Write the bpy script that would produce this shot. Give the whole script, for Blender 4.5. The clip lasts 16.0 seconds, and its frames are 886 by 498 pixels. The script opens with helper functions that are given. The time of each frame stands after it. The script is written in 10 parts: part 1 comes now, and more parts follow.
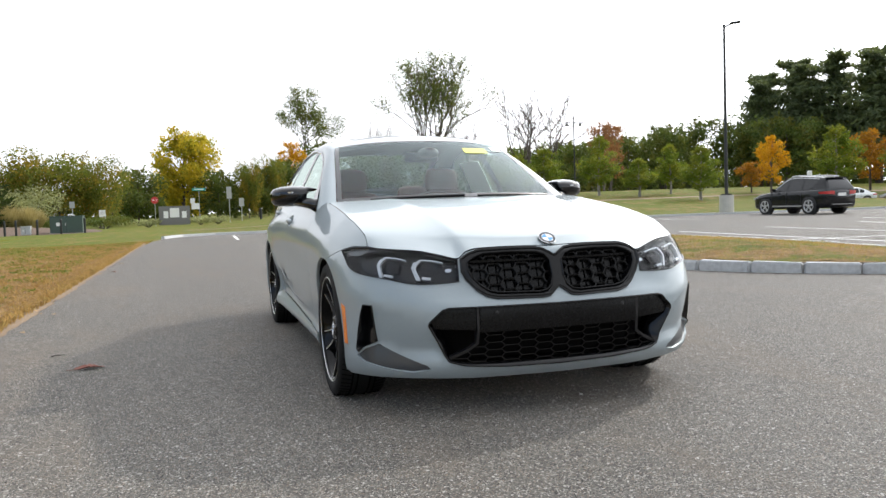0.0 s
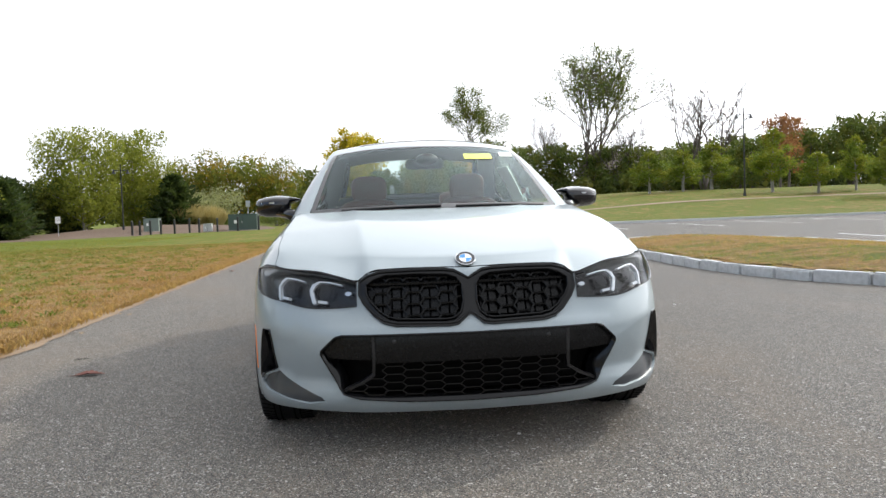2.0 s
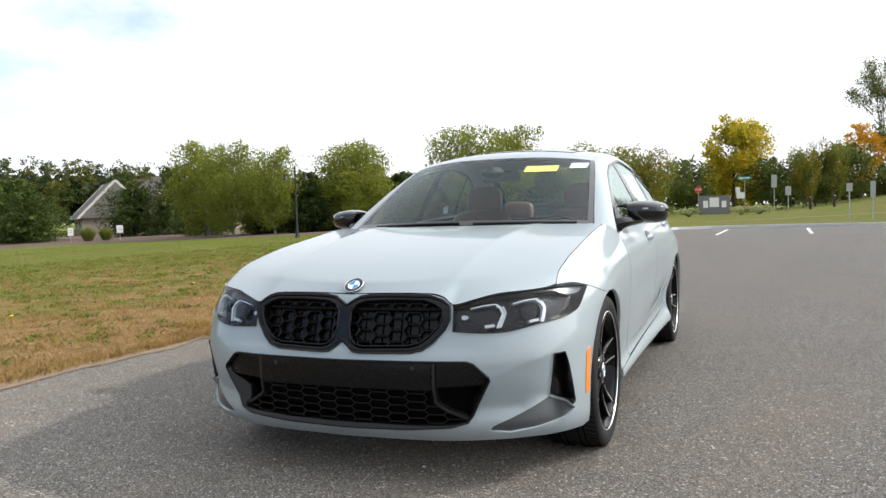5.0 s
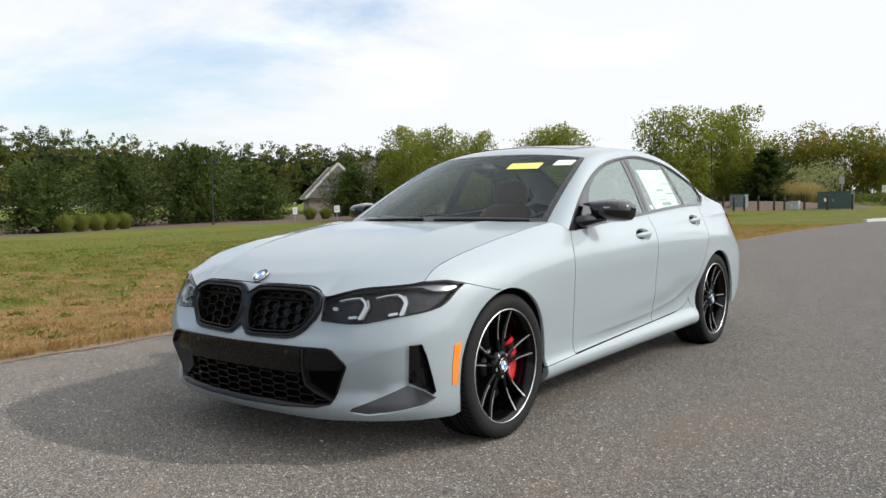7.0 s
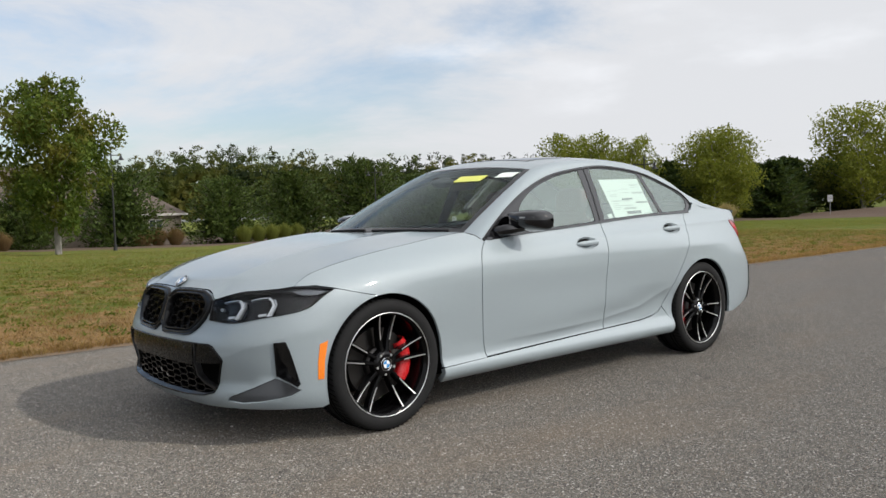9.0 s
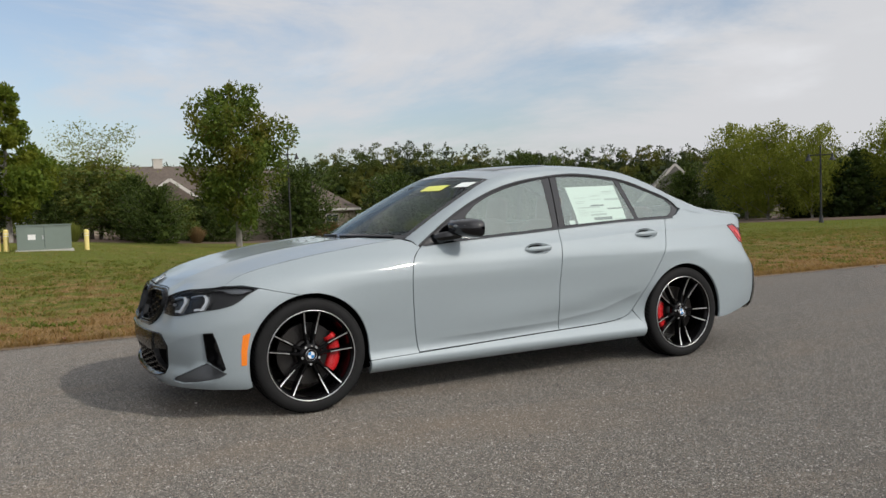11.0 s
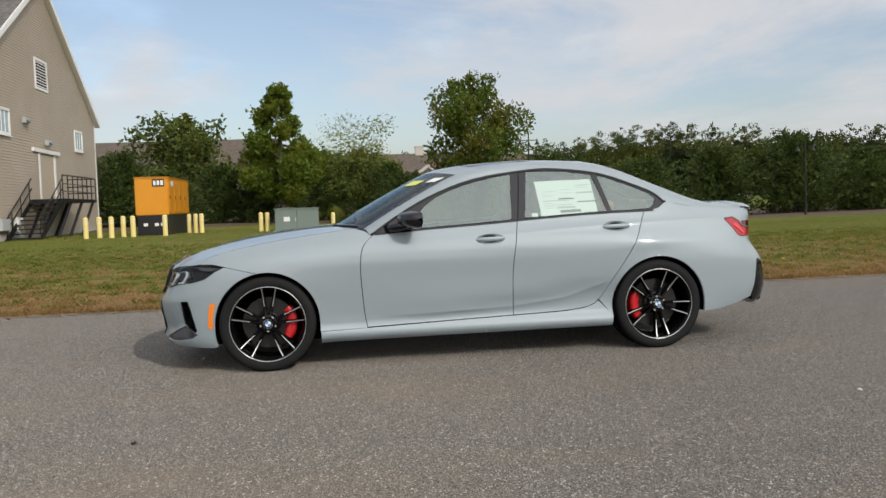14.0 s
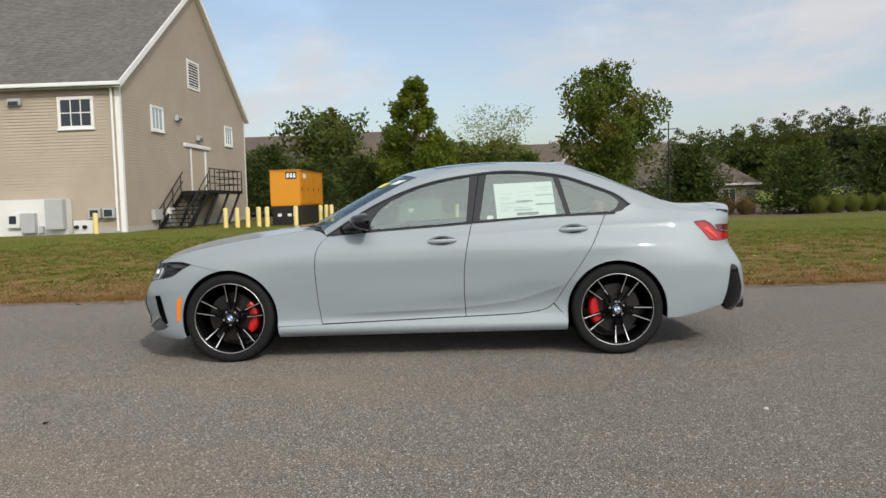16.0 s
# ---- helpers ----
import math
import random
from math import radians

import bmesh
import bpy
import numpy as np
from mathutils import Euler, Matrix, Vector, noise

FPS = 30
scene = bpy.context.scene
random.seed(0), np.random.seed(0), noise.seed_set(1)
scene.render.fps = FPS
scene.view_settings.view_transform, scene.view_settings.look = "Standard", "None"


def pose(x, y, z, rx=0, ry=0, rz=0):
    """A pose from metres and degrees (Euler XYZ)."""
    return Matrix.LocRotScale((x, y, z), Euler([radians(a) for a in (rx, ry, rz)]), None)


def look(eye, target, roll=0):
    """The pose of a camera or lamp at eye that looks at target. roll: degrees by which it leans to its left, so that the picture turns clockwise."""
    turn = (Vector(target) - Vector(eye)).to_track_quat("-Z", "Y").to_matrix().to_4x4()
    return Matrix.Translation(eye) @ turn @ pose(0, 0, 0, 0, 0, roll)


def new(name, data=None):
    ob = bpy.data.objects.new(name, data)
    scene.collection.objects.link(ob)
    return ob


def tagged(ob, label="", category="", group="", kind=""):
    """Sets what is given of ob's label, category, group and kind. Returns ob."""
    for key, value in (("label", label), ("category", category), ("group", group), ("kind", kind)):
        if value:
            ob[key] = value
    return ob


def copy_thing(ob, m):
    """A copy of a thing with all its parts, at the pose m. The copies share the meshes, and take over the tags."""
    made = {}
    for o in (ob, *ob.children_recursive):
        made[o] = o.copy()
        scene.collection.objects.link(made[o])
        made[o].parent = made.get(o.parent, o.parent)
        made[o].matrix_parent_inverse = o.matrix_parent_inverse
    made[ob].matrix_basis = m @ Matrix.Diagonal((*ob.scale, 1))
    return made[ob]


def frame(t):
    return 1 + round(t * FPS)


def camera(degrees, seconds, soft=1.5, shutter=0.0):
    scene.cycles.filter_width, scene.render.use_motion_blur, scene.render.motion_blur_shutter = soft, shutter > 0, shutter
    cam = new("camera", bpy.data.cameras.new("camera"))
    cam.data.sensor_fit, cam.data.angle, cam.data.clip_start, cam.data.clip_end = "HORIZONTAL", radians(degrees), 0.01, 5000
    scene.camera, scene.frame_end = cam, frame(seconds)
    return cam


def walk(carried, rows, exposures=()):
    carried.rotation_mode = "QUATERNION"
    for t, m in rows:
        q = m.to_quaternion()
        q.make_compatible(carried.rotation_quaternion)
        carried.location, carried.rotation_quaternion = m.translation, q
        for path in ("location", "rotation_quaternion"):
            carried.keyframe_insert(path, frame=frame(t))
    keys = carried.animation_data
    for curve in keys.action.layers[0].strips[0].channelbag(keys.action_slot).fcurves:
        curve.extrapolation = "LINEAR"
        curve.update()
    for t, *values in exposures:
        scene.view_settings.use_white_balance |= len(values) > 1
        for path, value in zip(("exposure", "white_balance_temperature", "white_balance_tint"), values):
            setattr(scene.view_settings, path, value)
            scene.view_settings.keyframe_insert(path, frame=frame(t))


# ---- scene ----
cam = camera(57.9, 16.0)
PATH = [
    (0, (-1.524, -5.39, 0.921), (-0.926, -3.485, 0.816), -1.9),
    (0.5, (-1.251, -5.37, 0.915), (-0.745, -3.438, 0.811), -1.9),
    (1, (-0.982, -5.33, 0.919), (-0.576, -3.374, 0.816), -2.0),
    (1.5, (-0.693, -5.293, 0.947), (-0.389, -3.318, 0.844), -2.0),
    (2, (-0.389, -5.278, 0.964), (-0.201, -3.289, 0.866), -2.0),
    (2.5, (-0.097, -5.245, 0.974), (-0.048, -3.247, 0.879), -2.0),
    (3, (0.209, -5.175, 0.994), (0.108, -3.18, 0.9), -2.0),
    (3.5, (0.535, -5.158, 0.985), (0.284, -3.176, 0.896), -1.9),
    (4, (0.83, -5.101, 0.979), (0.433, -3.143, 0.891), -1.8),
    (4.5, (1.186, -5.022, 1.021), (0.605, -3.11, 0.931), -1.8),
    (5, (1.531, -4.949, 1.05), (0.788, -3.094, 0.958), -1.7),
    (7.5, (3.158, -4.331, 1.096), (1.864, -2.81, 0.982), -1.2),
    (8, (3.454, -4.166, 1.068), (2.08, -2.717, 0.971), -1.5),
    (8.5, (3.768, -3.99, 1.074), (2.318, -2.616, 0.978), -1.5),
    (9, (4.087, -3.786, 1.083), (2.57, -2.487, 0.991), -1.8),
    (11.5, (5.556, -2.618, 1.137), (3.736, -1.793, 1.04), -1.9),
    (12, (5.849, -2.36, 1.14), (3.985, -1.641, 1.042), -1.9),
    (12.5, (6.076, -2.077, 1.13), (4.18, -1.448, 1.031), -1.8),
    (13, (6.247, -1.76, 1.146), (4.32, -1.236, 1.04), -1.9),
    (13.5, (6.391, -1.407, 1.132), (4.437, -0.994, 1.024), -1.8),
    (14, (6.498, -1.055, 1.125), (4.525, -0.75, 1.012), -1.8),
    (14.5, (6.588, -0.707, 1.142), (4.603, -0.497, 1.025), -1.8),
    (15, (6.669, -0.35, 1.156), (4.674, -0.265, 1.037), -1.9),
    (15.5, (6.702, 0.021, 1.162), (4.706, 0.009, 1.039), -1.9),
    (16, (6.706, 0.391, 1.175), (4.712, 0.315, 1.048), -1.7),
]
walk(cam, [(t, look(eye, target, roll)) for t, eye, target, roll in PATH], [(0.0, 0.92, 6550, 10), (3.0, 0.92, 6550, 10), (5.0, 0.82, 6540, 10), (7.5, 0.42, 6580, 10), (9.0, 0.17, 6620, 10.5), (11.5, -0.08, 6680, 11), (16.0, -0.03, 6700, 11)])

# ---------------------------------------------------------------- light
TO_SUN = Vector((1.29, 0.70, 1.0)).normalized()
world = bpy.data.worlds.new("sky")
scene.world = world
world.use_nodes = True
wt = world.node_tree
wt.nodes.clear()


def wn(kind, **values):
    n = wt.nodes.new(kind)
    for key, value in values.items():
        n.inputs[key].default_value = value
    return n


w_out = wn("ShaderNodeOutputWorld")
w_bg = wn("ShaderNodeBackground", Strength=0.155)
w_sky = wn("ShaderNodeTexSky")
w_sky.sky_type = "NISHITA"
w_sky.sun_disc = False
w_sky.sun_elevation = math.asin(TO_SUN.z)
w_sky.sun_rotation = math.atan2(TO_SUN.x, TO_SUN.y)
w_sky.air_density, w_sky.dust_density, w_sky.ozone_density = 1.0, 2.2, 1.2
# thin streaky cloud, thicker towards the sun
w_tc = wn("ShaderNodeTexCoord")
w_map = wn("ShaderNodeMapping")
w_map.inputs["Scale"].default_value = (1.0, 1.0, 3.4)
w_map.inputs["Rotation"].default_value = (0.10, 0.05, 0.4)
wt.links.new(w_tc.outputs["Generated"], w_map.inputs["Vector"])
w_no = wn("ShaderNodeTexNoise", Scale=1.7, Detail=9.0, Roughness=0.62, Distortion=0.45)
wt.links.new(w_map.outputs["Vector"], w_no.inputs["Vector"])
w_dot = wt.nodes.new("ShaderNodeVectorMath")
w_dot.operation = "DOT_PRODUCT"
w_dot.inputs[1].default_value = TO_SUN
wt.links.new(w_tc.outputs["Generated"], w_dot.inputs[0])
w_near = wn("ShaderNodeMapRange")
for key, value in zip(("From Min", "From Max", "To Min", "To Max"), (-0.55, 0.5, -0.055, 0.31)):
    w_near.inputs[key].default_value = value
wt.links.new(w_dot.outputs["Value"], w_near.inputs["Value"])
w_add = wt.nodes.new("ShaderNodeMath")
w_add.operation = "ADD"
wt.links.new(w_no.outputs["Fac"], w_add.inputs[0])
wt.links.new(w_near.outputs["Result"], w_add.inputs[1])
w_ramp = wn("ShaderNodeMapRange")
w_ramp.interpolation_type = "SMOOTHSTEP"
for key, value in zip(("From Min", "From Max", "To Min", "To Max"), (0.39, 0.62, 0.13, 0.97)):
    w_ramp.inputs[key].default_value = value
wt.links.new(w_add.outputs["Value"], w_ramp.inputs["Value"])
w_glow = wn("ShaderNodeMapRange")
w_glow.interpolation_type = "SMOOTHSTEP"
for key, value in zip(("From Min", "From Max", "To Min", "To Max"), (0.46, 0.92, 4.6, 10.6)):
    w_glow.inputs[key].default_value = value
wt.links.new(w_dot.outputs["Value"], w_glow.inputs["Value"])
w_col = wt.nodes.new("ShaderNodeVectorMath")
w_col.operation = "SCALE"
w_col.inputs[0].default_value = (0.95, 0.98, 1.03)
wt.links.new(w_glow.outputs["Result"], w_col.inputs["Scale"])
w_mix = wt.nodes.new("ShaderNodeMix")
w_mix.data_type = "RGBA"
w_dir = wt.nodes.new("ShaderNodeSeparateXYZ")
wt.links.new(w_tc.outputs["Generated"], w_dir.inputs["Vector"])
w_high = wn("ShaderNodeMapRange")
for key, value in zip(("From Min", "From Max", "To Min", "To Max"), (0.36, 0.74, 1.0, 0.95)):
    w_high.inputs[key].default_value = value
wt.links.new(w_dir.outputs["Z"], w_high.inputs["Value"])
w_map2 = wn("ShaderNodeMapping")
w_map2.inputs["Scale"].default_value = (1.0, 1.0, 3.0)
wt.links.new(w_tc.outputs["Generated"], w_map2.inputs["Vector"])
w_no2 = wn("ShaderNodeTexNoise", Scale=4.6, Detail=7.0, Roughness=0.5)
wt.links.new(w_map2.outputs["Vector"], w_no2.inputs["Vector"])
w_puff = wn("ShaderNodeMapRange")
w_puff.interpolation_type = "SMOOTHSTEP"
for key, value in zip(("From Min", "From Max", "To Min", "To Max"), (0.54, 0.78, 1.0, 1.16)):
    w_puff.inputs[key].default_value = value
wt.links.new(w_no2.outputs["Fac"], w_puff.inputs["Value"])
w_white = wt.nodes.new("ShaderNodeVectorMath")
w_white.operation = "SCALE"
wt.links.new(w_mix.outputs["Result"], w_white.inputs[0])
wt.links.new(w_puff.outputs["Result"], w_white.inputs["Scale"])
w_cover = wt.nodes.new("ShaderNodeMath")
w_cover.operation = "MULTIPLY"
wt.links.new(w_ramp.outputs["Result"], w_cover.inputs[0])
wt.links.new(w_high.outputs["Result"], w_cover.inputs[1])
wt.links.new(w_cover.outputs["Value"], w_mix.inputs["Factor"])
wt.links.new(w_sky.outputs["Color"], w_mix.inputs["A"])
wt.links.new(w_col.outputs["Vector"], w_mix.inputs["B"])
wt.links.new(w_white.outputs["Vector"], w_bg.inputs["Color"])
wt.links.new(w_bg.outputs["Background"], w_out.inputs["Surface"])

sun_data = bpy.data.lights.new("sun", "SUN")
sun_data.energy, sun_data.angle, sun_data.color = 2.1, radians(2.0), (1.0, 0.95, 0.87)
sun = new("sun", sun_data)
sun.matrix_world = look(TO_SUN * 60, (0, 0, 0))


# ---------------------------------------------------------------- materials
class Mat:
    """A node material put together step by step."""

    def __init__(self, name, **principled):
        self.m = bpy.data.materials.new(name)
        self.m.use_nodes = True
        self.t = self.m.node_tree
        self.b = self.t.nodes["Principled BSDF"]
        for key, value in principled.items():
            self.b.inputs[key.replace("_", " ")].default_value = value
        self.co = None

    def node(self, kind, **values):
        n = self.t.nodes.new(kind)
        for key, value in values.items():
            n.inputs[key].default_value = value
        return n

    def link(self, a, b):
        self.t.links.new(a, b)

    def coords(self):
        if not self.co:
            self.co = self.node("ShaderNodeTexCoord").outputs["Object"]
        return self.co

    def noise(self, scale, detail=4.0, rough=0.55, stretch=None):
        n = self.node("ShaderNodeTexNoise", Scale=scale, Detail=detail, Roughness=rough)
        src = self.coords()
        if stretch:
            mp = self.node("ShaderNodeMapping")
            mp.inputs["Scale"].default_value = stretch
            self.link(src, mp.inputs["Vector"])
            src = mp.outputs["Vector"]
        self.link(src, n.inputs["Vector"])
        return n.outputs["Fac"]

    def voronoi(self, scale, out="Distance"):
        n = self.node("ShaderNodeTexVoronoi", Scale=scale)
        self.link(self.coords(), n.inputs["Vector"])
        return n.outputs[out]

    def span(self, src, a, b, c=0.0, d=1.0):
        n = self.node("ShaderNodeMapRange")
        for key, value in zip(("From Min", "From Max", "To Min", "To Max"), (a, b, c, d)):
            n.inputs[key].default_value = value
        self.link(src, n.inputs["Value"])
        return n.outputs["Result"]

    def math(self, op, a, b):
        n = self.node("ShaderNodeMath")
        n.operation = op
        for i, v in enumerate((a, b)):
            if isinstance(v, (int, float)):
                n.inputs[i].default_value = v
            else:
                self.link(v, n.inputs[i])
        return n.outputs["Value"]

    def mix(self, fac, a, b, blend="MIX"):
        n = self.node("ShaderNodeMix")
        n.data_type, n.blend_type = "RGBA", blend
        for key, v in (("Factor", fac), ("A", a), ("B", b)):
            sock = n.inputs[key] if key == "Factor" else [s for s in n.inputs if s.name == key and s.type == "RGBA"][0]
            if isinstance(v, (int, float)):
                sock.default_value = v
            elif isinstance(v, tuple):
                sock.default_value = (*v, 1)
            else:
                self.link(v, sock)
        return [s for s in n.outputs if s.type == "RGBA"][0]

    def color(self, src):
        if isinstance(src, tuple):
            self.b.inputs["Base Color"].default_value = (*src, 1)
        else:
            self.link(src, self.b.inputs["Base Color"])
        return self

    def to(self, key, src):
        self.link(src, self.b.inputs[key])
        return self

    def bump(self, src, strength, distance):
        n = self.node("ShaderNodeBump", Strength=strength, Distance=distance)
        self.link(src, n.inputs["Height"])
        self.link(n.outputs["Normal"], self.b.inputs["Normal"])
        return self

    def rand(self):
        return self.node("ShaderNodeObjectInfo").outputs["Random"]

    def island(self):
        return self.node("ShaderNodeNewGeometry").outputs["Random Per Island"]


def plain(name, color, rough=0.5, metal=0.0, vary=0.12, scale=6.0, bump=0.0, coat=0.0, spec=0.5):
    """A painted or moulded surface with faint mottling."""
    m = Mat(name, Roughness=rough, Metallic=metal, Coat_Weight=coat, Specular_IOR_Level=spec)
    n = m.noise(scale, 5)
    dark = tuple(c * (1 - vary) for c in color)
    light = tuple(min(1, c * (1 + vary)) for c in color)
    m.color(m.mix(n, dark, light))
    fine = m.noise(scale * 14, 3)
    m.to("Roughness", m.span(fine, 0.3, 0.7, max(0.02, rough - 0.06), min(1, rough + 0.06)))
    if bump:
        m.bump(fine, bump, 0.01)
    return m.m


def make_asphalt():
    m = Mat("asphalt", Roughness=0.68, Specular_IOR_Level=0.15, Diffuse_Roughness=1.0)
    big = m.noise(0.35, 4)
    mid = m.noise(5.0, 5)
    grain = m.noise(130.0, 3, 0.7)
    cells = m.voronoi(215.0, "Color")
    specks = m.node("ShaderNodeSeparateColor")
    m.link(m.voronoi(120.0, "Color"), specks.inputs["Color"])
    base = m.mix(m.span(big, 0.3, 0.7), (0.100, 0.094, 0.084), (0.130, 0.122, 0.108))
    base = m.mix(m.span(mid, 0.35, 0.7, 0, 0.5), base, (0.155, 0.140, 0.118))
    sep = m.node("ShaderNodeSeparateColor")
    m.link(cells, sep.inputs["Color"])
    base = m.mix(m.span(sep.outputs["Red"], 0.72, 0.95, 0, 0.9), base, (0.43, 0.405, 0.365))
    base = m.mix(m.span(sep.outputs["Green"], 0.62, 0.90, 0, 0.95), base, (0.022, 0.021, 0.020))
    base = m.mix(m.span(sep.outputs["Blue"], 0.90, 1.0, 0, 0.7), base, (0.30, 0.22, 0.16))
    rust = m.noise(0.9, 6, 0.7, (1.0, 0.35, 1.0))
    base = m.mix(m.span(rust, 0.50, 0.76, 0, 0.42), base, (0.20, 0.150, 0.104))
    base = m.mix(m.span(specks.outputs["Red"], 0.975, 0.985, 0, 0.7), base, (0.58, 0.56, 0.52))
    m.color(base)
    m.to("Roughness", m.span(grain, 0.3, 0.7, 0.60, 0.85))
    m.bump(m.math("ADD", m.math("MULTIPLY", sep.outputs["Red"], 0.6), grain), 0.6, 0.005)
    return m.m


def make_lawn(name, blades=False, dryness=0.0):
    m = Mat(name, Roughness=0.8, Specular_IOR_Level=0.04, Diffuse_Roughness=0.5)
    pos = m.node("ShaderNodeSeparateXYZ")
    m.link(m.coords(), pos.inputs["Vector"])
    big = m.noise(0.22, 4)
    patch = m.noise(1.25, 7, 0.68)
    clump = m.noise(5.5, 5, 0.65)
    fine = m.noise(16.0, 5, 0.75)
    # dry strip beside the road's edge and dry patches further off
    strip = m.math("MULTIPLY", m.math("MULTIPLY", m.span(pos.outputs["X"], -6.4, -3.1), m.span(pos.outputs["Y"], 20.0, 26.0, 1.0, 0.0)), m.span(pos.outputs["X"], -2.9, -2.2, 1.0, 0.0))
    strip = m.math("ADD", strip, dryness)
    fac = m.math("ADD", m.math("MULTIPLY", strip, 0.31), m.math("ADD", m.math("MULTIPLY", patch, 1.15), m.math("MULTIPLY", big, 0.45)))
    fac = m.math("ADD", fac, m.math("MULTIPLY", m.math("SUBTRACT", clump, 0.5), 0.75))
    fac = m.math("ADD", fac, m.span(pos.outputs["X"], -20.0, -7.0, -0.13, 0.0))
    fac = m.math("ADD", fac, m.span(pos.outputs["Y"], 26.0, 33.0, 0.0, -0.10))
    green = m.mix(m.span(fine, 0.3, 0.7), (0.070, 0.090, 0.015), (0.178, 0.196, 0.040))
    green = m.mix(m.span(clump, 0.47, 0.62, 0.0, 0.55), green, (0.062, 0.108, 0.018))
    dry = m.mix(m.span(fine, 0.3, 0.7), (0.150, 0.092, 0.038), (0.360, 0.240, 0.110))
    dry = m.mix(m.span(clump, 0.34, 0.56, 0.55, 0.0), dry, (0.235, 0.122, 0.045))
    base = m.mix(m.span(fac, 0.72, 0.90), green, dry)
    thatch = m.noise(2.6, 6, 0.7)
    base = m.mix(m.math("MULTIPLY", m.span(thatch, 0.50, 0.70, 0.0, 0.65), m.span(pos.outputs["Y"], 26.0, 33.0, 1.0, 0.2)), base, (0.085, 0.060, 0.026))
    base = m.mix(m.span(clump, 0.58, 0.72, 0.0, 0.5), base, (0.23, 0.23, 0.07))
    if blades:
        base = m.mix(m.span(m.island(), 0.0, 1.0, 0.0, 0.34), base, (0.185, 0.155, 0.07))
    m.color(base)
    m.bump(fine, 0.9, 0.05)
    if blades:
        tr = m.node("ShaderNodeBsdfTranslucent")
        m.link(m.mix(1.0, m.mix(0.14, base, (0.12, 0.13, 0.03)), (1.9, 1.8, 1.5), "MULTIPLY"), tr.inputs["Color"])
        mx = m.node("ShaderNodeMixShader", Fac=0.6)
        m.link(m.b.outputs["BSDF"], mx.inputs[1])
        m.link(tr.outputs["BSDF"], mx.inputs[2])
        m.link(mx.outputs["Shader"], m.t.nodes["Material Output"].inputs["Surface"])
    return m.m


def make_leaf(name, a, b, c=None, patches=0.55, glow=0.36):
    m = Mat(name, Roughness=0.6, Specular_IOR_Level=0.12)
    r = m.island()
    base = m.mix(m.span(r, 0.0, 1.0), a, b)
    patch = m.noise(patches, 3)
    if c:
        base = m.mix(m.span(patch, 0.46, 0.66, 0, 0.85), base, c)
    base = m.mix(m.span(m.rand(), 0, 1, 0, 0.35), base, tuple(v * 0.7 for v in a))
    base = m.mix(1.0, base, (0.93, 0.86, 0.86), "MULTIPLY")
    m.color(base)
    tr = m.node("ShaderNodeBsdfTranslucent")
    m.link(m.mix(0.22, m.mix(1.0, base, (1.7, 1.6, 1.2), "MULTIPLY"), (0.17, 0.19, 0.03)), tr.inputs["Color"])
    mx = m.node("ShaderNodeMixShader", Fac=glow)
    m.link(m.b.outputs["BSDF"], mx.inputs[1])
    m.link(tr.outputs["BSDF"], mx.inputs[2])
    m.link(mx.outputs["Shader"], m.t.nodes["Material Output"].inputs["Surface"])
    return m.m


def make_bark(name, a, b):
    m = Mat(name, Roughness=0.9)
    n = m.noise(9.0, 6, 0.6, (1, 1, 0.25))
    m.color(m.mix(m.span(n, 0.3, 0.7), a, b))
    m.bump(n, 0.8, 0.03)
    return m.m


def make_siding():
    m = Mat("tan_siding", Roughness=0.55)
    n = m.noise(0.8, 4)
    s = m.noise(26.0, 4, 0.6, (1.0, 1.0, 6.0))
    base = m.mix(m.span(n, 0.3, 0.7), (0.405, 0.342, 0.262), (0.455, 0.392, 0.306))
    base = m.mix(m.span(s, 0.4, 0.75, 0, 0.18), base, (0.33, 0.27, 0.20))
    m.color(m.mix(m.span(m.rand(), 0, 1, 0, 0.10), base, (0.36, 0.30, 0.22)))
    return m.m


def make_shingle(name, a, b):
    m = Mat(name, Roughness=0.9)
    n = m.voronoi(5.0, "Color")
    sep = m.node("ShaderNodeSeparateColor")
    m.link(n, sep.inputs["Color"])
    fine = m.noise(30.0, 3)
    big = m.noise(0.5, 4)
    base = m.mix(sep.outputs["Red"], a, b)
    base = m.mix(m.span(big, 0.3, 0.7, 0, 0.4), base, tuple(v * 0.8 for v in a))
    m.color(m.mix(m.span(fine, 0.35, 0.7, 0, 0.3), base, tuple(v * 0.6 for v in a)))
    m.bump(fine, 0.6, 0.02)
    return m.m


def make_glass(name, tint, facing=0.04, rough=0.0, shine=(1, 1, 1)):
    """Window glass: clear by transmission without bending, with a real reflection that grows towards grazing angles."""
    m = Mat(name)
    glossy = m.node("ShaderNodeBsdfGlossy", Roughness=rough)
    glossy.inputs["Color"].default_value = (*shine, 1)
    clear = m.node("ShaderNodeBsdfTransparent")
    clear.inputs["Color"].default_value = (*tint, 1)
    edge = m.node("ShaderNodeLayerWeight", Blend=0.5).outputs["Facing"]
    share = m.math("ADD", m.math("MULTIPLY", m.math("POWER", edge, 5.0), 1 - facing), facing)
    mx = m.node("ShaderNodeMixShader")
    m.link(share, mx.inputs["Fac"])
    m.link(clear.outputs["BSDF"], mx.inputs[1])
    m.link(glossy.outputs["BSDF"], mx.inputs[2])
    m.link(mx.outputs["Shader"], m.t.nodes["Material Output"].inputs["Surface"])
    return m.m


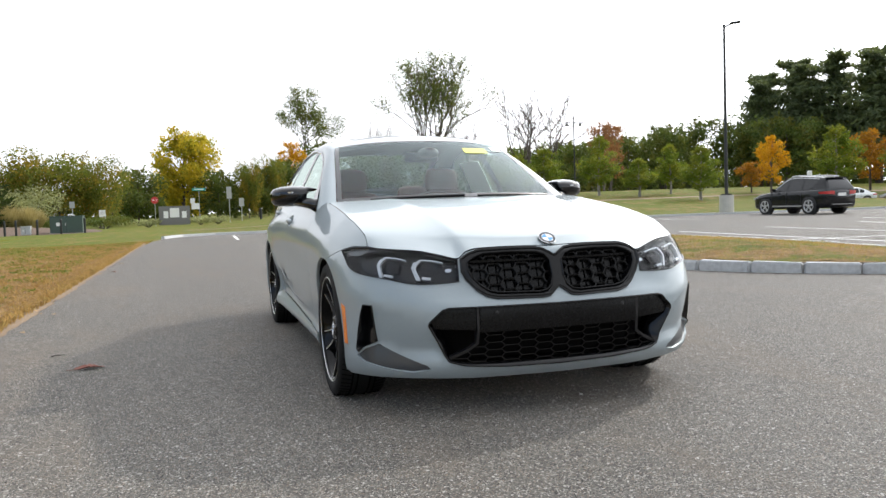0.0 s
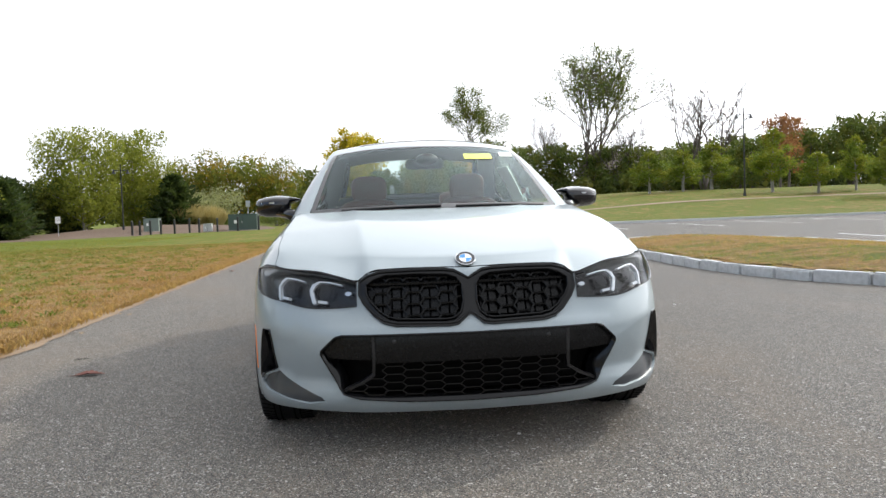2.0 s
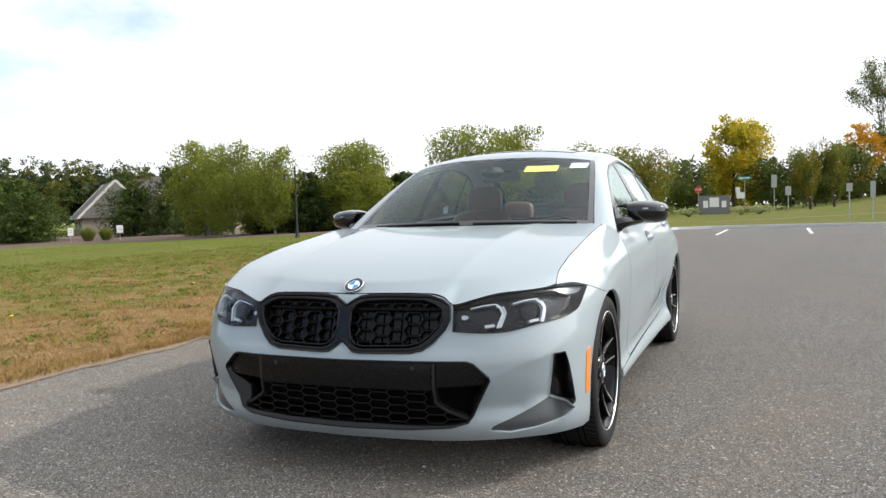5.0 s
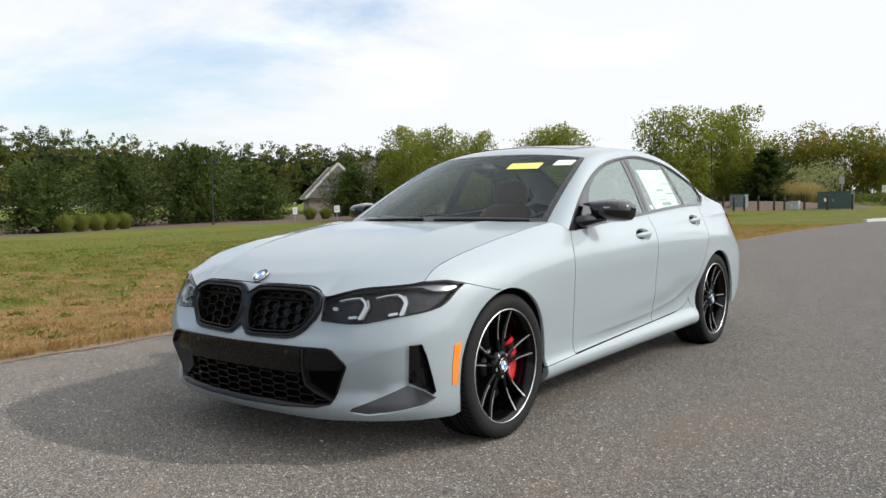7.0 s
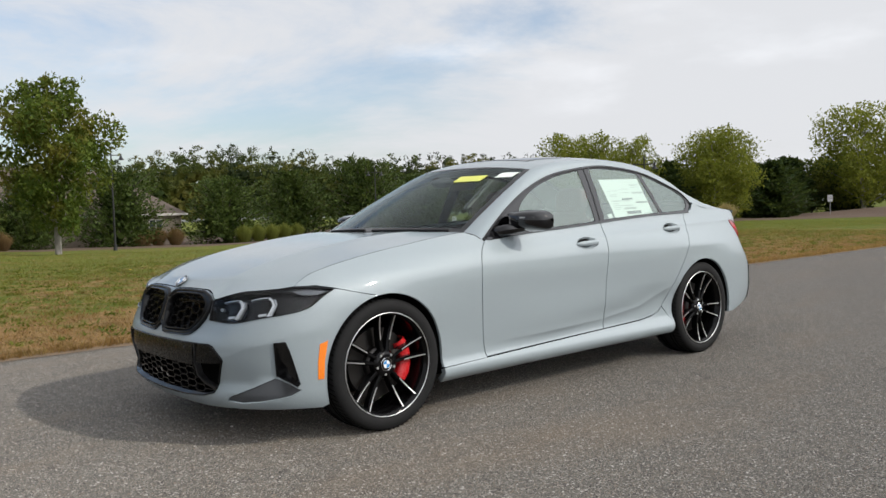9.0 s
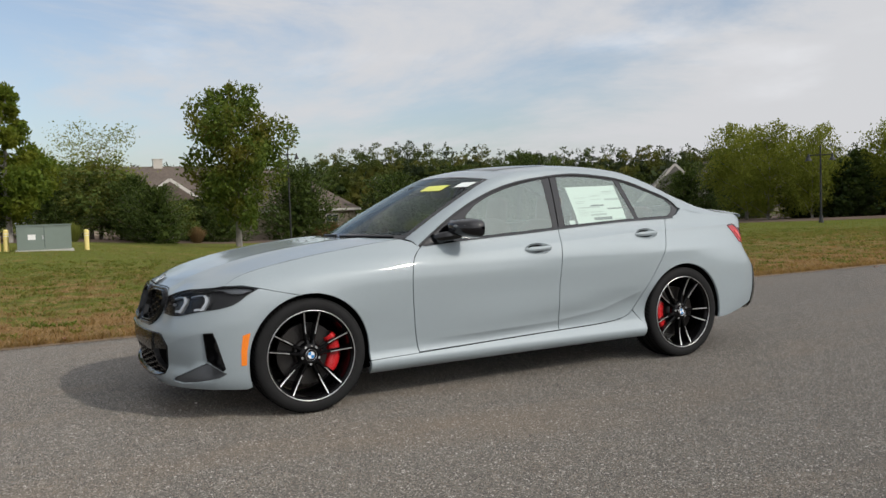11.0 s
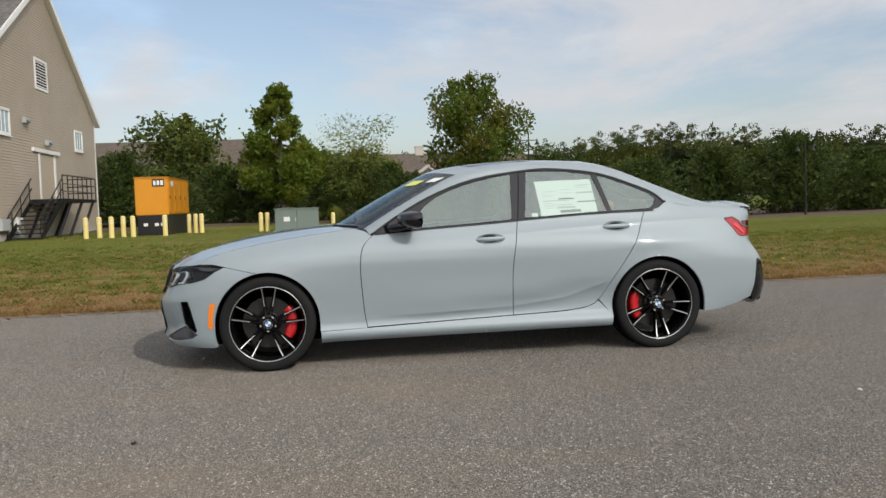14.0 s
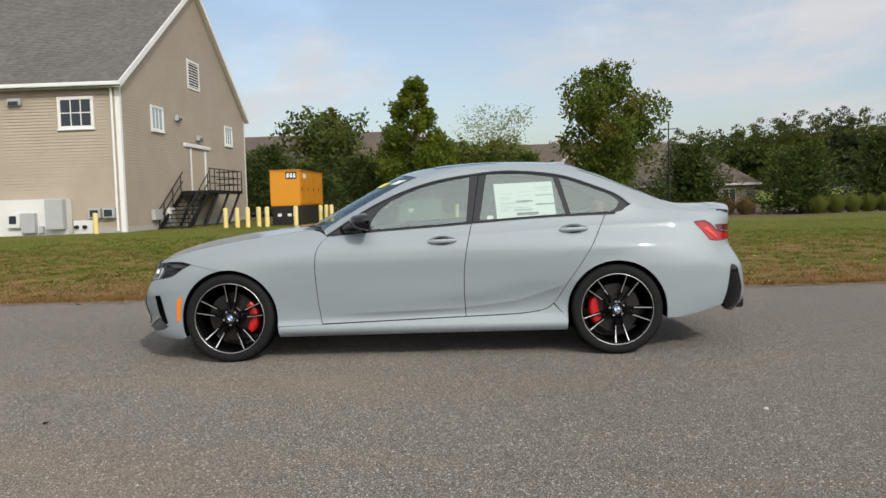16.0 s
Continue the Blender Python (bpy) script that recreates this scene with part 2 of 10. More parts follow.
ASPHALT = make_asphalt()
LAWN = make_lawn("lawn_grass")
BLADES = make_lawn("grass_blade", True)
LAWN_DRY = make_lawn("dry_island_grass", False, 0.24)
BLADES_DRY = make_lawn("dry_grass_blade", True, 0.24)
MULCH = plain("bark_mulch", (0.095, 0.061, 0.041), 0.95, 0, 0.45, 7.0, 0.9)
GRANITE = plain("granite", (0.48, 0.49, 0.495), 0.8, 0, 0.45, 14.0, 0.8)
CONCRETE = plain("concrete", (0.42, 0.41, 0.38), 0.85, 0, 0.16, 3.0, 0.4)
LINE_WHITE = plain("road_paint", (0.62, 0.62, 0.60), 0.7, 0, 0.18, 8.0, 0.3)
SIDING = make_siding()
TRIM_WHITE = plain("white_trim", (0.78, 0.78, 0.76), 0.45, 0, 0.05, 2.0)
SHINGLE = make_shingle("grey_shingle", (0.115, 0.108, 0.100), (0.185, 0.172, 0.158))
SHINGLE_BROWN = make_shingle("brown_shingle", (0.098, 0.077, 0.062), (0.145, 0.115, 0.092))
TRIM_CREAM = plain("cream_trim", (0.48, 0.46, 0.42), 0.5, 0, 0.08, 2.0)
BLACK_METAL = plain("black_metal", (0.012, 0.012, 0.013), 0.45, 0.2, 0.2, 5.0)
DARK_GLASS = plain("dark_window_glass", (0.03, 0.04, 0.05), 0.05, 0, 0.2, 1.0)
PALE_GLASS = plain("pale_window_glass", (0.32, 0.42, 0.46), 0.08, 0, 0.15, 1.5)
ORANGE_PAINT = plain("orange_yellow_paint", (0.64, 0.26, 0.012), 0.35, 0, 0.06, 3.0)
BOLLARD_YELLOW = plain("pale_yellow_sleeve", (0.78, 0.64, 0.24), 0.5, 0, 0.08, 4.0)
GREEN_BOX = plain("green_grey_cabinet_paint", (0.15, 0.19, 0.165), 0.5, 0, 0.12, 2.0)
GREEN_DARK = plain("dark_green_cabinet_paint", (0.045, 0.075, 0.062), 0.5, 0, 0.12, 2.0)
GREY_BOX = plain("grey_cabinet_paint", (0.42, 0.44, 0.44), 0.5, 0, 0.1, 2.0)
POLE_BLACK = plain("pole_black_paint", (0.016, 0.017, 0.017), 0.5, 0.1, 0.2, 4.0)
STEEL = plain("galvanised_steel", (0.42, 0.43, 0.43), 0.45, 0.8, 0.15, 8.0)
SIGN_WHITE = plain("sign_white", (0.72, 0.72, 0.70), 0.5, 0, 0.05, 3.0)
SIGN_RED = plain("sign_red", (0.50, 0.03, 0.03), 0.45, 0, 0.06, 3.0)
SIGN_GREEN = plain("sign_green", (0.02, 0.30, 0.22), 0.45, 0, 0.06, 3.0)
SIGN_GREY = plain("sign_back_grey", (0.33, 0.34, 0.33), 0.5, 0.4, 0.1, 3.0)
LEAF_GREEN = make_leaf("maple_leaf", (0.072, 0.130, 0.018), (0.175, 0.250, 0.034), (0.240, 0.255, 0.032), 0.55, 0.42)
LEAF_RAGGED = make_leaf("ragged_maple_leaf", (0.044, 0.088, 0.014), (0.124, 0.180, 0.030), (0.170, 0.155, 0.030), 0.55, 0.30)
LEAF_BIRCH = make_leaf("birch_leaf", (0.115, 0.158, 0.025), (0.250, 0.292, 0.057), (0.162, 0.203, 0.034), 0.55, 0.5)
LEAF_MASS = make_leaf("woods_leaf", (0.046, 0.084, 0.020), (0.125, 0.180, 0.043), (0.165, 0.162, 0.033), 0.55, 0.28)
LEAF_MIXED = make_leaf("turning_leaf", (0.078, 0.120, 0.022), (0.172, 0.205, 0.038), (0.33, 0.21, 0.028), 0.30, 0.42)
LEAF_YELLOW = make_leaf("yellow_leaf", (0.33, 0.31, 0.03), (0.60, 0.47, 0.03), (0.22, 0.27, 0.03), 0.55, 0.5)
LEAF_GOLD = make_leaf("golden_leaf", (0.45, 0.26, 0.012), (0.62, 0.36, 0.015))
LEAF_ORANGE = make_leaf("orange_leaf", (0.30, 0.135, 0.012), (0.48, 0.22, 0.02), (0.16, 0.12, 0.02))
LEAF_RED = make_leaf("russet_leaf", (0.19, 0.090, 0.048), (0.32, 0.165, 0.085))
WOODS = make_leaf("far_woods_leaf", (0.031, 0.056, 0.015), (0.098, 0.136, 0.032), (0.150, 0.148, 0.032), 0.14, 0.26)
WOODS_PINE = make_leaf("far_pine_leaf", (0.022, 0.038, 0.018), (0.054, 0.080, 0.034), (0.050, 0.070, 0.030), 0.09, 0.22)
NEEDLE = make_leaf("pine_needle", (0.056, 0.086, 0.046), (0.130, 0.175, 0.086))
NEEDLE_SOFT = make_leaf("white_pine_needle", (0.024, 0.048, 0.012), (0.104, 0.160, 0.040), None, 0.55, 0.22)
NEEDLE_DARK = make_leaf("spruce_needle", (0.022, 0.045, 0.015), (0.049, 0.084, 0.025))
LEAF_GREY = make_leaf("grey_shrub_leaf", (0.216, 0.255, 0.127), (0.365, 0.420, 0.218))
STRAW = make_leaf("straw_grass", (0.30, 0.27, 0.12), (0.46, 0.42, 0.22))
STRAW_BROWN = make_leaf("brown_grass_plume", (0.17, 0.12, 0.06), (0.27, 0.20, 0.10))
SEDGE = make_leaf("green_grass_tuft", (0.121, 0.165, 0.034), (0.243, 0.285, 0.075))
BARK = make_bark("bark", (0.055, 0.045, 0.036), (0.12, 0.10, 0.085))
BARK_PALE = make_bark("pale_bark", (0.17, 0.155, 0.135), (0.30, 0.28, 0.25))


# ---------------------------------------------------------------- mesh tools
def raw_mesh(name, verts, faces, material, smooth=False):
    me = bpy.data.meshes.new(name)
    me.from_pydata([tuple(map(float, v)) for v in verts], [], [tuple(map(int, f)) for f in faces])
    mats = material if isinstance(material, (list, tuple)) else [material]
    for m in mats:
        me.materials.append(m)
    if smooth:
        me.polygons.foreach_set("use_smooth", [True] * len(me.polygons))
    me.update()
    return me


def thing(name, verts, faces, material, parent=None, label="", smooth=False):
    ob = new(name, raw_mesh(name, verts, faces, material, smooth))
    if parent:
        ob.parent = parent
    if label:
        ob["label"] = label
    return ob


def part(name, bm, material, parent=None, label="", smooth=False):
    me = bpy.data.meshes.new(name)
    bm.to_mesh(me)
    bm.free()
    for m in material if isinstance(material, (list, tuple)) else [material]:
        me.materials.append(m)
    if smooth:
        me.polygons.foreach_set("use_smooth", [True] * len(me.polygons))
    ob = new(name, me)
    if parent:
        ob.parent = parent
    if label:
        ob["label"] = label
    return ob


def empty(name, x=0, y=0, z=0, turn=0):
    ob = new(name)
    ob.empty_display_size = 0.2
    ob.matrix_basis = pose(x, y, z, 0, 0, turn)
    return ob


def box_bm(x0, x1, y0, y1, z0, z1, bevel=0.0, bm=None):
    bm = bm or bmesh.new()
    m = Matrix.Translation(((x0 + x1) / 2, (y0 + y1) / 2, (z0 + z1) / 2)) @ Matrix.Diagonal((abs(x1 - x0), abs(y1 - y0), abs(z1 - z0), 1))
    made = bmesh.ops.create_cube(bm, size=1, matrix=m)["verts"]
    if bevel:
        edges = {e for v in made for e in v.link_edges}
        bmesh.ops.bevel(bm, geom=list(edges), offset=bevel, segments=2, affect="EDGES")
    return bm


def rod_bm(a, b, r0, r1=None, sides=10, bm=None, caps=True):
    bm = bm or bmesh.new()
    a, b = Vector(a), Vector(b)
    d = b - a
    m = Matrix.Translation((a + b) / 2) @ d.to_track_quat("Z", "Y").to_matrix().to_4x4()
    bmesh.ops.create_cone(bm, cap_ends=caps, segments=sides, radius1=r0, radius2=r0 if r1 is None else r1, depth=d.length, matrix=m)
    return bm


def tube(points, radii, sides=6):
    """Vertices and faces of a tapered tube along points."""
    pts = [Vector(p) for p in points]
    verts, faces = [], []
    up = Vector((0.31, 0.17, 0.93))
    for i, p in enumerate(pts):
        d = (pts[min(i + 1, len(pts) - 1)] - pts[max(i - 1, 0)]).normalized()
        u = d.cross(up)
        u = u.normalized() if u.length > 1e-4 else d.orthogonal().normalized()
        v = d.cross(u)
        for k in range(sides):
            a = 2 * math.pi * k / sides
            verts.append(p + (u * math.cos(a) + v * math.sin(a)) * radii[i])
    for i in range(len(pts) - 1):
        for k in range(sides):
            a, b = i * sides + k, i * sides + (k + 1) % sides
            faces.append((a, b, b + sides, a + sides))
    faces.append(tuple(reversed(range(sides))))
    n = (len(pts) - 1) * sides
    faces.append(tuple(range(n, n + sides)))
    return verts, faces


def join(lists):
    verts, faces = [], []
    for v, f in lists:
        k = len(verts)
        verts += list(v)
        faces += [tuple(i + k for i in q) for q in f]
    return verts, faces


def quads_mesh(name, corners, material):
    """A mesh of loose quads from an array n x 4 x 3."""
    n = len(corners)
    me = bpy.data.meshes.new(name)
    me.vertices.add(n * 4)
    me.vertices.foreach_set("co", np.asarray(corners, np.float32).ravel())
    me.loops.add(n * 4)
    me.loops.foreach_set("vertex_index", np.arange(n * 4, dtype=np.int32))
    me.polygons.add(n)
    me.polygons.foreach_set("loop_start", np.arange(0, n * 4, 4, dtype=np.int32))
    me.materials.append(material)
    me.update(calc_edges=True)
    return me


def leaves(rng, centres, size, long=1.0, along=None, spread=1.0, wide=0.5, level=0.0):
    """Leaf-shaped quads round the centres; level lays them flat."""
    n = len(centres)
    d = rng.normal(size=(n, 3))
    if along is not None:
        d = along + d * spread
    d /= np.linalg.norm(d, axis=1)[:, None] + 1e-9
    e = np.cross(d, rng.normal(size=(n, 3)) + (0, 0, level))
    e /= np.linalg.norm(e, axis=1)[:, None] + 1e-9
    s = size * rng.uniform(0.6, 1.35, n)[:, None]
    c = np.asarray(centres)
    return np.stack([c - d * s * long, c + e * s * wide, c + d * s * long, c - e * s * wide], axis=1)


def in_lobes(rng, lobes, count, shell=0.55):
    """Points in and near the surface of ellipsoid lobes (x, y, z, rx, rz)."""
    w = np.array([l[3] * l[3] for l in lobes])
    pick = rng.choice(len(lobes), count, p=w / w.sum())
    d = rng.normal(size=(count, 3))
    d /= np.linalg.norm(d, axis=1)[:, None]
    r = rng.uniform(shell, 1.0, count) ** 0.7
    r *= 1 + 0.16 * np.sin(d[:, 0] * 7 + pick) * np.sin(d[:, 2] * 6 + 2 * pick)
    L = np.array(lobes)[pick]
    return L[:, :3] + d * r[:, None] * L[:, [3, 3, 4]]


# ---------------------------------------------------------------- ground and road
def inside(poly, x, y):
    """Signed distance of points to a closed outline, negative inside."""
    p = np.asarray(poly)
    q = np.roll(p, -1, 0)
    dist = np.full(x.shape, 1e9)
    ins = np.zeros(x.shape, bool)
    for (ax, ay), (bx, by) in zip(p, q):
        ex, ey = bx - ax, by - ay
        t = np.clip(((x - ax) * ex + (y - ay) * ey) / (ex * ex + ey * ey + 1e-12), 0, 1)
        dist = np.minimum(dist, np.hypot(x - ax - t * ex, y - ay - t * ey))
        cross = (ay > y) != (by > y)
        ins ^= cross & (x < (bx - ax) * (y - ay) / (by - ay + 1e-12) + ax)
    return np.where(ins, -dist, dist)


def round_corner(points, cuts=3):
    """Chaikin rounding of a closed outline."""
    p = np.asarray(points, float)
    for _ in range(cuts):
        q = np.roll(p, -1, 0)
        p = np.stack([p * 0.75 + q * 0.25, p * 0.25 + q * 0.75], 1).reshape(-1, 2)
    return p


west = [(-3.08 + 0.035 * math.sin(y * 1.7) + 0.09 * noise.noise((y * 1.3, 4, 0)) + 0.05 * noise.noise((y * 6, 9, 0)), y) for y in np.arange(-30, 20, 0.14)]
north = [(-3.0, 21), (-2.9, 25), (-2.6, 28.5), (-1.9, 30.6), (-0.5, 31.6), (2, 32.0), (10, 32.4), (24, 32.3), (36, 30.5), (60, 29), (60, -60), (-3.08, -60)]
ROAD = west + north
ISLAND = round_corner([(4.25, 6.6), (4.55, 3.2), (6.2, 1.45), (7.5, 0.9), (7.9, 2.4), (8.45, 4.4), (8.9, 6.8), (8.8, 10.4), (7.9, 13.6), (6.2, 14.2), (4.9, 12.0)], 3)


def smooth01(a, b, v):
    t = np.clip((v - a) / (b - a), 0, 1)
    return t * t * (3 - 2 * t)


def height(x, y):
    """Height of the lawn."""
    h = 2.1 * smooth01(35, 76, y) * smooth01(2, 26, x)
    h = h + 0.85 * np.exp(-(((x + 21) / 9.0) ** 2 + ((y - 76) / 5.5) ** 2))
    h = h + 0.10 * smooth01(-10, -26, x) * smooth01(8, -6, y)
    # the lawn falls away towards the screening trees
    way, off = np.degrees(np.arctan2(x - 4.5, y + 2.5)), np.hypot(x - 4.5, y + 2.5)
    fall = np.interp(way, [-96, -88, -78, -66, -50, -36, -30, -18, -8, 0], [0, 0.10, 1.05, 1.25, 0.75, 0.45, 0.35, 0.45, 0.25, 0])
    h = h - fall * np.clip((off - 14) / 60, 0, 1.1)
    h = h + 0.035 * np.sin(x * 0.31 + 1) * np.sin(y * 0.23)
    return h


def axis_steps(lo, hi, near_lo, near_hi, fine):
    out = list(np.arange(near_lo, near_hi, fine))
    step, v = fine, near_hi
    while v < hi:
        out.append(v)
        step *= 1.22
        v += step
    out.append(hi)
    step, v = fine, near_lo - fine
    while v > lo:
        out.insert(0, v)
        step *= 1.22
        v -= step
    out.insert(0, lo)
    return np.array(out)


gx, gy = axis_steps(-900, 900, -7, -1, 0.12), axis_steps(-900, 900, -10, 36, 0.5)
GX, GY = np.meshgrid(gx, gy)
side = inside(ROAD, GX, GY)
GZ = np.where(side > 0, height(GX, GY) + 0.022 * smooth01(0, 0.16, side) - 0.03 * (1 - smooth01(0, 0.05, side)), -0.05)
nx = len(gx)
gv = np.stack([GX.ravel(), GY.ravel(), GZ.ravel()], 1)
gf = [(j * nx + i, j * nx + i + 1, (j + 1) * nx + i + 1, (j + 1) * nx + i) for j in range(len(gy) - 1) for i in range(nx - 1)]
tagged(thing("ground", gv, gf, LAWN, smooth=True), "mown autumn lawn, green with dry brown patches", "lawn", kind="structure")


def flat_sheet(name, outline, z, material, holes=()):
    from mathutils import geometry
    pts, edges = [], []
    for loop in (outline, *holes):
        k = len(pts)
        pts += [Vector(p) for p in loop]
        edges += [(k + i, k + (i + 1) % len(loop)) for i in range(len(loop))]
    v, _, f, *_ = geometry.delaunay_2d_cdt(pts, edges, [], 1 if not holes else 3, 1e-5)
    return thing(name, [(p.x, p.y, z) for p in v], [tuple(q) for q in f], material)


tagged(flat_sheet("road", ROAD, 0.0, ASPHALT), "worn grey asphalt drive and car park", "asphalt", kind="structure")
# the verge's crumbled sand along the road edge
bed = []
for y in np.arange(-14, 24, 0.10):
    bed.append((-3.00 + 0.09 * noise.noise((y * 2.1, 1, 0)), y))
bed += [(-3.28 - 0.16 * noise.noise((y * 1.4, 7, 0)), y) for y in np.arange(24, -14, -0.10)]
SAND = plain("verge_sand", (0.23, 0.165, 0.105), 0.95, 0, 0.35, 12.0, 0.8)
tagged(flat_sheet("verge_edge", bed, 0.006, SAND), "sandy crumbled strip along the asphalt edge", "sand", kind="structure")

ix, iy = np.meshgrid(np.arange(4, 12, 0.2), np.arange(0.4, 14.8, 0.2))
si = inside(ISLAND, ix, iy)
iz = 0.125 + 0.10 * smooth01(0, 1.8, -si - 0.12) + 0.01 * np.sin(ix * 5) * np.sin(iy * 4)
ok = si < -0.12
idx = -np.ones(ix.shape, int)
idx[ok] = np.arange(ok.sum())
iv = np.stack([ix[ok], iy[ok], iz[ok]], 1)
inner = [((p[0] - 7.6) * 0.965 + 7.6, (p[1] - 7.6) * 0.978 + 7.6) for p in ISLAND]
top = flat_sheet("grass_island", inner, 0.118, LAWN_DRY)
tagged(top, "kerbed traffic island of dry patchy grass", "grass island", kind="structure")
ivf = [(idx[j, i], idx[j, i + 1], idx[j + 1, i + 1], idx[j + 1, i]) for j in range(ix.shape[0] - 1) for i in range(ix.shape[1] - 1) if ok[j, i] and ok[j, i + 1] and ok[j + 1, i] and ok[j + 1, i + 1]]
thing("mound", iv, ivf, LAWN_DRY, parent=top, smooth=True)

# granite kerb stones round the island, each a piece
kerb = empty("kerb")
tagged(kerb, "granite kerb stones round the grass island", "kerb", kind="structure")
seg = np.asarray(ISLAND)
nxt = np.roll(seg, -1, 0)
lens = np.hypot(*(nxt - seg).T)
total, cum = lens.sum(), np.concatenate([[0], np.cumsum(lens)])


def on_island(s):
    s = s % total
    i = min(int(np.searchsorted(cum, s, "right")) - 1, len(seg) - 1)
    return seg[i] + (nxt[i] - seg[i]) * (s - cum[i]) / lens[i]


s, krng = 0.0, random.Random(8)
while s < total - 0.3:
    step = krng.uniform(0.42, 0.95)
    a, b = on_island(s + 0.006), on_island(min(s + step, total) - 0.006)
    d = b - a
    L = float(np.hypot(*d))
    bm = box_bm(-L / 2, L / 2, -0.075, 0.075, -0.06, 0.128, 0.018)
    for v in bm.verts:
        if v.co.y > 0 and v.co.z > 0.1:
            v.co.y -= 0.03
        v.co += Vector((0, krng.uniform(-0.004, 0.004), krng.uniform(-0.004, 0.004)))
    ob = part("kerb_stone", bm, GRANITE, kerb)
    mid = (a + b) / 2
    ob.matrix_basis = pose(mid[0], mid[1], krng.uniform(-0.008, 0.008), 0, krng.uniform(-1, 1), math.degrees(math.atan2(d[1], d[0])))
    s += step
# kerb along the car park's far side
far_kerb = empty("kerb_far")
tagged(far_kerb, "low granite kerb along the far lawn", "kerb", kind="structure")
farline = [(-2.6, 28.5), (-1.9, 30.6), (-0.5, 31.6), (2, 32.0), (10, 32.4), (24, 32.3), (36, 30.5), (60, 29)]
for (ax, ay), (bx, by) in zip(farline[:-1], farline[1:]):
    n = max(1, round(math.hypot(bx - ax, by - ay) / 2.4))
    for k in range(n):
        x0, y0, x1, y1 = ax + (bx - ax) * k / n, ay + (by - ay) * k / n, ax + (bx - ax) * (k + 1) / n, ay + (by - ay) * (k + 1) / n
        L = math.hypot(x1 - x0, y1 - y0) - 0.02
        ob = part("kerb_stone", box_bm(-L / 2, L / 2, -0.07, 0.07, -0.05, 0.11, 0.012), GRANITE, far_kerb)
        ob.matrix_basis = pose((x0 + x1) / 2, (y0 + y1) / 2 + 0.06, 0, 0, 0, math.degrees(math.atan2(y1 - y0, x1 - x0)))


def road_line(ax, ay, bx, by, w=0.11):
    d = Vector((bx - ax, by - ay)).normalized()
    n = Vector((-d.y, d.x)) * w / 2
    q = [(ax - n.x, ay - n.y), (bx - n.x, by - n.y), (bx + n.x, by + n.y), (ax + n.x, ay + n.y)]
    ob = thing("parking_line", [(x, y, 0.005) for x, y in q], [(0, 1, 2, 3)], LINE_WHITE)
    tagged(ob, "worn white painted parking line on asphalt", "parking line", "parking lines", "structure")


for x in (0.05, 3.0, 6.15, 9.25, 12.9, 16.0, 19.2):
    road_line(x, 23.6, x + 0.15, 29.6)
for q in ((11.7, 14.3, 10.85, 5.6), (10.4, 8.3, 14.2, 7.7), (14.9, 14.6, 14.3, 9.3), (19.3, 15.6, 18.2, 12.9), (22.5, 18.5, 21.9, 14.5)):
    road_line(*q)

# mulch beds under the hedge trees, and the path over the far lawn
bed_out = round_corner([(-87.5, -32.5), (-36.3, -24.1), (-44.7, -8.4), (-54.8, 4.6), (-58.7, 12.2), (-59.7, 21.6), (-58.7, 28.8), (-57.7, 36.0), (-48.3, 45.7), (-25.7, 40.7), (-26.5, 55.0), (-21.0, 63.0), (-14.5, 65.0), (-9.2, 66.0), (-8.6, 73.0), (-16.0, 84.0), (-49.2, 80.2), (-112.5, 78.0), (-112.5, -32.5)], 2)
bx, by = np.meshgrid(np.arange(-112, -4, 1.2), np.arange(-30, 98, 1.2))
sb = inside(bed_out, bx, by)
from mathutils import geometry as geo2d
bpts = [Vector(p) for p in bed_out]
bk = len(bpts)
grid_in = [(x, y) for x, y, q in zip(bx.ravel(), by.ravel(), sb.ravel()) if q < -0.6]
bv, _, bf, *_ = geo2d.delaunay_2d_cdt(bpts + [Vector(p) for p in grid_in], [(i, (i + 1) % bk) for i in range(bk)], [], 1, 1e-5)
bxy = np.array([(p.x, p.y) for p in bv])
bz = height(bxy[:, 0], bxy[:, 1]) + 0.03 + 0.08 * smooth01(0.0, 3.0, -inside(bed_out, bxy[:, 0], bxy[:, 1]))
tagged(thing("mulch_bed", np.column_stack([bxy, bz]), [tuple(f) for f in bf], MULCH, smooth=True), "reddish-brown bark mulch bed under trees", "mulch", kind="structure")
path_pts = [(x, 52 + 0.02 * (x - 20) ** 1.0 + 3 * math.sin(x * 0.03)) for x in np.arange(-2, 90, 2.0)]
pv, pf = [], []
for i, (x, y) in enumerate(path_pts):
    for dy in (-0.5, 0.5):
        pv.append((x, y + dy, float(height(np.array(x), np.array(y + dy))) + 0.045))
    if i:
        pf.append((2 * i - 2, 2 * i, 2 * i + 1, 2 * i - 1))
tagged(thing("footpath", pv, pf, SAND), "worn sandy footpath across the far lawn", "path", kind="structure")


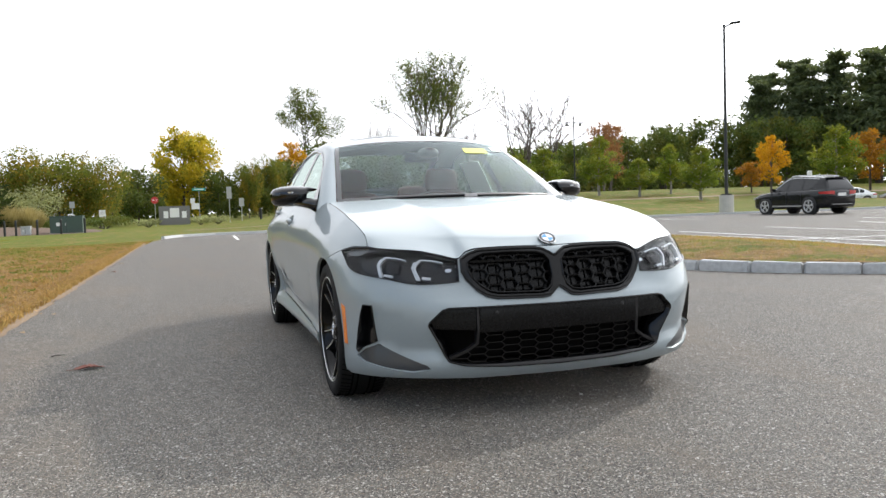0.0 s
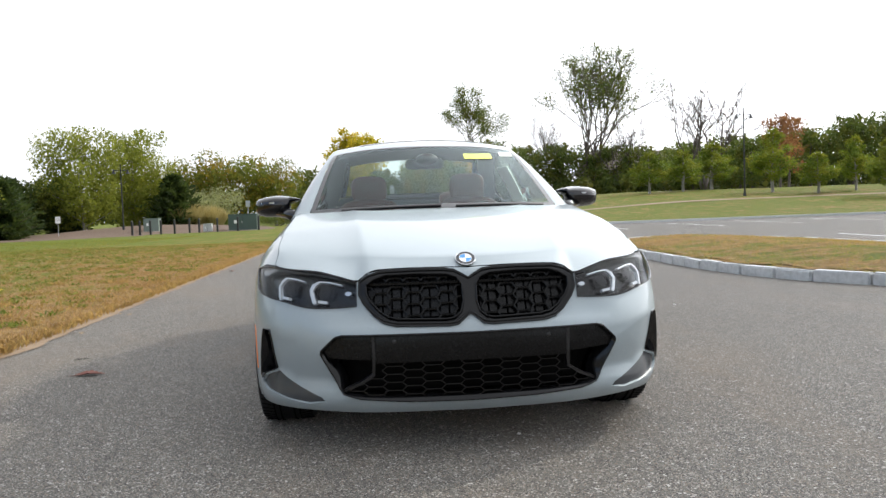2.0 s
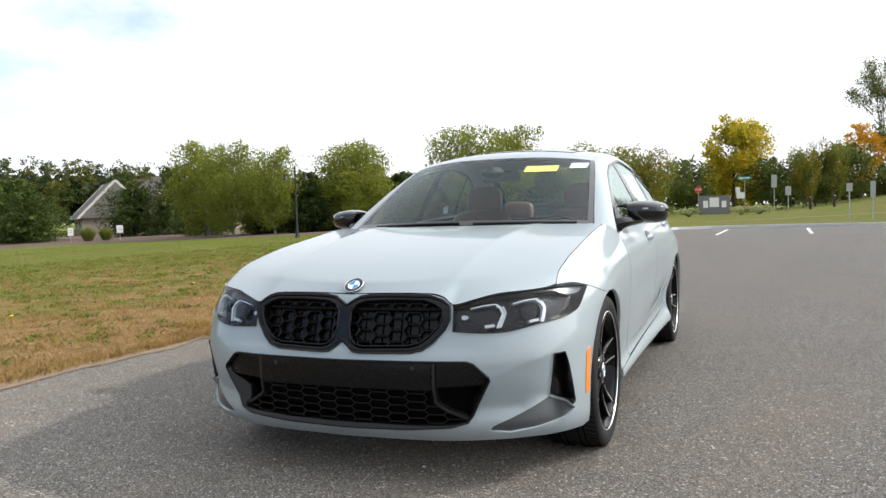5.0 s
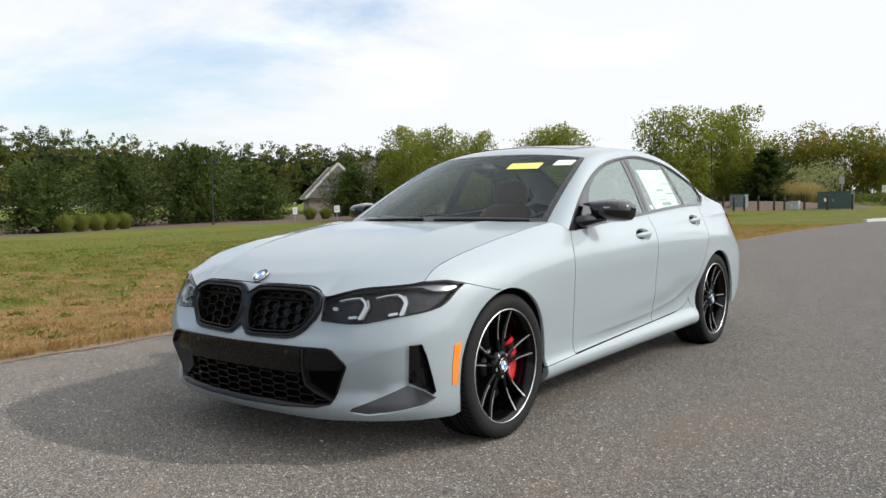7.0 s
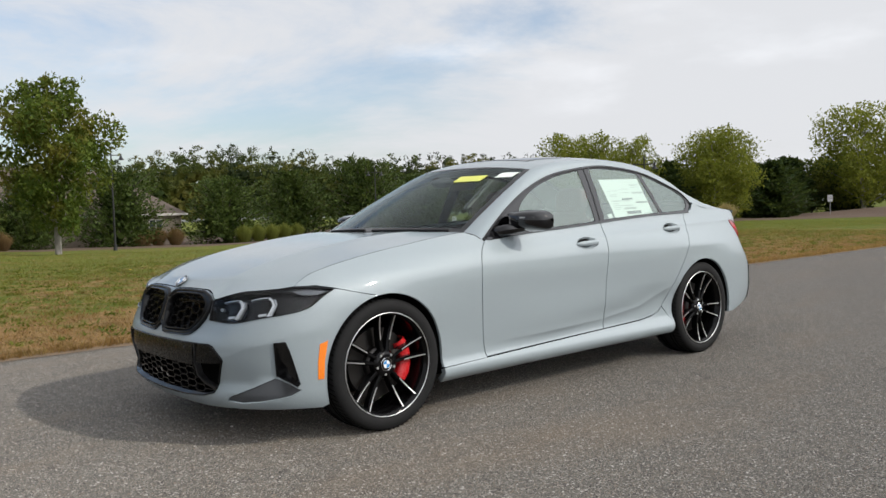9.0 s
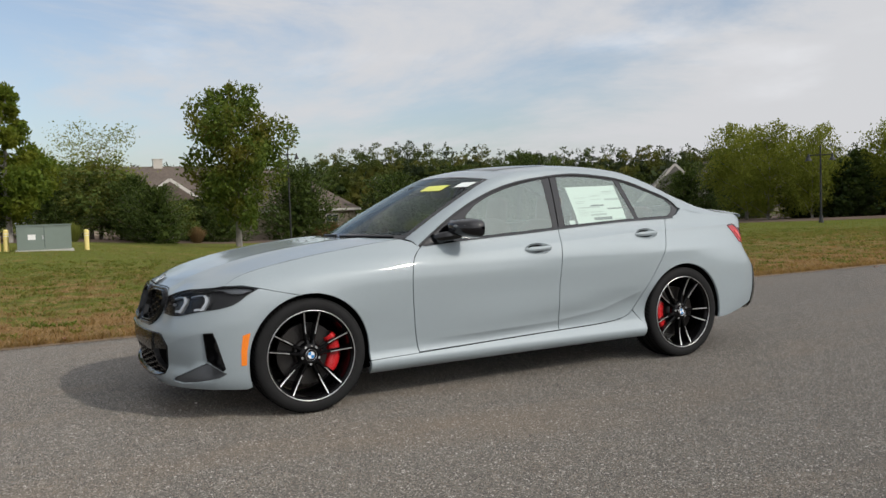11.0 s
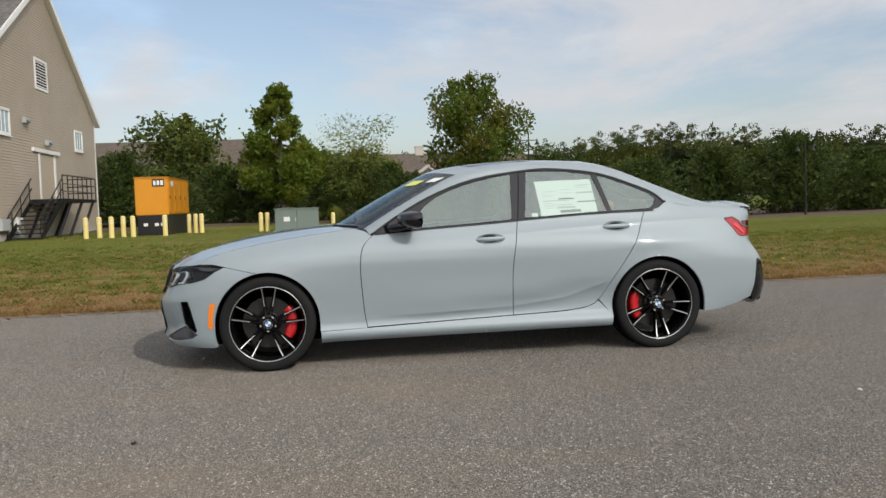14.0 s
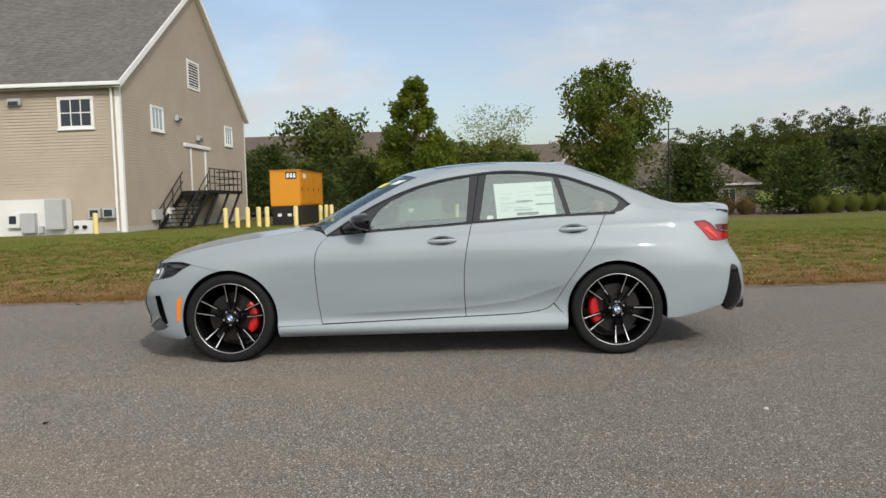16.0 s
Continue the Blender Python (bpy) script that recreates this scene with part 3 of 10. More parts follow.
# ---------------------------------------------------------------- grass blades
def grass(name, xs, ys, zs, label, size, material=None, wide=0.14, droop=0.45):
    n = len(xs)
    rng = np.random.default_rng(len(name))
    a = rng.uniform(0, 2 * math.pi, n)
    lean = rng.normal(0, droop, (n, 2))
    h = size * rng.uniform(0.5, 1.3, n)
    w = size * wide * rng.uniform(0.7, 1.4, n)
    base = np.stack([xs, ys, zs - 0.004], 1)
    across = np.stack([np.cos(a), np.sin(a), a * 0], 1) * w[:, None]
    tip = base + np.stack([lean[:, 0] * h, lean[:, 1] * h, h], 1)
    mid = base + np.stack([lean[:, 0] * h * 0.35, lean[:, 1] * h * 0.35, h * 0.55], 1)
    ob = new(name, quads_mesh(name, np.stack([base - across, mid + across * 0.7, tip, mid - across * 0.7], 1), material or BLADES))
    tagged(ob, label, "grass", kind="stuff")
    return ob


grng = np.random.default_rng(21)
n = 120000
bxs = -3.06 - 13.0 * grng.uniform(0, 1, n) ** 1.7
bys = grng.uniform(-14, 30, n)
keep = inside(ROAD, bxs, bys) > 0.0
bxs, bys = bxs[keep], bys[keep]
grass("lawn_blades", bxs, bys, height(bxs, bys) + 0.015, "short mown grass blades, green and straw-brown", 0.038)
n = 70000
bxs, bys = -12 - 30 * grng.uniform(0, 1, n) ** 1.3, grng.uniform(-16, 52, n)
keep = (inside(bed_out, bxs, bys) > 0.1)
bxs, bys = bxs[keep], bys[keep]
grass("outer_lawn_blades", bxs, bys, height(bxs, bys) + 0.015, "short mown grass further over the lawn", 0.065)
# weeds and coarse tufts standing over the mown lawn: green ones on the lawn, straw-coloured ones towards the road


def clumps(name, count, per, x0, reach, power, size, spread, label, material, wide, droop):
    cx_, cy_ = x0 - reach * grng.uniform(0, 1, count) ** power, grng.uniform(-13, 28, count)
    scale = np.repeat(grng.uniform(0.6, 1.5, count), per)
    px = np.repeat(cx_, per) + grng.normal(0, spread, count * per) * scale
    py = np.repeat(cy_, per) + grng.normal(0, spread, count * per) * scale
    ok_ = inside(ROAD, px, py) > 0.02
    grass(name, px[ok_], py[ok_], height(px[ok_], py[ok_]) + 0.012, label, size, material, wide, droop)


WEED = make_leaf("lawn_weed_leaf", (0.060, 0.100, 0.014), (0.165, 0.215, 0.040), (0.21, 0.20, 0.05), 1.5)
THATCH = make_leaf("dry_grass_tuft", (0.200, 0.130, 0.060), (0.420, 0.300, 0.160), (0.24, 0.14, 0.06), 1.5)
clumps("lawn_weeds", 3600, 16, -3.5, 17, 1.1, 0.050, 0.060, "low green weeds and clover through the lawn", WEED, 0.34, 0.9)
clumps("straw_tufts", 3000, 14, -3.1, 10, 1.9, 0.050, 0.060, "dry straw-coloured tufts towards the road", THATCH, 0.16, 0.8)
clumps("lawn_tufts", 500, 26, -3.3, 12, 1.4, 0.070, 0.070, "coarse tufts of longer grass in the lawn", None, 0.14, 0.45)
n = 26000
bxs, bys = grng.uniform(4.2, 11.6, n), grng.uniform(0.6, 14.4, n)
sd = inside(ISLAND, bxs, bys)
keep = sd < -0.12
bxs, bys, sd = bxs[keep], bys[keep], sd[keep]
grass("island_blades", bxs, bys, 0.12 + 0.10 * smooth01(0, 1.8, -sd - 0.12), "dry brown and green island grass", 0.04, BLADES_DRY)
n = 5200
bys = grng.uniform(-14, 24, n)
bxs = -3.06 - np.abs(grng.normal(0, 0.07, n))
grass("verge_tufts", bxs, bys, bxs * 0 + 0.004, "straw-coloured dry grass along the asphalt", 0.075)


# ---------------------------------------------------------------- trees
def limbs(rng, h, base_r, clear, n, reach, rise, droop=0.0):
    """Trunk and limbs; returns their geometry and the limb ends."""
    bits, ends = [], []
    bend = rng.normal(0, 0.03 * h, (6, 2))
    bend[0] = 0
    tr = [(bend[i][0] * i / 5, bend[i][1] * i / 5, h * 0.92 * i / 5) for i in range(6)]
    bits.append(tube([(0, 0, -0.15)] + tr, [base_r * 1.35] + [base_r * (1.05 - 0.17 * i) for i in range(6)], 8))
    for k in range(n):
        f = clear + (0.95 - clear) * (k + rng.uniform(0, 0.9)) / n
        i = min(4, int(f / 0.92 * 5))
        a = np.array(tr[i]) + (np.array(tr[i + 1]) - np.array(tr[i])) * (f / 0.92 * 5 - i if f < 0.92 else 1)
        ang = k * 2.4 + rng.uniform(-0.5, 0.5)
        ln = reach(f) * rng.uniform(0.75, 1.1)
        d = np.array([math.cos(ang), math.sin(ang), rise + rng.uniform(-0.15, 0.2)])
        m = a + d * ln * 0.5 + np.array([0, 0, 0.04 * ln])
        e = a + d * ln + np.array([0, 0, 0.10 * ln - droop * ln])
        r = base_r * 0.42 * (1.15 - f)
        bits.append(tube([a, m, e], [max(r, 0.012), max(r * 0.6, 0.01), 0.006], 5))
        ends.append((e, m, ln))
    return bits, ends


def finish_tree(root, bits, bark, quads, leafmat, extra=""):
    v, f = join(bits)
    thing("trunk", v, f, bark, root, smooth=True)
    if quads is not None:
        c = new("crown", quads_mesh("crown", quads, leafmat))
        c.parent = root
    return root


def deciduous(name, seed, h, r, leafmat, count=6500, leaf=0.13, clear=0.2, shape="oval", bark=None, airy=0.0, nl=16):
    rng = np.random.default_rng(seed)
    root = empty(name)

    def reach(f):
        g = (f - clear) / (1 - clear)
        if shape == "cone":
            return r * (1.02 - 0.92 * g) * (0.75 + 0.4 * min(1, g * 5))
        if shape == "ball":
            return r * math.sqrt(max(0.05, 1 - (2 * g - 0.85) ** 2 * 0.8))
        return r * (0.55 + 0.55 * math.sin(min(1, g * 1.08) * math.pi)) * (1 - 0.45 * g * g)

    bits, ends = limbs(rng, h, 0.017 * h + 0.03, clear, nl, reach, 0.45)
    lobes = []
    for e, m, ln in ends:
        q = max(0.32, ln * rng.uniform(0.40, 0.62))
        lobes.append((*(e * 0.8 + m * 0.2), q, q * rng.uniform(0.75, 1.05)))
        lobes.append((*(m + rng.normal(0, 0.12 * r, 3)), q * 0.85, q * 0.85))
    lobes.append((0, 0, h * 0.93, r * 0.30, h * 0.085))
    lobes.append((rng.normal(0, 0.2), rng.normal(0, 0.2), h * 0.82, r * 0.42, h * 0.10))
    pts = in_lobes(rng, lobes, count, 0.30)
    if airy:
        keep = rng.uniform(0, 1, count) > airy * smooth01(0.45 * h, 0.9 * h, pts[:, 2])
        pts = pts[keep]
    pts = pts[pts[:, 2] > h * clear * 0.55]
    # single twigs that break the outline
    tw = []
    for e, m, ln in ends:
        for _ in range(3):
            d = (e - m) / (np.linalg.norm(e - m) + 1e-6) + rng.normal(0, 0.5, 3)
            for s in np.linspace(0.1, 0.55, 7):
                tw.append(e + d * s * ln * 0.6 + rng.normal(0, 0.06, 3))
    pts = np.concatenate([pts, np.array(tw)])
    return finish_tree(root, bits, bark or BARK, leaves(rng, pts, leaf), leafmat)


def conifer(name, seed, h, r, leafmat, tiers=15, per=9, count=12, leaf=0.17, clear=0.03, soft=0.5, fine=6, core=620):
    """Whorled conifer with sprays of needles along each branch."""
    rng = np.random.default_rng(seed)
    root = empty(name)
    bits = [tube([(0, 0, -0.15), (0, 0, h * 0.5), (0, 0, h * 0.97)], [0.018 * h + 0.03, 0.011 * h, 0.012], 7)]
    pts, dirs = [], []
    for k in range(tiers):
        f = clear + (0.97 - clear) * (k / (tiers - 1)) ** 0.9
        ln0 = r * (1 - f) ** soft * (0.8 + 0.35 * min(1, f * 7)) + 0.16
        nb = max(4, int(per * (1.1 - 0.5 * f)))
        for j in range(nb):
            ang = 2 * math.pi * (j + 0.5 * (k % 2)) / nb + rng.uniform(-0.3, 0.3)
            ln = ln0 * rng.uniform(0.72, 1.18)
            up = 0.28 + 0.5 * f + rng.uniform(-0.12, 0.12)
            d = np.array([math.cos(ang), math.sin(ang), up])
            a = np.array([0, 0, f * h])
            bits.append(tube([a, a + d * ln * 0.55 - np.array([0, 0, 0.05 * ln]), a + d * ln], [0.02 + 0.004 * ln, 0.014, 0.005], 4))
            for s in np.linspace(0.34, 1.05, count):
                p = a + d * ln * s + np.array([0, 0, -0.16 * ln * math.sin(s * 3)])
                for _ in range(fine):
                    side = rng.normal(0, 1, 3) * np.array([1, 1, 0.24])
                    pts.append(p + side * 0.155 * ln * (1.2 - 0.6 * s))
                    dirs.append(d * 0.8 + side * 0.7 + np.array([0, 0, 0.30]))
    pts, dirs = np.array(pts), np.array(dirs)
    some = rng.integers(0, len(pts), len(pts) * 2 // 5)
    pts = np.concatenate([pts, pts[some] * (0.80, 0.80, 1.0) + rng.normal(0, 0.10, (len(some), 3))])
    dirs = np.concatenate([dirs, dirs[some]])
    # close foliage near the trunk
    f = rng.uniform(0.03, 0.86, core)
    ang, q = rng.uniform(0, 2 * math.pi, core), 0.60 * r * (1 - f) ** soft * np.sqrt(rng.uniform(0, 1, core))
    inner = np.stack([np.cos(ang) * q, np.sin(ang) * q, h * (f + 0.20 * q / r)], 1)
    quads = np.concatenate([leaves(rng, pts, leaf, 1.2, dirs, 0.5, 0.46, 1.1), leaves(rng, inner, leaf * 2.6, 1.0, None, 1.0, 0.7)])
    return finish_tree(root, bits, BARK, quads, leafmat)


def tall_pine(name, seed, h, r):
    """Old white pine: bare lower trunk and flat layered plates of foliage."""
    rng = np.random.default_rng(seed)
    root = empty(name)
    bits = [tube([(0, 0, -0.2), (0.15, 0, h * 0.5), (-0.1, 0.1, h * 0.97)], [0.42, 0.28, 0.04], 8)]
    pts = []
    for k in range(28):
        f = 0.16 + 0.83 * (k + rng.uniform(0, 0.9)) / 28
        ang = k * 2.3 + rng.uniform(-0.4, 0.4)
        ln = r * (1.05 - 0.72 * max(0, (f - 0.35) / 0.65)) * rng.uniform(0.45, 1.2)
        d = np.array([math.cos(ang), math.sin(ang), 0.10 + 0.3 * f + rng.uniform(-0.08, 0.12)])
        a = np.array([0, 0, f * h])
        e = a + d * ln
        bits.append(tube([a, a + d * ln * 0.5, e], [0.10, 0.06, 0.02], 5))
        for s in np.linspace(0.35, 1.05, 5):
            c = a + d * ln * s
            q = ln * 0.33
            k2 = 70
            off = rng.normal(0, 1, (k2, 3)) * np.array([q, q, q * 0.42])
            pts.append(c + off + np.array([0, 0, 0.25]))
    pts = np.concatenate(pts)
    return finish_tree(root, bits, BARK, leaves(rng, pts, 0.31, 1.3, None, 1.0, 0.42), NEEDLE)


def branching(rng, a, d, ln, r, depth, out, tips):
    """A bare limb that forks."""
    d = d / np.linalg.norm(d)
    m = a + d * ln * 0.5 + rng.normal(0, 0.03 * ln, 3)
    e = a + d * ln + rng.normal(0, 0.05 * ln, 3)
    out.append(tube([a, m, e], [r, r * 0.85, r * 0.65], 5 if depth > 1 else 4))
    if depth == 0:
        tips.append(e)
        return
    tips.append(m)
    for k in range(3 if depth > 1 else 4):
        nd = d + rng.normal(0, 0.36, 3) + np.array([0, 0, 0.18])
        branching(rng, a + (e - a) * rng.uniform(0.55, 1.0), nd, ln * rng.uniform(0.55, 0.8), r * 0.58, depth - 1, out, tips)


def bare_tree(name, seed, h, stems=3, depth=4, leaf_count=0, leafmat=None, bark=None, spread=0.32, bias=None):
    rng = np.random.default_rng(seed)
    root = empty(name)
    bits, tips = [], []
    for k in range(stems):
        a = np.array([rng.normal(0, 0.02 * h), rng.normal(0, 0.02 * h), -0.2])
        d = np.array([rng.normal(0, spread), rng.normal(0, spread), 1.0])
        branching(rng, a, d, h * 0.36, 0.0100 * h, depth, bits, tips)
    quads = None
    if leaf_count:
        tips = np.array(tips)
        if bias:
            tips = tips[tips[:, 2] > bias * h]
        pts = tips[rng.integers(0, len(tips), leaf_count)] + rng.normal(0, 0.018 * h, (leaf_count, 3))
        quads = leaves(rng, pts, 0.0062 * h)
    return finish_tree(root, bits, bark or BARK_PALE, quads, leafmat)


def place(proto, items, label, category, group):
    """Copies of a tree, scaled to height and width; the first item moves the pattern itself."""
    tree, h0, r0 = proto
    crown = [o for o in tree.children if o.name.startswith('crown')]
    if crown:
        co = np.empty(len(crown[0].data.vertices) * 3, np.float32)
        crown[0].data.vertices.foreach_get('co', co)
        co = co.reshape(-1, 3)
        h0, r0 = float(np.percentile(co[:, 2], 99.9)), float(np.percentile(np.hypot(co[:, 0], co[:, 1]), 97))
    rnd = random.Random(len(items) * 7 + int(h0))
    for k, (x, y, h, r) in enumerate(items):
        z = float(height(np.array(x), np.array(y)))
        sz, sx = max(0.5, (h - z)) / h0, max(0.4, r) / r0
        m = pose(x, y, z - 0.02, 0, 0, rnd.uniform(0, 360)) @ Matrix.Diagonal((sx, sx, sz, 1))
        ob = tree if k == len(items) - 1 else copy_thing(tree, m)
        ob.matrix_basis = m
        tagged(ob, label, category, group)


maple = (deciduous("maple_tree", 1, 7, 2.0, LEAF_GREEN, 5600, 0.115, 0.17, "cone", BARK_PALE, 0.0, 22), 7, 2.0)
place(maple, [(34.8, 61.3, 7.0, 1.9), (36.9, 57.8, 4.7, 1.7), (41.4, 59.7, 6.1, 1.5), (39.0, 51.7, 5.3, 1.8), (55.1, 53.9, 7.2, 2.4), (61.4, 51.8, 6.0, 2.4), (34.0, 71.8, 6.7, 2.4), (29.5, 68.0, 5.8, 1.9), (25.5, 66.0, 5.6, 1.8)],
      "young green maple on a thin trunk in the far lawn", "tree", "street maples")
gold = (deciduous("golden_tree", 2, 6.5, 1.6, LEAF_GOLD, 4200, 0.11, 0.16, "oval"), 6.5, 1.6)
place(gold, [(49.7, 56.1, 6.5, 1.6), (15.6, 133.6, 12.8, 3.2)], "golden-yellow autumn tree by far lawn", "tree", "golden trees")
orange = (deciduous("orange_tree", 3, 6.5, 2.0, LEAF_ORANGE, 4600, 0.12, 0.15, "ball"), 6.5, 2.0)
place(orange, [(49.6, 58.7, 4.3, 1.5), (61.3, 56.2, 7.1, 2.3), (65.5, 54.0, 5.8, 2.2)], "orange autumn tree among woodland", "tree", "orange trees")
red = (deciduous("russet_tree", 4, 10, 2.4, LEAF_RED, 3600, 0.16, 0.2, "ball", airy=0.3), 10, 2.4)
place(red, [(44.5, 78.0, 10.2, 2.0), (47.5, 81.7, 10.6, 2.2)], "thinning russet autumn tree behind maples", "tree", "russet trees")
yellow = (deciduous("yellow_green_tree", 5, 13, 4.6, LEAF_YELLOW, 13000, 0.24, 0.12, "oval", airy=0.25), 13, 4.6)
place(yellow, [(-2.3, 114.6, 13.1, 4.9)], "large yellow-green autumn tree behind road signs", "tree", "far trees")
mixed = (deciduous("turning_tree", 6, 8.6, 5.0, LEAF_MIXED, 9500, 0.19, 0.05, "ball"), 8.6, 5.0)
place(mixed, [(-15.7, 94.8, 9.0, 5.87), (-11.6, 96.1, 8.0, 4.2), (-20.4, 94.0, 8.3, 4.64), (-24.9, 93.0, 7.7, 4.54), (6.4, 109.4, 8.6, 2.2), (10.2, 112.0, 9.4, 2.0)], "broad green tree turning orange", "tree", "far trees")
mass = (deciduous("woodland_tree", 7, 9, 3.8, LEAF_MASS, 4900, 0.235, 0.04, "ball"), 9, 3.8)
place(mass, [(48.6, 92.5, 9.2, 3.4), (57.0, 93.6, 10.0, 4.0), (59.6, 88.5, 11.1, 3.5), (66.9, 90.7, 12.2, 4.0), (69.8, 86.1, 11.1, 3.7), (71.5, 79.5, 11.1, 4.3), (77.2, 79.8, 10.7, 4.0), (22.4, 142.7, 13.8, 5.2), (29.5, 141.4, 12.4, 5.6), (35.6, 139.9, 12.6, 5.6), (43.7, 137.6, 11.9, 5.6), (50.6, 135.3, 11.3, 5.6), (52.6, 123.7, 10.1, 5.2), (58, 118, 10.0, 5.2), (49, 112, 10.2, 5.0), (55, 109, 10.6, 5.0), (61, 106, 10.8, 5.2), (67, 101, 11.2, 5.0), (8.0, 112.2, 7.8, 2.9), (2.5, 112.5, 7.3, 3.6), (-7.9, 106.4, 7.2, 3.8), (12.5, 118.0, 9.0, 4.0), (-33.4, 77.9, 5.6, 3.5), (-56.5, -14.6, 4.9, 3.05), (-60.9, 2.0, 5.5, 4.16), (-61.4, 4.1, 4.6, 2.55), (-62.1, -11.9, 9.2, 4.7), (-66.6, 12.9, 4.8, 2.22), (-64.2, 0.7, 6.3, 4.07), (-63.4, 8.5, 2.8, 2.15)],
      "dense dark-green tree in woodland edge", "tree", "woodland trees")
birch = (deciduous("river_birch", 8, 6.3, 2.7, LEAF_BIRCH, 16500, 0.100, 0.05, "ball", BARK_PALE, 0.35, 20), 6.3, 2.7)
place(birch, [(-28.6, 78.5, 10.6, 4.7), (-25.4, 84.5, 10.8, 4.5), (-30.0, 55.0, 7.0, 2.9), (-38.8, 49.6, 7.2, 2.89), (-34.0, 48.5, 6.5, 2.31), (-29.8, 53.3, 7.0, 3.18), (-43.3, 52.3, 7.8, 3.26)],
      "light-green many-stemmed birch in a mulch bed", "tree", "birches")
light = (deciduous("airy_tree", 9, 7.6, 2.9, LEAF_BIRCH, 8000, 0.088, 0.25, "ball", BARK_PALE, 0.6, 20), 7.6, 2.9)
place(light, [(-64.1, 2.9, 9.2, 3.67), (-62.6, -11.7, 8.7, 3.59)], "airy thin-leaved green tree behind shrubs", "tree", "airy trees")
ragged = (deciduous("ragged_maple", 10, 8.5, 2.5, LEAF_RAGGED, 17000, 0.118, 0.09, "oval", BARK_PALE, 0.12, 22), 8.5, 2.5)
place(ragged, [(-43.5, 8.9, 9.2, 3.05)], "ragged green maple turning bronze on a pale trunk", "tree", "lawn maples")
cone = (deciduous("conical_maple", 11, 7.8, 2.0, LEAF_GREEN, 21000, 0.115, 0.12, "cone", BARK_PALE, 0.0, 24), 7.8, 2.0)
place(cone, [(-50.0, -3.4, 9.6, 2.75)], "conical bright-green maple behind a utility cabinet", "tree", "lawn maples")
wpine = (conifer("white_pine", 12, 4.2, 2.6, NEEDLE_SOFT, 10, 11, 10, 0.094, 0.03, 0.5, 8), 4.2, 2.6)
wpine2 = (conifer("white_pine", 13, 4.2, 2.6, NEEDLE_SOFT, 9, 11, 10, 0.094, 0.02, 0.60, 8), 4.2, 2.6)
ALL_PINES = [(-67.0, 20.3, 5.6, 4.2), (-66.3, 12.9, 5.0, 2.96), (-85.8, 59.5, 5.6, 4.29), (-72.6, 57.4, 5.9, 4.28), (-62.4, 64.0, 4.9, 3.9), (-58.4, 65.8, 7.0, 3.2), (-48.0, 57.9, 4.2, 3.0), (-81.6, 20.3, 4.1, 3.93), (-68.8, 30.8, 5.3, 4.2), (-72.4, 40.3, 6.2, 4.7), (-69.8, 48.0, 7.5, 5.2), (-65.7, 53.5, 4.4, 3.66), (-53.1, -7.8, 4.5, 2.87), (-52.1, -5.2, 3.4, 2.46), (-58.7, -0.6, 3.7, 2.63), (-67.7, 10.6, 3.0, 3.34), (-55.4, 5.9, 3.8, 2.6), (-59.6, 4.9, 4.7, 2.4), (-51.8, -14.4, 5.5, 2.82), (-49.6, -11.0, 3.9, 2.78), (-51.0, -17.3, 4.8, 2.75)]
place(wpine, ALL_PINES[0::2], "bushy blue-green white pine in a mulch bed", "pine tree", "white pines")
place(wpine2, ALL_PINES[1::2], "bushy blue-green white pine in a mulch bed", "pine tree", "white pines")
spruce = (conifer("dark_spruce", 14, 4.2, 1.8, NEEDLE_DARK, 14, 10, 6, 0.145, 0.02, 0.85), 4.2, 1.8)
place(spruce, [(-29.9, 62.8, 4.7, 2.31), (-32.5, 65.0, 4.7, 2.5), (-31.9, 68.6, 5.0, 2.35), (-32.3, 50.6, 4.0, 2.16), (-35.6, 56.2, 4.9, 2.6), (-35.2, 76.1, 5.6, 3.29), (-32.2, 56.8, 4.6, 2.49), (-31.6, 81.8, 5.8, 2.83), (-20.7, 83.1, 5.8, 2.92), (-38.2, 53.6, 4.8, 2.44)],
      "dark-green spruce in a screening row", "spruce tree", "spruces")
oldpine = (tall_pine("old_pine", 15, 20, 4.6), 20, 4.6)
place(oldpine, [(74.3, 87.6, 17.1, 5.0), (81.2, 88.3, 20.0, 6.2), (82.8, 82.8, 20.0, 6.2), (83.5, 76.4, 19.7, 6.4), (87.9, 74.6, 19.1, 6.4), (78.5, 84.0, 18.5, 5.8), (92, 70, 19.5, 6.4), (89, 82, 19.5, 6.2), (80, 93, 18.8, 5.8)],
      "tall dark old pine with layered branches", "pine tree", "old pines")
bare = (bare_tree("bare_tree", 16, 16, 4, 5, bark=BARK, spread=0.34), 16, 5)
place(bare, [(44.3, 96.8, 19.0, 6.6), (47.4, 136.4, 18.5, 4.4), (33.0, 140.7, 20.0, 3.6)], "leafless pale tree above the woods", "bare tree", "bare trees")
ivy = (bare_tree("thin_leaved_tree", 17, 29, 4, 5, 14000, LEAF_MASS, BARK, 0.17, 0.14), 29, 9)
place(ivy, [(40.7, 138.5, 30.5, 11.5)], "tall thinning tree with dark limbs above the woods", "tree", "far trees")
ivy2 = (bare_tree("vine_covered_tree", 21, 24, 1, 5, 9500, LEAF_MASS, BARK, 0.04, 0.5), 24, 6)
place(ivy2, [(19.8, 153.2, 25.5, 10.0)], "tall vine-covered tree above the woods", "tree", "far trees")


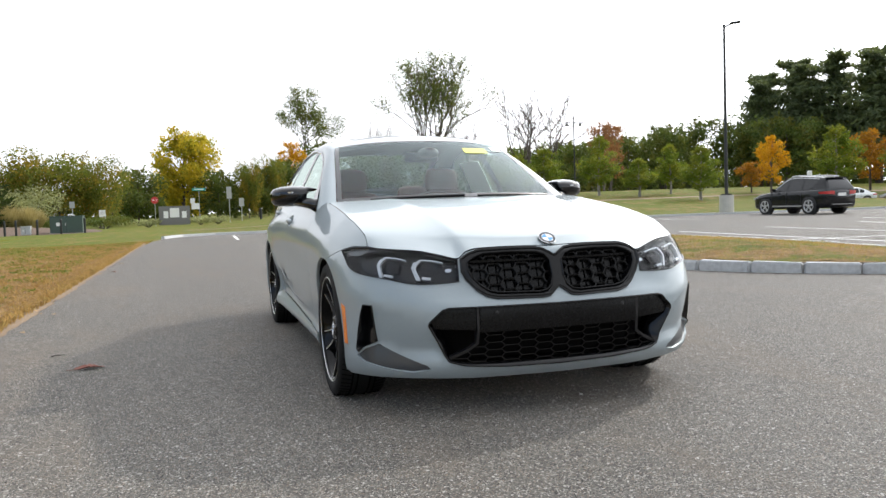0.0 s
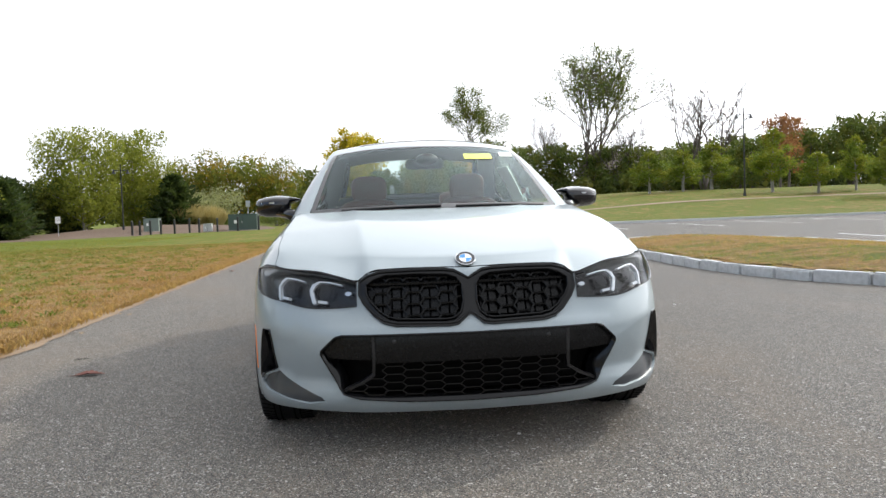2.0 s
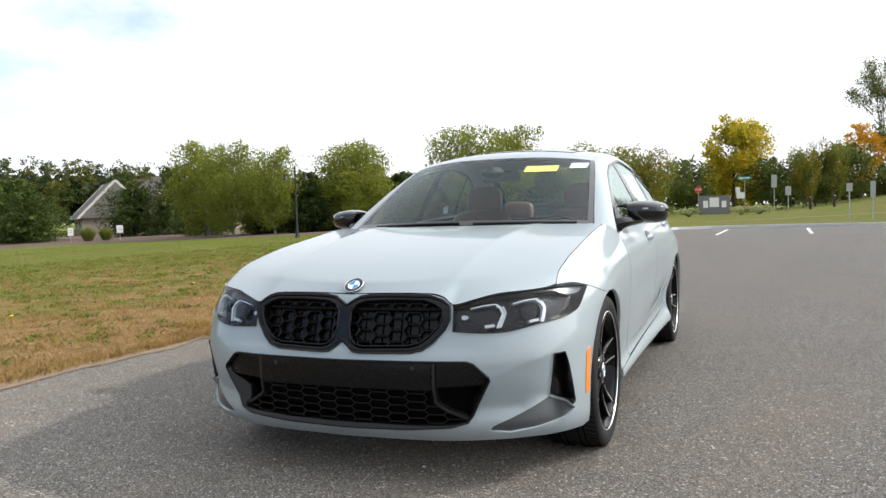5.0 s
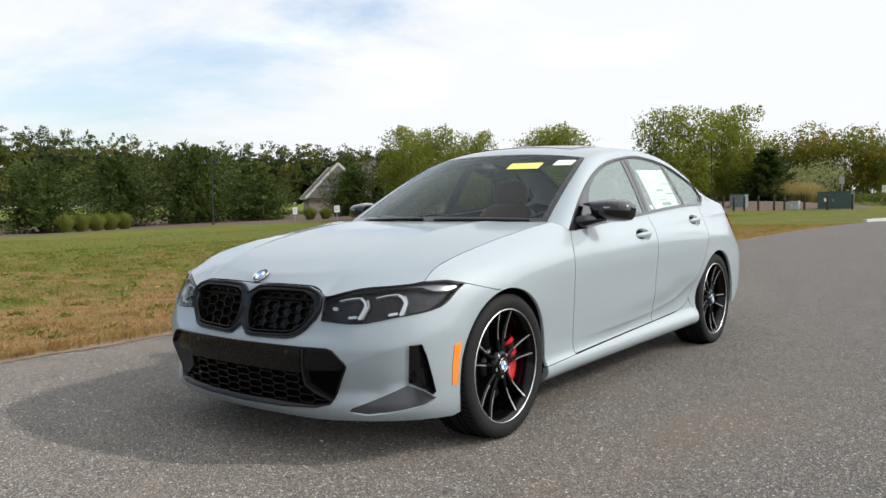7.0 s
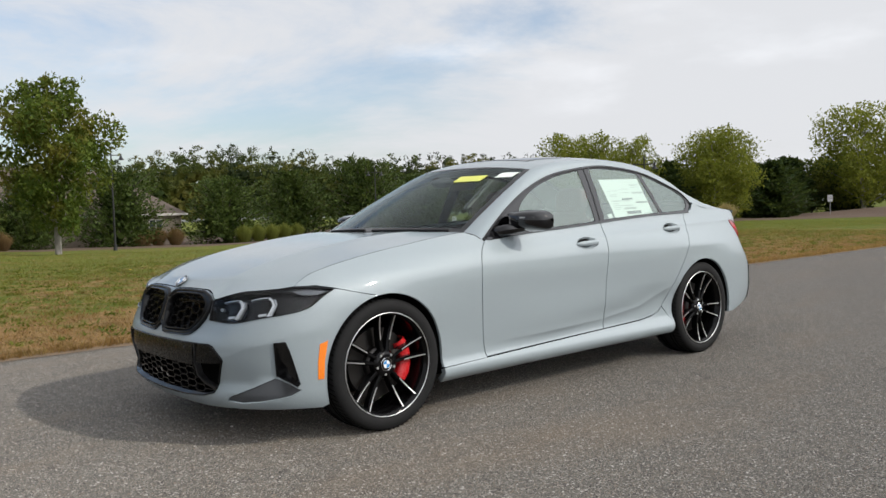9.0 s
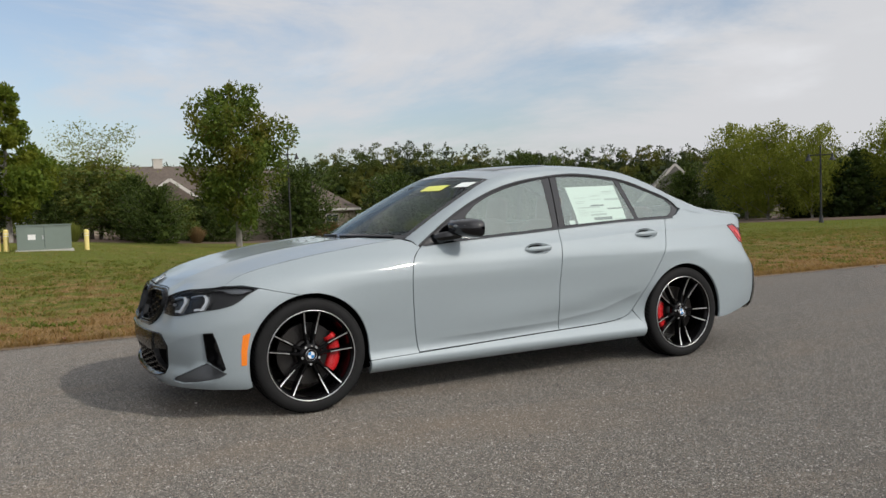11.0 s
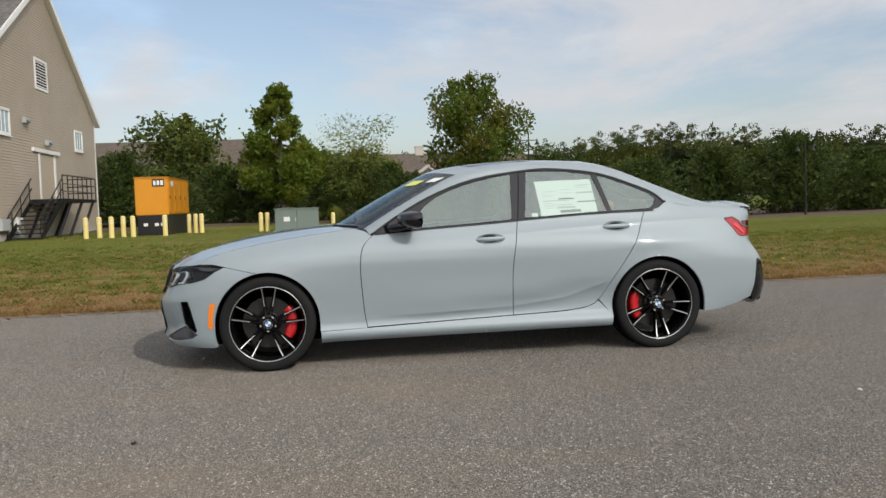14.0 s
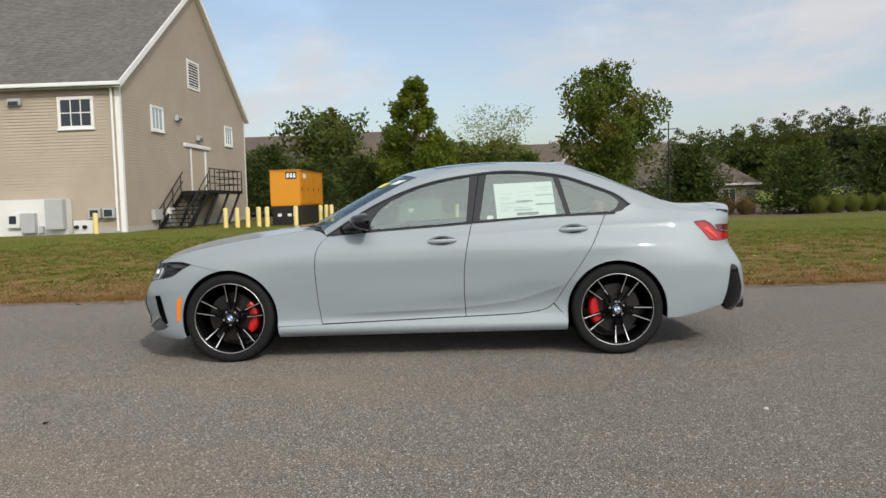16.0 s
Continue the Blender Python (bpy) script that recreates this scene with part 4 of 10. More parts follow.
# the woods that close the view all round
def far_woods():
    """Two ranks of broad crowns and pointed pines at the edge of the fields; each crown is a heap of clumps."""
    rng = np.random.default_rng(30)
    broad, pines = [], []
    tops = ([-180, -120, -90, -78, -72, -65, -62, -60, -56, -50, -44, -38, -30, -20, 70, 180], [10, 10.5, 11.2, 11.9, 12.8, 15.3, 14.0, 14.0, 12.3, 12.7, 12.1, 11.2, 9.2, 7.6, 7.5, 9.5])
    for az in np.arange(-180, 180, 0.9):
        seen, plain_view = -118 < az < 62, -84 < az < -34
        for row in range(3 if plain_view else 2 if seen else 1):
            a = radians(az + rng.uniform(-0.45, 0.45))
            R = 138 + 9 * row + rng.uniform(-4, 4)
            h = (float(np.interp(az, *tops)) - (1.6, 0.7, 0.2)[row]) * R / 145 + 0.8 * noise.noise((az * 0.45, 5, row)) + rng.uniform(-0.7, 0.5)
            x, y = R * math.sin(a), R * math.cos(a)
            pine = rng.uniform() < (0.22, 0.55, 0.85)[row]
            k = 950 if plain_view else (200 if seen else 60)
            n = 18
            f = np.append(rng.uniform(0.30, 0.86, n - 2), (0.90, 0.95))
            ang = rng.uniform(0, 2 * math.pi, n)
            if pine:
                w = rng.uniform(1.7, 2.7) * (1.06 - f) ** 0.55 + 0.15
                lob = np.stack([np.cos(ang) * w * 0.6, np.sin(ang) * w * 0.6, f * h, w * rng.uniform(0.5, 0.85, n), 0.34 + 0.16 * w], 1)
            else:
                w = rng.uniform(2.6, 4.2)
                out = w * 0.80 * np.sqrt(np.clip(1 - ((f - 0.5) / 0.47) ** 2, 0, 1))
                q = rng.uniform(0.7, 1.3, n)
                lob = np.stack([np.cos(ang) * out, np.sin(ang) * out, f * h, q, q * 0.62], 1)
            pts = in_lobes(rng, lob, k, 0.25)
            pts[:, 2] = np.minimum(pts[:, 2], h * 1.02)
            low = np.stack([rng.normal(0, 1.3, k // 7), rng.normal(0, 1.0, k // 7), h * rng.uniform(0.10, 0.74, k // 7)], 1) + (x, y, 0)
            (pines if pine else broad).extend((leaves(rng, pts + (x, y, 0), 0.22 if plain_view else 0.36), leaves(rng, low, 0.60, 1.0, None, 1.0, 0.8)))
    for name, quads, mat_, label in (("far_woods", broad, WOODS, "distant mixed woods along the horizon"), ("far_pines", pines, WOODS_PINE, "distant dark pines standing over the woods")):
        tagged(new(name, quads_mesh(name, np.concatenate(quads), mat_)), label, "woods", kind="stuff")


far_woods()


# ================================================================ the grey sedan
def make_paint():
    m = Mat("grey_metallic_paint", Metallic=0.12, Roughness=0.46, Specular_IOR_Level=0.3, Coat_IOR=1.47, Coat_Weight=0.80, Coat_Roughness=0.03)
    flake = m.voronoi(900.0, "Color")
    sep = m.node("ShaderNodeSeparateColor")
    m.link(flake, sep.inputs["Color"])
    dust = m.noise(2.2, 5)
    base = m.mix(m.span(sep.outputs["Red"], 0.0, 1.0), (0.250, 0.296, 0.318), (0.302, 0.350, 0.372))
    m.color(m.mix(m.span(dust, 0.35, 0.75, 0, 0.06), base, (0.33, 0.335, 0.33)))
    m.to("Roughness", m.span(sep.outputs["Green"], 0, 1, 0.46, 0.56))
    m.to("Coat Roughness", m.span(dust, 0.3, 0.7, 0.02, 0.05))
    return m.m


PAINT = make_paint()
GLOSS_BLACK = plain("gloss_black_trim", (0.004, 0.004, 0.005), 0.10, 0, 0.2, 5.0, 0, 0.25)
GRILLE_BLACK = plain("grille_black", (0.0045, 0.0045, 0.0048), 0.26, 0, 0.2, 5.0, 0, 0, 0.18)
SATIN_BLACK = plain("satin_black_plastic", (0.012, 0.012, 0.013), 0.40, 0, 0.2, 9.0, 0.05, 0, 0.45)
MATT_BLACK = plain("matt_black_liner", (0.005, 0.005, 0.005), 0.9, 0, 0.2, 6.0, 0, 0, 0.05)
DARK_GREY = plain("dark_grey_insert", (0.050, 0.054, 0.060), 0.34, 0.1, 0.10, 9.0, 0, 0.2)
RUBBER = plain("tyre_rubber", (0.013, 0.0132, 0.0135), 0.75, 0, 0.25, 12.0, 0.15, 0, 0.18)
FRAME_BLACK = plain("grille_frame_black", (0.004, 0.004, 0.0045), 0.13, 0, 0.2, 5.0, 0, 0, 0.28)
RIM_BLACK = plain("rim_black_lacquer", (0.003, 0.003, 0.0033), 0.14, 0.0, 0.2, 6.0, 0, 0, 0.24)
RIM_FACE = plain("machined_alloy", (0.72, 0.72, 0.72), 0.36, 1.0, 0.06, 20.0)
DISC = plain("brake_disc_steel", (0.055, 0.052, 0.050), 0.34, 0.9, 0.2, 18.0)
CALIPER = plain("red_caliper_paint", (0.50, 0.012, 0.015), 0.28, 0, 0.08, 8.0, 0, 0.4)
CHROME = plain("chrome", (0.75, 0.76, 0.77), 0.08, 1.0, 0.03, 5.0)
BADGE_BLUE = plain("badge_blue", (0.03, 0.22, 0.52), 0.2, 0, 0.04, 30.0, 0, 0.6)
BADGE_WHITE = plain("badge_white", (0.78, 0.79, 0.80), 0.2, 0, 0.03, 30.0, 0, 0.6)
AMBER = plain("amber_reflector", (0.85, 0.22, 0.02), 0.25, 0, 0.06, 40.0, 0, 0.6)
TAIL_RED = plain("red_tail_lens", (0.36, 0.010, 0.014), 0.15, 0, 0.08, 12.0, 0, 0.3)
TAIL_BRIGHT = plain("bright_red_light_bar", (0.62, 0.045, 0.04), 0.2, 0, 0.06, 12.0, 0, 0.4)
TAIL_DARK = plain("dark_red_tail_lens", (0.10, 0.006, 0.008), 0.12, 0, 0.1, 12.0, 0, 0.8)
LAMP_WHITE = plain("white_light_guide", (0.50, 0.52, 0.54), 0.25, 0, 0.04, 20.0, 0, 0.5)
LAMP_GREY = plain("lamp_bezel_grey", (0.11, 0.115, 0.12), 0.22, 0.8, 0.1, 20.0)
LAMP_BROW = plain("lamp_satin_chrome", (0.48, 0.50, 0.52), 0.32, 0.85, 0.06, 20.0)
LAMP_BLACK = plain("lamp_bezel_black", (0.006, 0.006, 0.006), 0.26, 0.0, 0.1, 20.0, 0, 0, 0.3)
GLASS_WIND = make_glass("windscreen_glass", (0.84, 0.92, 0.90), 0.045, 0.0, (0.62, 0.70, 0.71))
GLASS_SIDE = make_glass("side_window_glass", (0.64, 0.72, 0.68), 0.21, 0.0, (0.86, 0.98, 0.92))
GLASS_REAR = make_glass("rear_window_glass", (0.80, 0.90, 0.86), 0.05, 0.0, (0.8, 0.9, 0.88))
GLASS_LAMP = make_glass("lamp_cover_glass", (0.92, 0.94, 0.96), 0.03, 0.0, (0.5, 0.5, 0.5))
LEATHER = plain("dark_red_brown_leather", (0.135, 0.048, 0.034), 0.45, 0, 0.15, 10.0, 0.1)
CABIN_BLACK = plain("cabin_black", (0.008, 0.008, 0.009), 0.6, 0, 0.2, 10.0, 0.1)
HEADLINER = plain("grey_headliner", (0.20, 0.20, 0.20), 0.9, 0, 0.08, 20.0, 0.1)
PAPER = plain("white_paper", (0.74, 0.79, 0.76), 0.7, 0, 0.03, 4.0)
INK_GREY = plain("grey_print", (0.42, 0.46, 0.45), 0.7, 0, 0.1, 30.0)
INK_DARK = plain("dark_print", (0.10, 0.11, 0.11), 0.7, 0, 0.1, 30.0)
STICKER_YELLOW = plain("yellow_paper", (0.70, 0.72, 0.17), 0.7, 0, 0.04, 9.0)


def pchip(xs, ys):
    """Monotone cubic through the points; ys may have several columns."""
    xs, ys = np.asarray(xs, float), np.asarray(ys, float)
    h = np.diff(xs)
    hh = h.reshape(-1, *([1] * (ys.ndim - 1)))
    d = np.diff(ys, axis=0) / hh
    m = np.zeros_like(ys)
    m[0], m[-1] = d[0], d[-1]
    for i in range(1, len(xs) - 1):
        w1, w2 = 2 * h[i] + h[i - 1], h[i] + 2 * h[i - 1]
        same = d[i - 1] * d[i] > 0
        m[i] = np.where(same, (w1 + w2) / (w1 / np.where(same, d[i - 1], 1) + w2 / np.where(same, d[i], 1)), 0)

    def f(t):
        t = np.asarray(t, float)
        i = np.clip(np.searchsorted(xs, t, "right") - 1, 0, len(xs) - 2)
        s = (np.clip(t, xs[0], xs[-1]) - xs[i]) / h[i]
        if ys.ndim > 1:
            s = s[..., None]
        k = hh[i] if ys.ndim > 1 else h[i]
        return ((1 + 2 * s) * (1 - s) ** 2) * ys[i] + s * (1 - s) ** 2 * k * m[i] + s * s * (3 - 2 * s) * ys[i + 1] + s * s * (s - 1) * k * m[i + 1]

    return f


def cubic(xs, ys):
    """Natural cubic spline through the points; ys may have several columns."""
    xs, ys = np.asarray(xs, float), np.asarray(ys, float)
    n = len(xs)
    h = np.diff(xs)
    A = np.zeros((n, n))
    R = np.zeros_like(ys)
    A[0, 0] = A[-1, -1] = 1
    for i in range(1, n - 1):
        A[i, i - 1], A[i, i], A[i, i + 1] = h[i - 1], 2 * (h[i - 1] + h[i]), h[i]
        R[i] = 6 * ((ys[i + 1] - ys[i]) / h[i] - (ys[i] - ys[i - 1]) / h[i - 1])
    M = np.linalg.solve(A, R)

    def f(t):
        t = np.clip(np.asarray(t, float), xs[0], xs[-1])
        i = np.clip(np.searchsorted(xs, t, "right") - 1, 0, n - 2)
        k = h[i]
        a, b = (xs[i + 1] - t) / k, (t - xs[i]) / k
        if ys.ndim > 1:
            a, b, k = a[..., None], b[..., None], k[..., None]
        return a * ys[i] + b * ys[i + 1] + ((a ** 3 - a) * M[i] + (b ** 3 - b) * M[i + 1]) * k * k / 6

    return f


# plan outline of the body at bumper height, from the nose round the left side to the tail
PLAN = np.array([(-0.2, -2.24), (0, -2.245), (0.2, -2.24), (0.4, -2.222), (0.55, -2.183), (0.66, -2.130), (0.75, -2.060), (0.81, -1.985), (0.852, -1.895), (0.88, -1.79), (0.898, -1.62), (0.905, -1.40), (0.902, -1.0), (0.898, -0.5),
                 (0.896, 0), (0.898, 0.5), (0.904, 1.0), (0.910, 1.4), (0.905, 1.7), (0.885, 1.95), (0.85, 2.13), (0.79, 2.27), (0.70, 2.37), (0.55, 2.44), (0.3, 2.475), (0, 2.485), (-0.2, 2.48)])
_run = np.concatenate([[0], np.cumsum(np.hypot(*np.diff(PLAN, axis=0).T))])
_run -= _run[1]
plan = cubic(_run, PLAN)
_S = np.linspace(0, _run[-2], 4000)
_XY = plan(_S)
S_END = _run[-2]


def s_front(x):
    """Run along the outline for a place across the nose."""
    k = slice(0, 1400)
    return math.copysign(float(np.interp(abs(x), _XY[k, 0], _S[k])), x)


def s_side(y):
    k = (_S > s_front(0.70)) & (_S < S_END - 0.7)
    return float(np.interp(y, _XY[k, 1], _S[k]))


def s_rear(x):
    k = slice(2600, 4000)
    return float(np.interp(-x, -_XY[k, 0][::1], _S[k]))


LEVELS = np.array([0.15, 0.18, 0.21, 0.25, 0.285, 0.31, 0.335, 0.36, 0.39, 0.42, 0.46, 0.50, 0.55, 0.60, 0.66, 0.72, 0.76, 0.80, 0.86, 0.92, 0.98, 1.04, 1.12])
_stations = []


def station(s, *zd):
    """How far the body lies inside the outline, level by level, at one place along it."""
    z, d = zip(*zd)
    _stations.append((s, pchip(z, d)(LEVELS)))


station(-0.6, (0.15, 0.09), (0.19, 0.055), (0.235, 0.015), (0.30, 0.012), (0.42, 0), (0.50, 0.007), (0.55, 0.04), (0.60, 0.058), (0.66, 0.074), (0.72, 0.10), (0.76, 0.15), (1.12, 0.6))
station(0.0, (0.15, 0.09), (0.19, 0.055), (0.235, 0.015), (0.30, 0.012), (0.42, 0), (0.50, 0.005), (0.55, 0.032), (0.60, 0.050), (0.66, 0.070), (0.72, 0.10), (0.76, 0.15), (1.12, 0.6))
station(s_front(0.45), (0.15, 0.09), (0.19, 0.055), (0.235, 0.018), (0.30, 0.014), (0.42, 0), (0.50, 0.008), (0.55, 0.042), (0.60, 0.062), (0.66, 0.078), (0.72, 0.105), (0.76, 0.15), (1.12, 0.6))
station(s_front(0.63), (0.15, 0.09), (0.20, 0.045), (0.24, 0.020), (0.32, 0.012), (0.42, 0), (0.50, 0.004), (0.56, 0.022), (0.60, 0.040), (0.66, 0.066), (0.72, 0.098), (0.76, 0.135), (1.12, 0.55))
station(s_front(0.78), (0.15, 0.08), (0.20, 0.035), (0.24, 0.014), (0.32, 0.006), (0.42, 0), (0.50, 0), (0.56, 0.010), (0.60, 0.020), (0.66, 0.040), (0.72, 0.072), (0.76, 0.105), (0.80, 0.15), (1.12, 0.5))
station(s_side(-1.80), (0.15, 0.05), (0.19, 0.02), (0.25, 0.006), (0.42, 0), (0.55, 0.0), (0.62, 0.008), (0.68, 0.020), (0.73, 0.040), (0.78, 0.080), (0.82, 0.118), (1.12, 0.42))
station(s_side(-1.62), (0.15, 0.03), (0.20, 0.01), (0.42, 0), (0.62, 0.0), (0.70, 0.010), (0.76, 0.036), (0.81, 0.076), (0.855, 0.126), (1.12, 0.40))
station(s_side(-1.42), (0.15, 0.02), (0.20, 0.006), (0.42, -0.004), (0.66, -0.004), (0.73, 0.006), (0.79, 0.032), (0.84, 0.074), (0.89, 0.132), (1.12, 0.38))
station(s_side(-1.10), (0.15, 0.08), (0.18, 0.05), (0.21, 0.012), (0.25, 0.006), (0.31, 0.026), (0.42, 0.022), (0.60, 0.004), (0.70, 0.002), (0.76, 0.008), (0.82, 0.032), (0.88, 0.080), (0.93, 0.134), (1.12, 0.34))
station(s_side(-0.74), (0.15, 0.09), (0.18, 0.055), (0.21, 0.016), (0.25, 0.010), (0.30, 0.034), (0.34, 0.034), (0.40, 0.028), (0.50, 0.018), (0.62, 0.008), (0.72, 0.002), (0.78, 0.008), (0.84, 0.028), (0.90, 0.068), (0.95, 0.108), (0.98, 0.130), (1.12, 0.28))
station(s_side(-0.2), (0.15, 0.09), (0.18, 0.055), (0.21, 0.016), (0.25, 0.010), (0.30, 0.038), (0.325, 0.042), (0.37, 0.030), (0.45, 0.017), (0.62, 0.008), (0.72, 0.0), (0.78, 0.004), (0.84, 0.022), (0.90, 0.058), (0.95, 0.088), (1.0, 0.106), (1.12, 0.16))
station(s_side(0.4), (0.15, 0.09), (0.18, 0.055), (0.21, 0.016), (0.25, 0.010), (0.305, 0.042), (0.345, 0.049), (0.41, 0.036), (0.48, 0.017), (0.62, 0.008), (0.73, 0.0), (0.80, 0.004), (0.86, 0.024), (0.92, 0.062), (0.97, 0.092), (1.02, 0.108), (1.12, 0.16))
station(s_side(0.95), (0.15, 0.09), (0.18, 0.055), (0.21, 0.016), (0.25, 0.010), (0.305, 0.044), (0.38, 0.053), (0.46, 0.042), (0.54, 0.016), (0.64, 0.005), (0.74, 0.0), (0.82, 0.010), (0.88, 0.036), (0.94, 0.080), (1.0, 0.110), (1.05, 0.126), (1.12, 0.15))
station(s_side(1.42), (0.15, 0.02), (0.20, 0.006), (0.42, -0.004), (0.66, -0.004), (0.74, 0.002), (0.80, 0.014), (0.86, 0.040), (0.92, 0.078), (0.98, 0.112), (1.04, 0.136), (1.12, 0.160))
station(s_side(1.80), (0.15, 0.05), (0.22, 0.015), (0.34, 0.004), (0.60, 0), (0.68, 0.004), (0.75, 0.018), (0.81, 0.040), (0.88, 0.074), (0.96, 0.118), (1.04, 0.168), (1.12, 0.23))
station(s_side(2.10), (0.15, 0.12), (0.24, 0.05), (0.32, 0.015), (0.45, 0), (0.62, 0.0), (0.70, 0.016), (0.78, 0.044), (0.86, 0.074), (0.94, 0.106), (1.02, 0.150), (1.12, 0.22))
station(s_rear(0.70), (0.15, 0.20), (0.26, 0.08), (0.34, 0.02), (0.46, 0), (0.60, 0.010), (0.68, 0.045), (0.76, 0.095), (0.80, 0.105), (0.90, 0.105), (0.98, 0.105), (1.03, 0.13), (1.12, 0.22))
station(s_rear(0.35), (0.15, 0.22), (0.26, 0.08), (0.34, 0.02), (0.46, 0), (0.60, 0.014), (0.68, 0.055), (0.76, 0.105), (0.80, 0.115), (0.90, 0.115), (0.98, 0.105), (1.03, 0.11), (1.12, 0.20))
station(S_END, (0.15, 0.22), (0.26, 0.08), (0.34, 0.02), (0.46, 0), (0.60, 0.014), (0.68, 0.055), (0.76, 0.105), (0.80, 0.115), (0.90, 0.115), (0.98, 0.105), (1.03, 0.11), (1.12, 0.20))
_ss = np.array([q[0] for q in _stations])
_dd = np.array([q[1] for q in _stations])
_by_s = pchip(_ss, _dd)


_fs = lambda pts: np.array([[s_side(y), z] for y, z in pts]).T
FACET = np.array([(s_front(0.46), 0.418), (s_front(0.59), 0.436), (s_front(0.70), 0.480), (s_front(0.80), 0.516), (s_side(-1.90), 0.535)]).T
SHOULDER = _fs([(-0.3, 0.862), (0.16, 0.886), (1.12, 0.938), (1.75, 0.950), (2.05, 0.956)])
LOWER = _fs([(-0.74, 0.342), (-0.2, 0.350), (0.3, 0.366), (0.7, 0.412), (1.04, 0.52)])


def creases(a, z):
    """The sharp lines of the skin: the undercut facet beside the intake, the shoulder line, the flare over the rear wheel and the lower door line."""
    u = np.clip(np.interp(a, *FACET) - z, 0, 0.2)
    edge = np.interp(z, [0.24, 0.285, 0.436], [s_front(0.50), s_front(0.53), s_front(0.59)])
    w = smooth01(-0.07, 0.02, a - edge) * (1 - smooth01(s_front(0.805), s_side(-1.95), a))
    d = 0.18 * w * np.clip(np.minimum(u, (z - 0.222) * 1.5), 0, 1)
    w = smooth01(s_side(-0.35), s_side(0.9), a) * (1 - smooth01(s_side(2.0), s_side(2.12), a))
    d = d - 0.0095 * w * np.exp(-np.abs(z - np.interp(a, *SHOULDER)) / 0.024)
    d = d - 0.009 * np.exp(-((a - s_side(1.46)) / 0.34) ** 2 - ((z - 0.795) / 0.045) ** 2)
    w = smooth01(s_side(-0.74), s_side(-0.30), a) * (1 - smooth01(s_side(0.98), s_side(1.06), a))
    return d - 0.0075 * w * np.exp(-np.abs(z - np.interp(a, *LOWER)) / 0.030)


def belt(s, z, inset=0.0):
    """A place on the lower body: s along the outline (negative: the right side), z its height."""
    s, z = np.asarray(s, float), np.asarray(z, float)
    a = np.abs(s)
    rows = _by_s(a)
    i = np.clip(np.searchsorted(LEVELS, z, "right") - 1, 0, len(LEVELS) - 2)
    take = lambda k: np.take_along_axis(rows, np.clip(k, 0, len(LEVELS) - 1)[..., None], -1)[..., 0]
    x0, x1 = LEVELS[i], LEVELS[i + 1]
    p0, p1 = take(i), take(i + 1)
    hw = x1 - x0
    im, ip = np.clip(i - 1, 0, None), np.clip(i + 2, None, len(LEVELS) - 1)
    m0 = (p1 - take(im)) / (x1 - LEVELS[im])
    m1 = (take(ip) - p0) / (LEVELS[ip] - x0)
    t = np.clip((z - x0) / hw, -0.5, 1.5)
    d = (1 + 2 * t) * (1 - t) ** 2 * p0 + t * (1 - t) ** 2 * hw * m0 + t * t * (3 - 2 * t) * p1 + t * t * (t - 1) * hw * m1 + inset + creases(a, z)
    c = plan(a)
    e = plan(a + 0.004) - plan(a - 0.004)
    e /= np.linalg.norm(e, axis=-1)[..., None]
    x, y = c[..., 0] - e[..., 1] * d, c[..., 1] + e[..., 0] * d
    x = np.where(np.abs(s) < 1e-9, 0, x)
    return np.stack([np.where(s < 0, -x, x), y, z], -1)


def surf_normal(surf, uv, e=0.004):
    u, v = uv[:, 0], uv[:, 1]
    a = surf(u + e, v) - surf(u - e, v)
    b = surf(u, v + e) - surf(u, v - e)
    n = np.cross(a, b)
    return n / (np.linalg.norm(n, axis=1)[:, None] + 1e-12)


def resample(loop, step):
    out = []
    p = [np.array(q, float) for q in loop]
    for a, b in zip(p, p[1:] + p[:1]):
        n = max(1, int(math.ceil(np.linalg.norm(b - a) / step)))
        out += [a + (b - a) * k / n for k in range(n)]
    return np.array(out)


def smooth_loop(pts, closed=False, n=8):
    """A spline through points of an outline."""
    p = np.array(pts, float)
    if closed:
        p = np.vstack([p[-2:], p, p[:3]])
    t = np.concatenate([[0], np.cumsum(np.sqrt(np.linalg.norm(np.diff(p, axis=0), axis=1)))])
    f = cubic(t, p)
    if closed:
        tt = np.concatenate([np.linspace(t[i], t[i + 1], n, endpoint=False) for i in range(2, len(p) - 3)])
    else:
        tt = np.append(np.concatenate([np.linspace(t[i], t[i + 1], n, endpoint=False) for i in range(len(p) - 1)]), t[-1])
    return [tuple(q) for q in f(tt)]


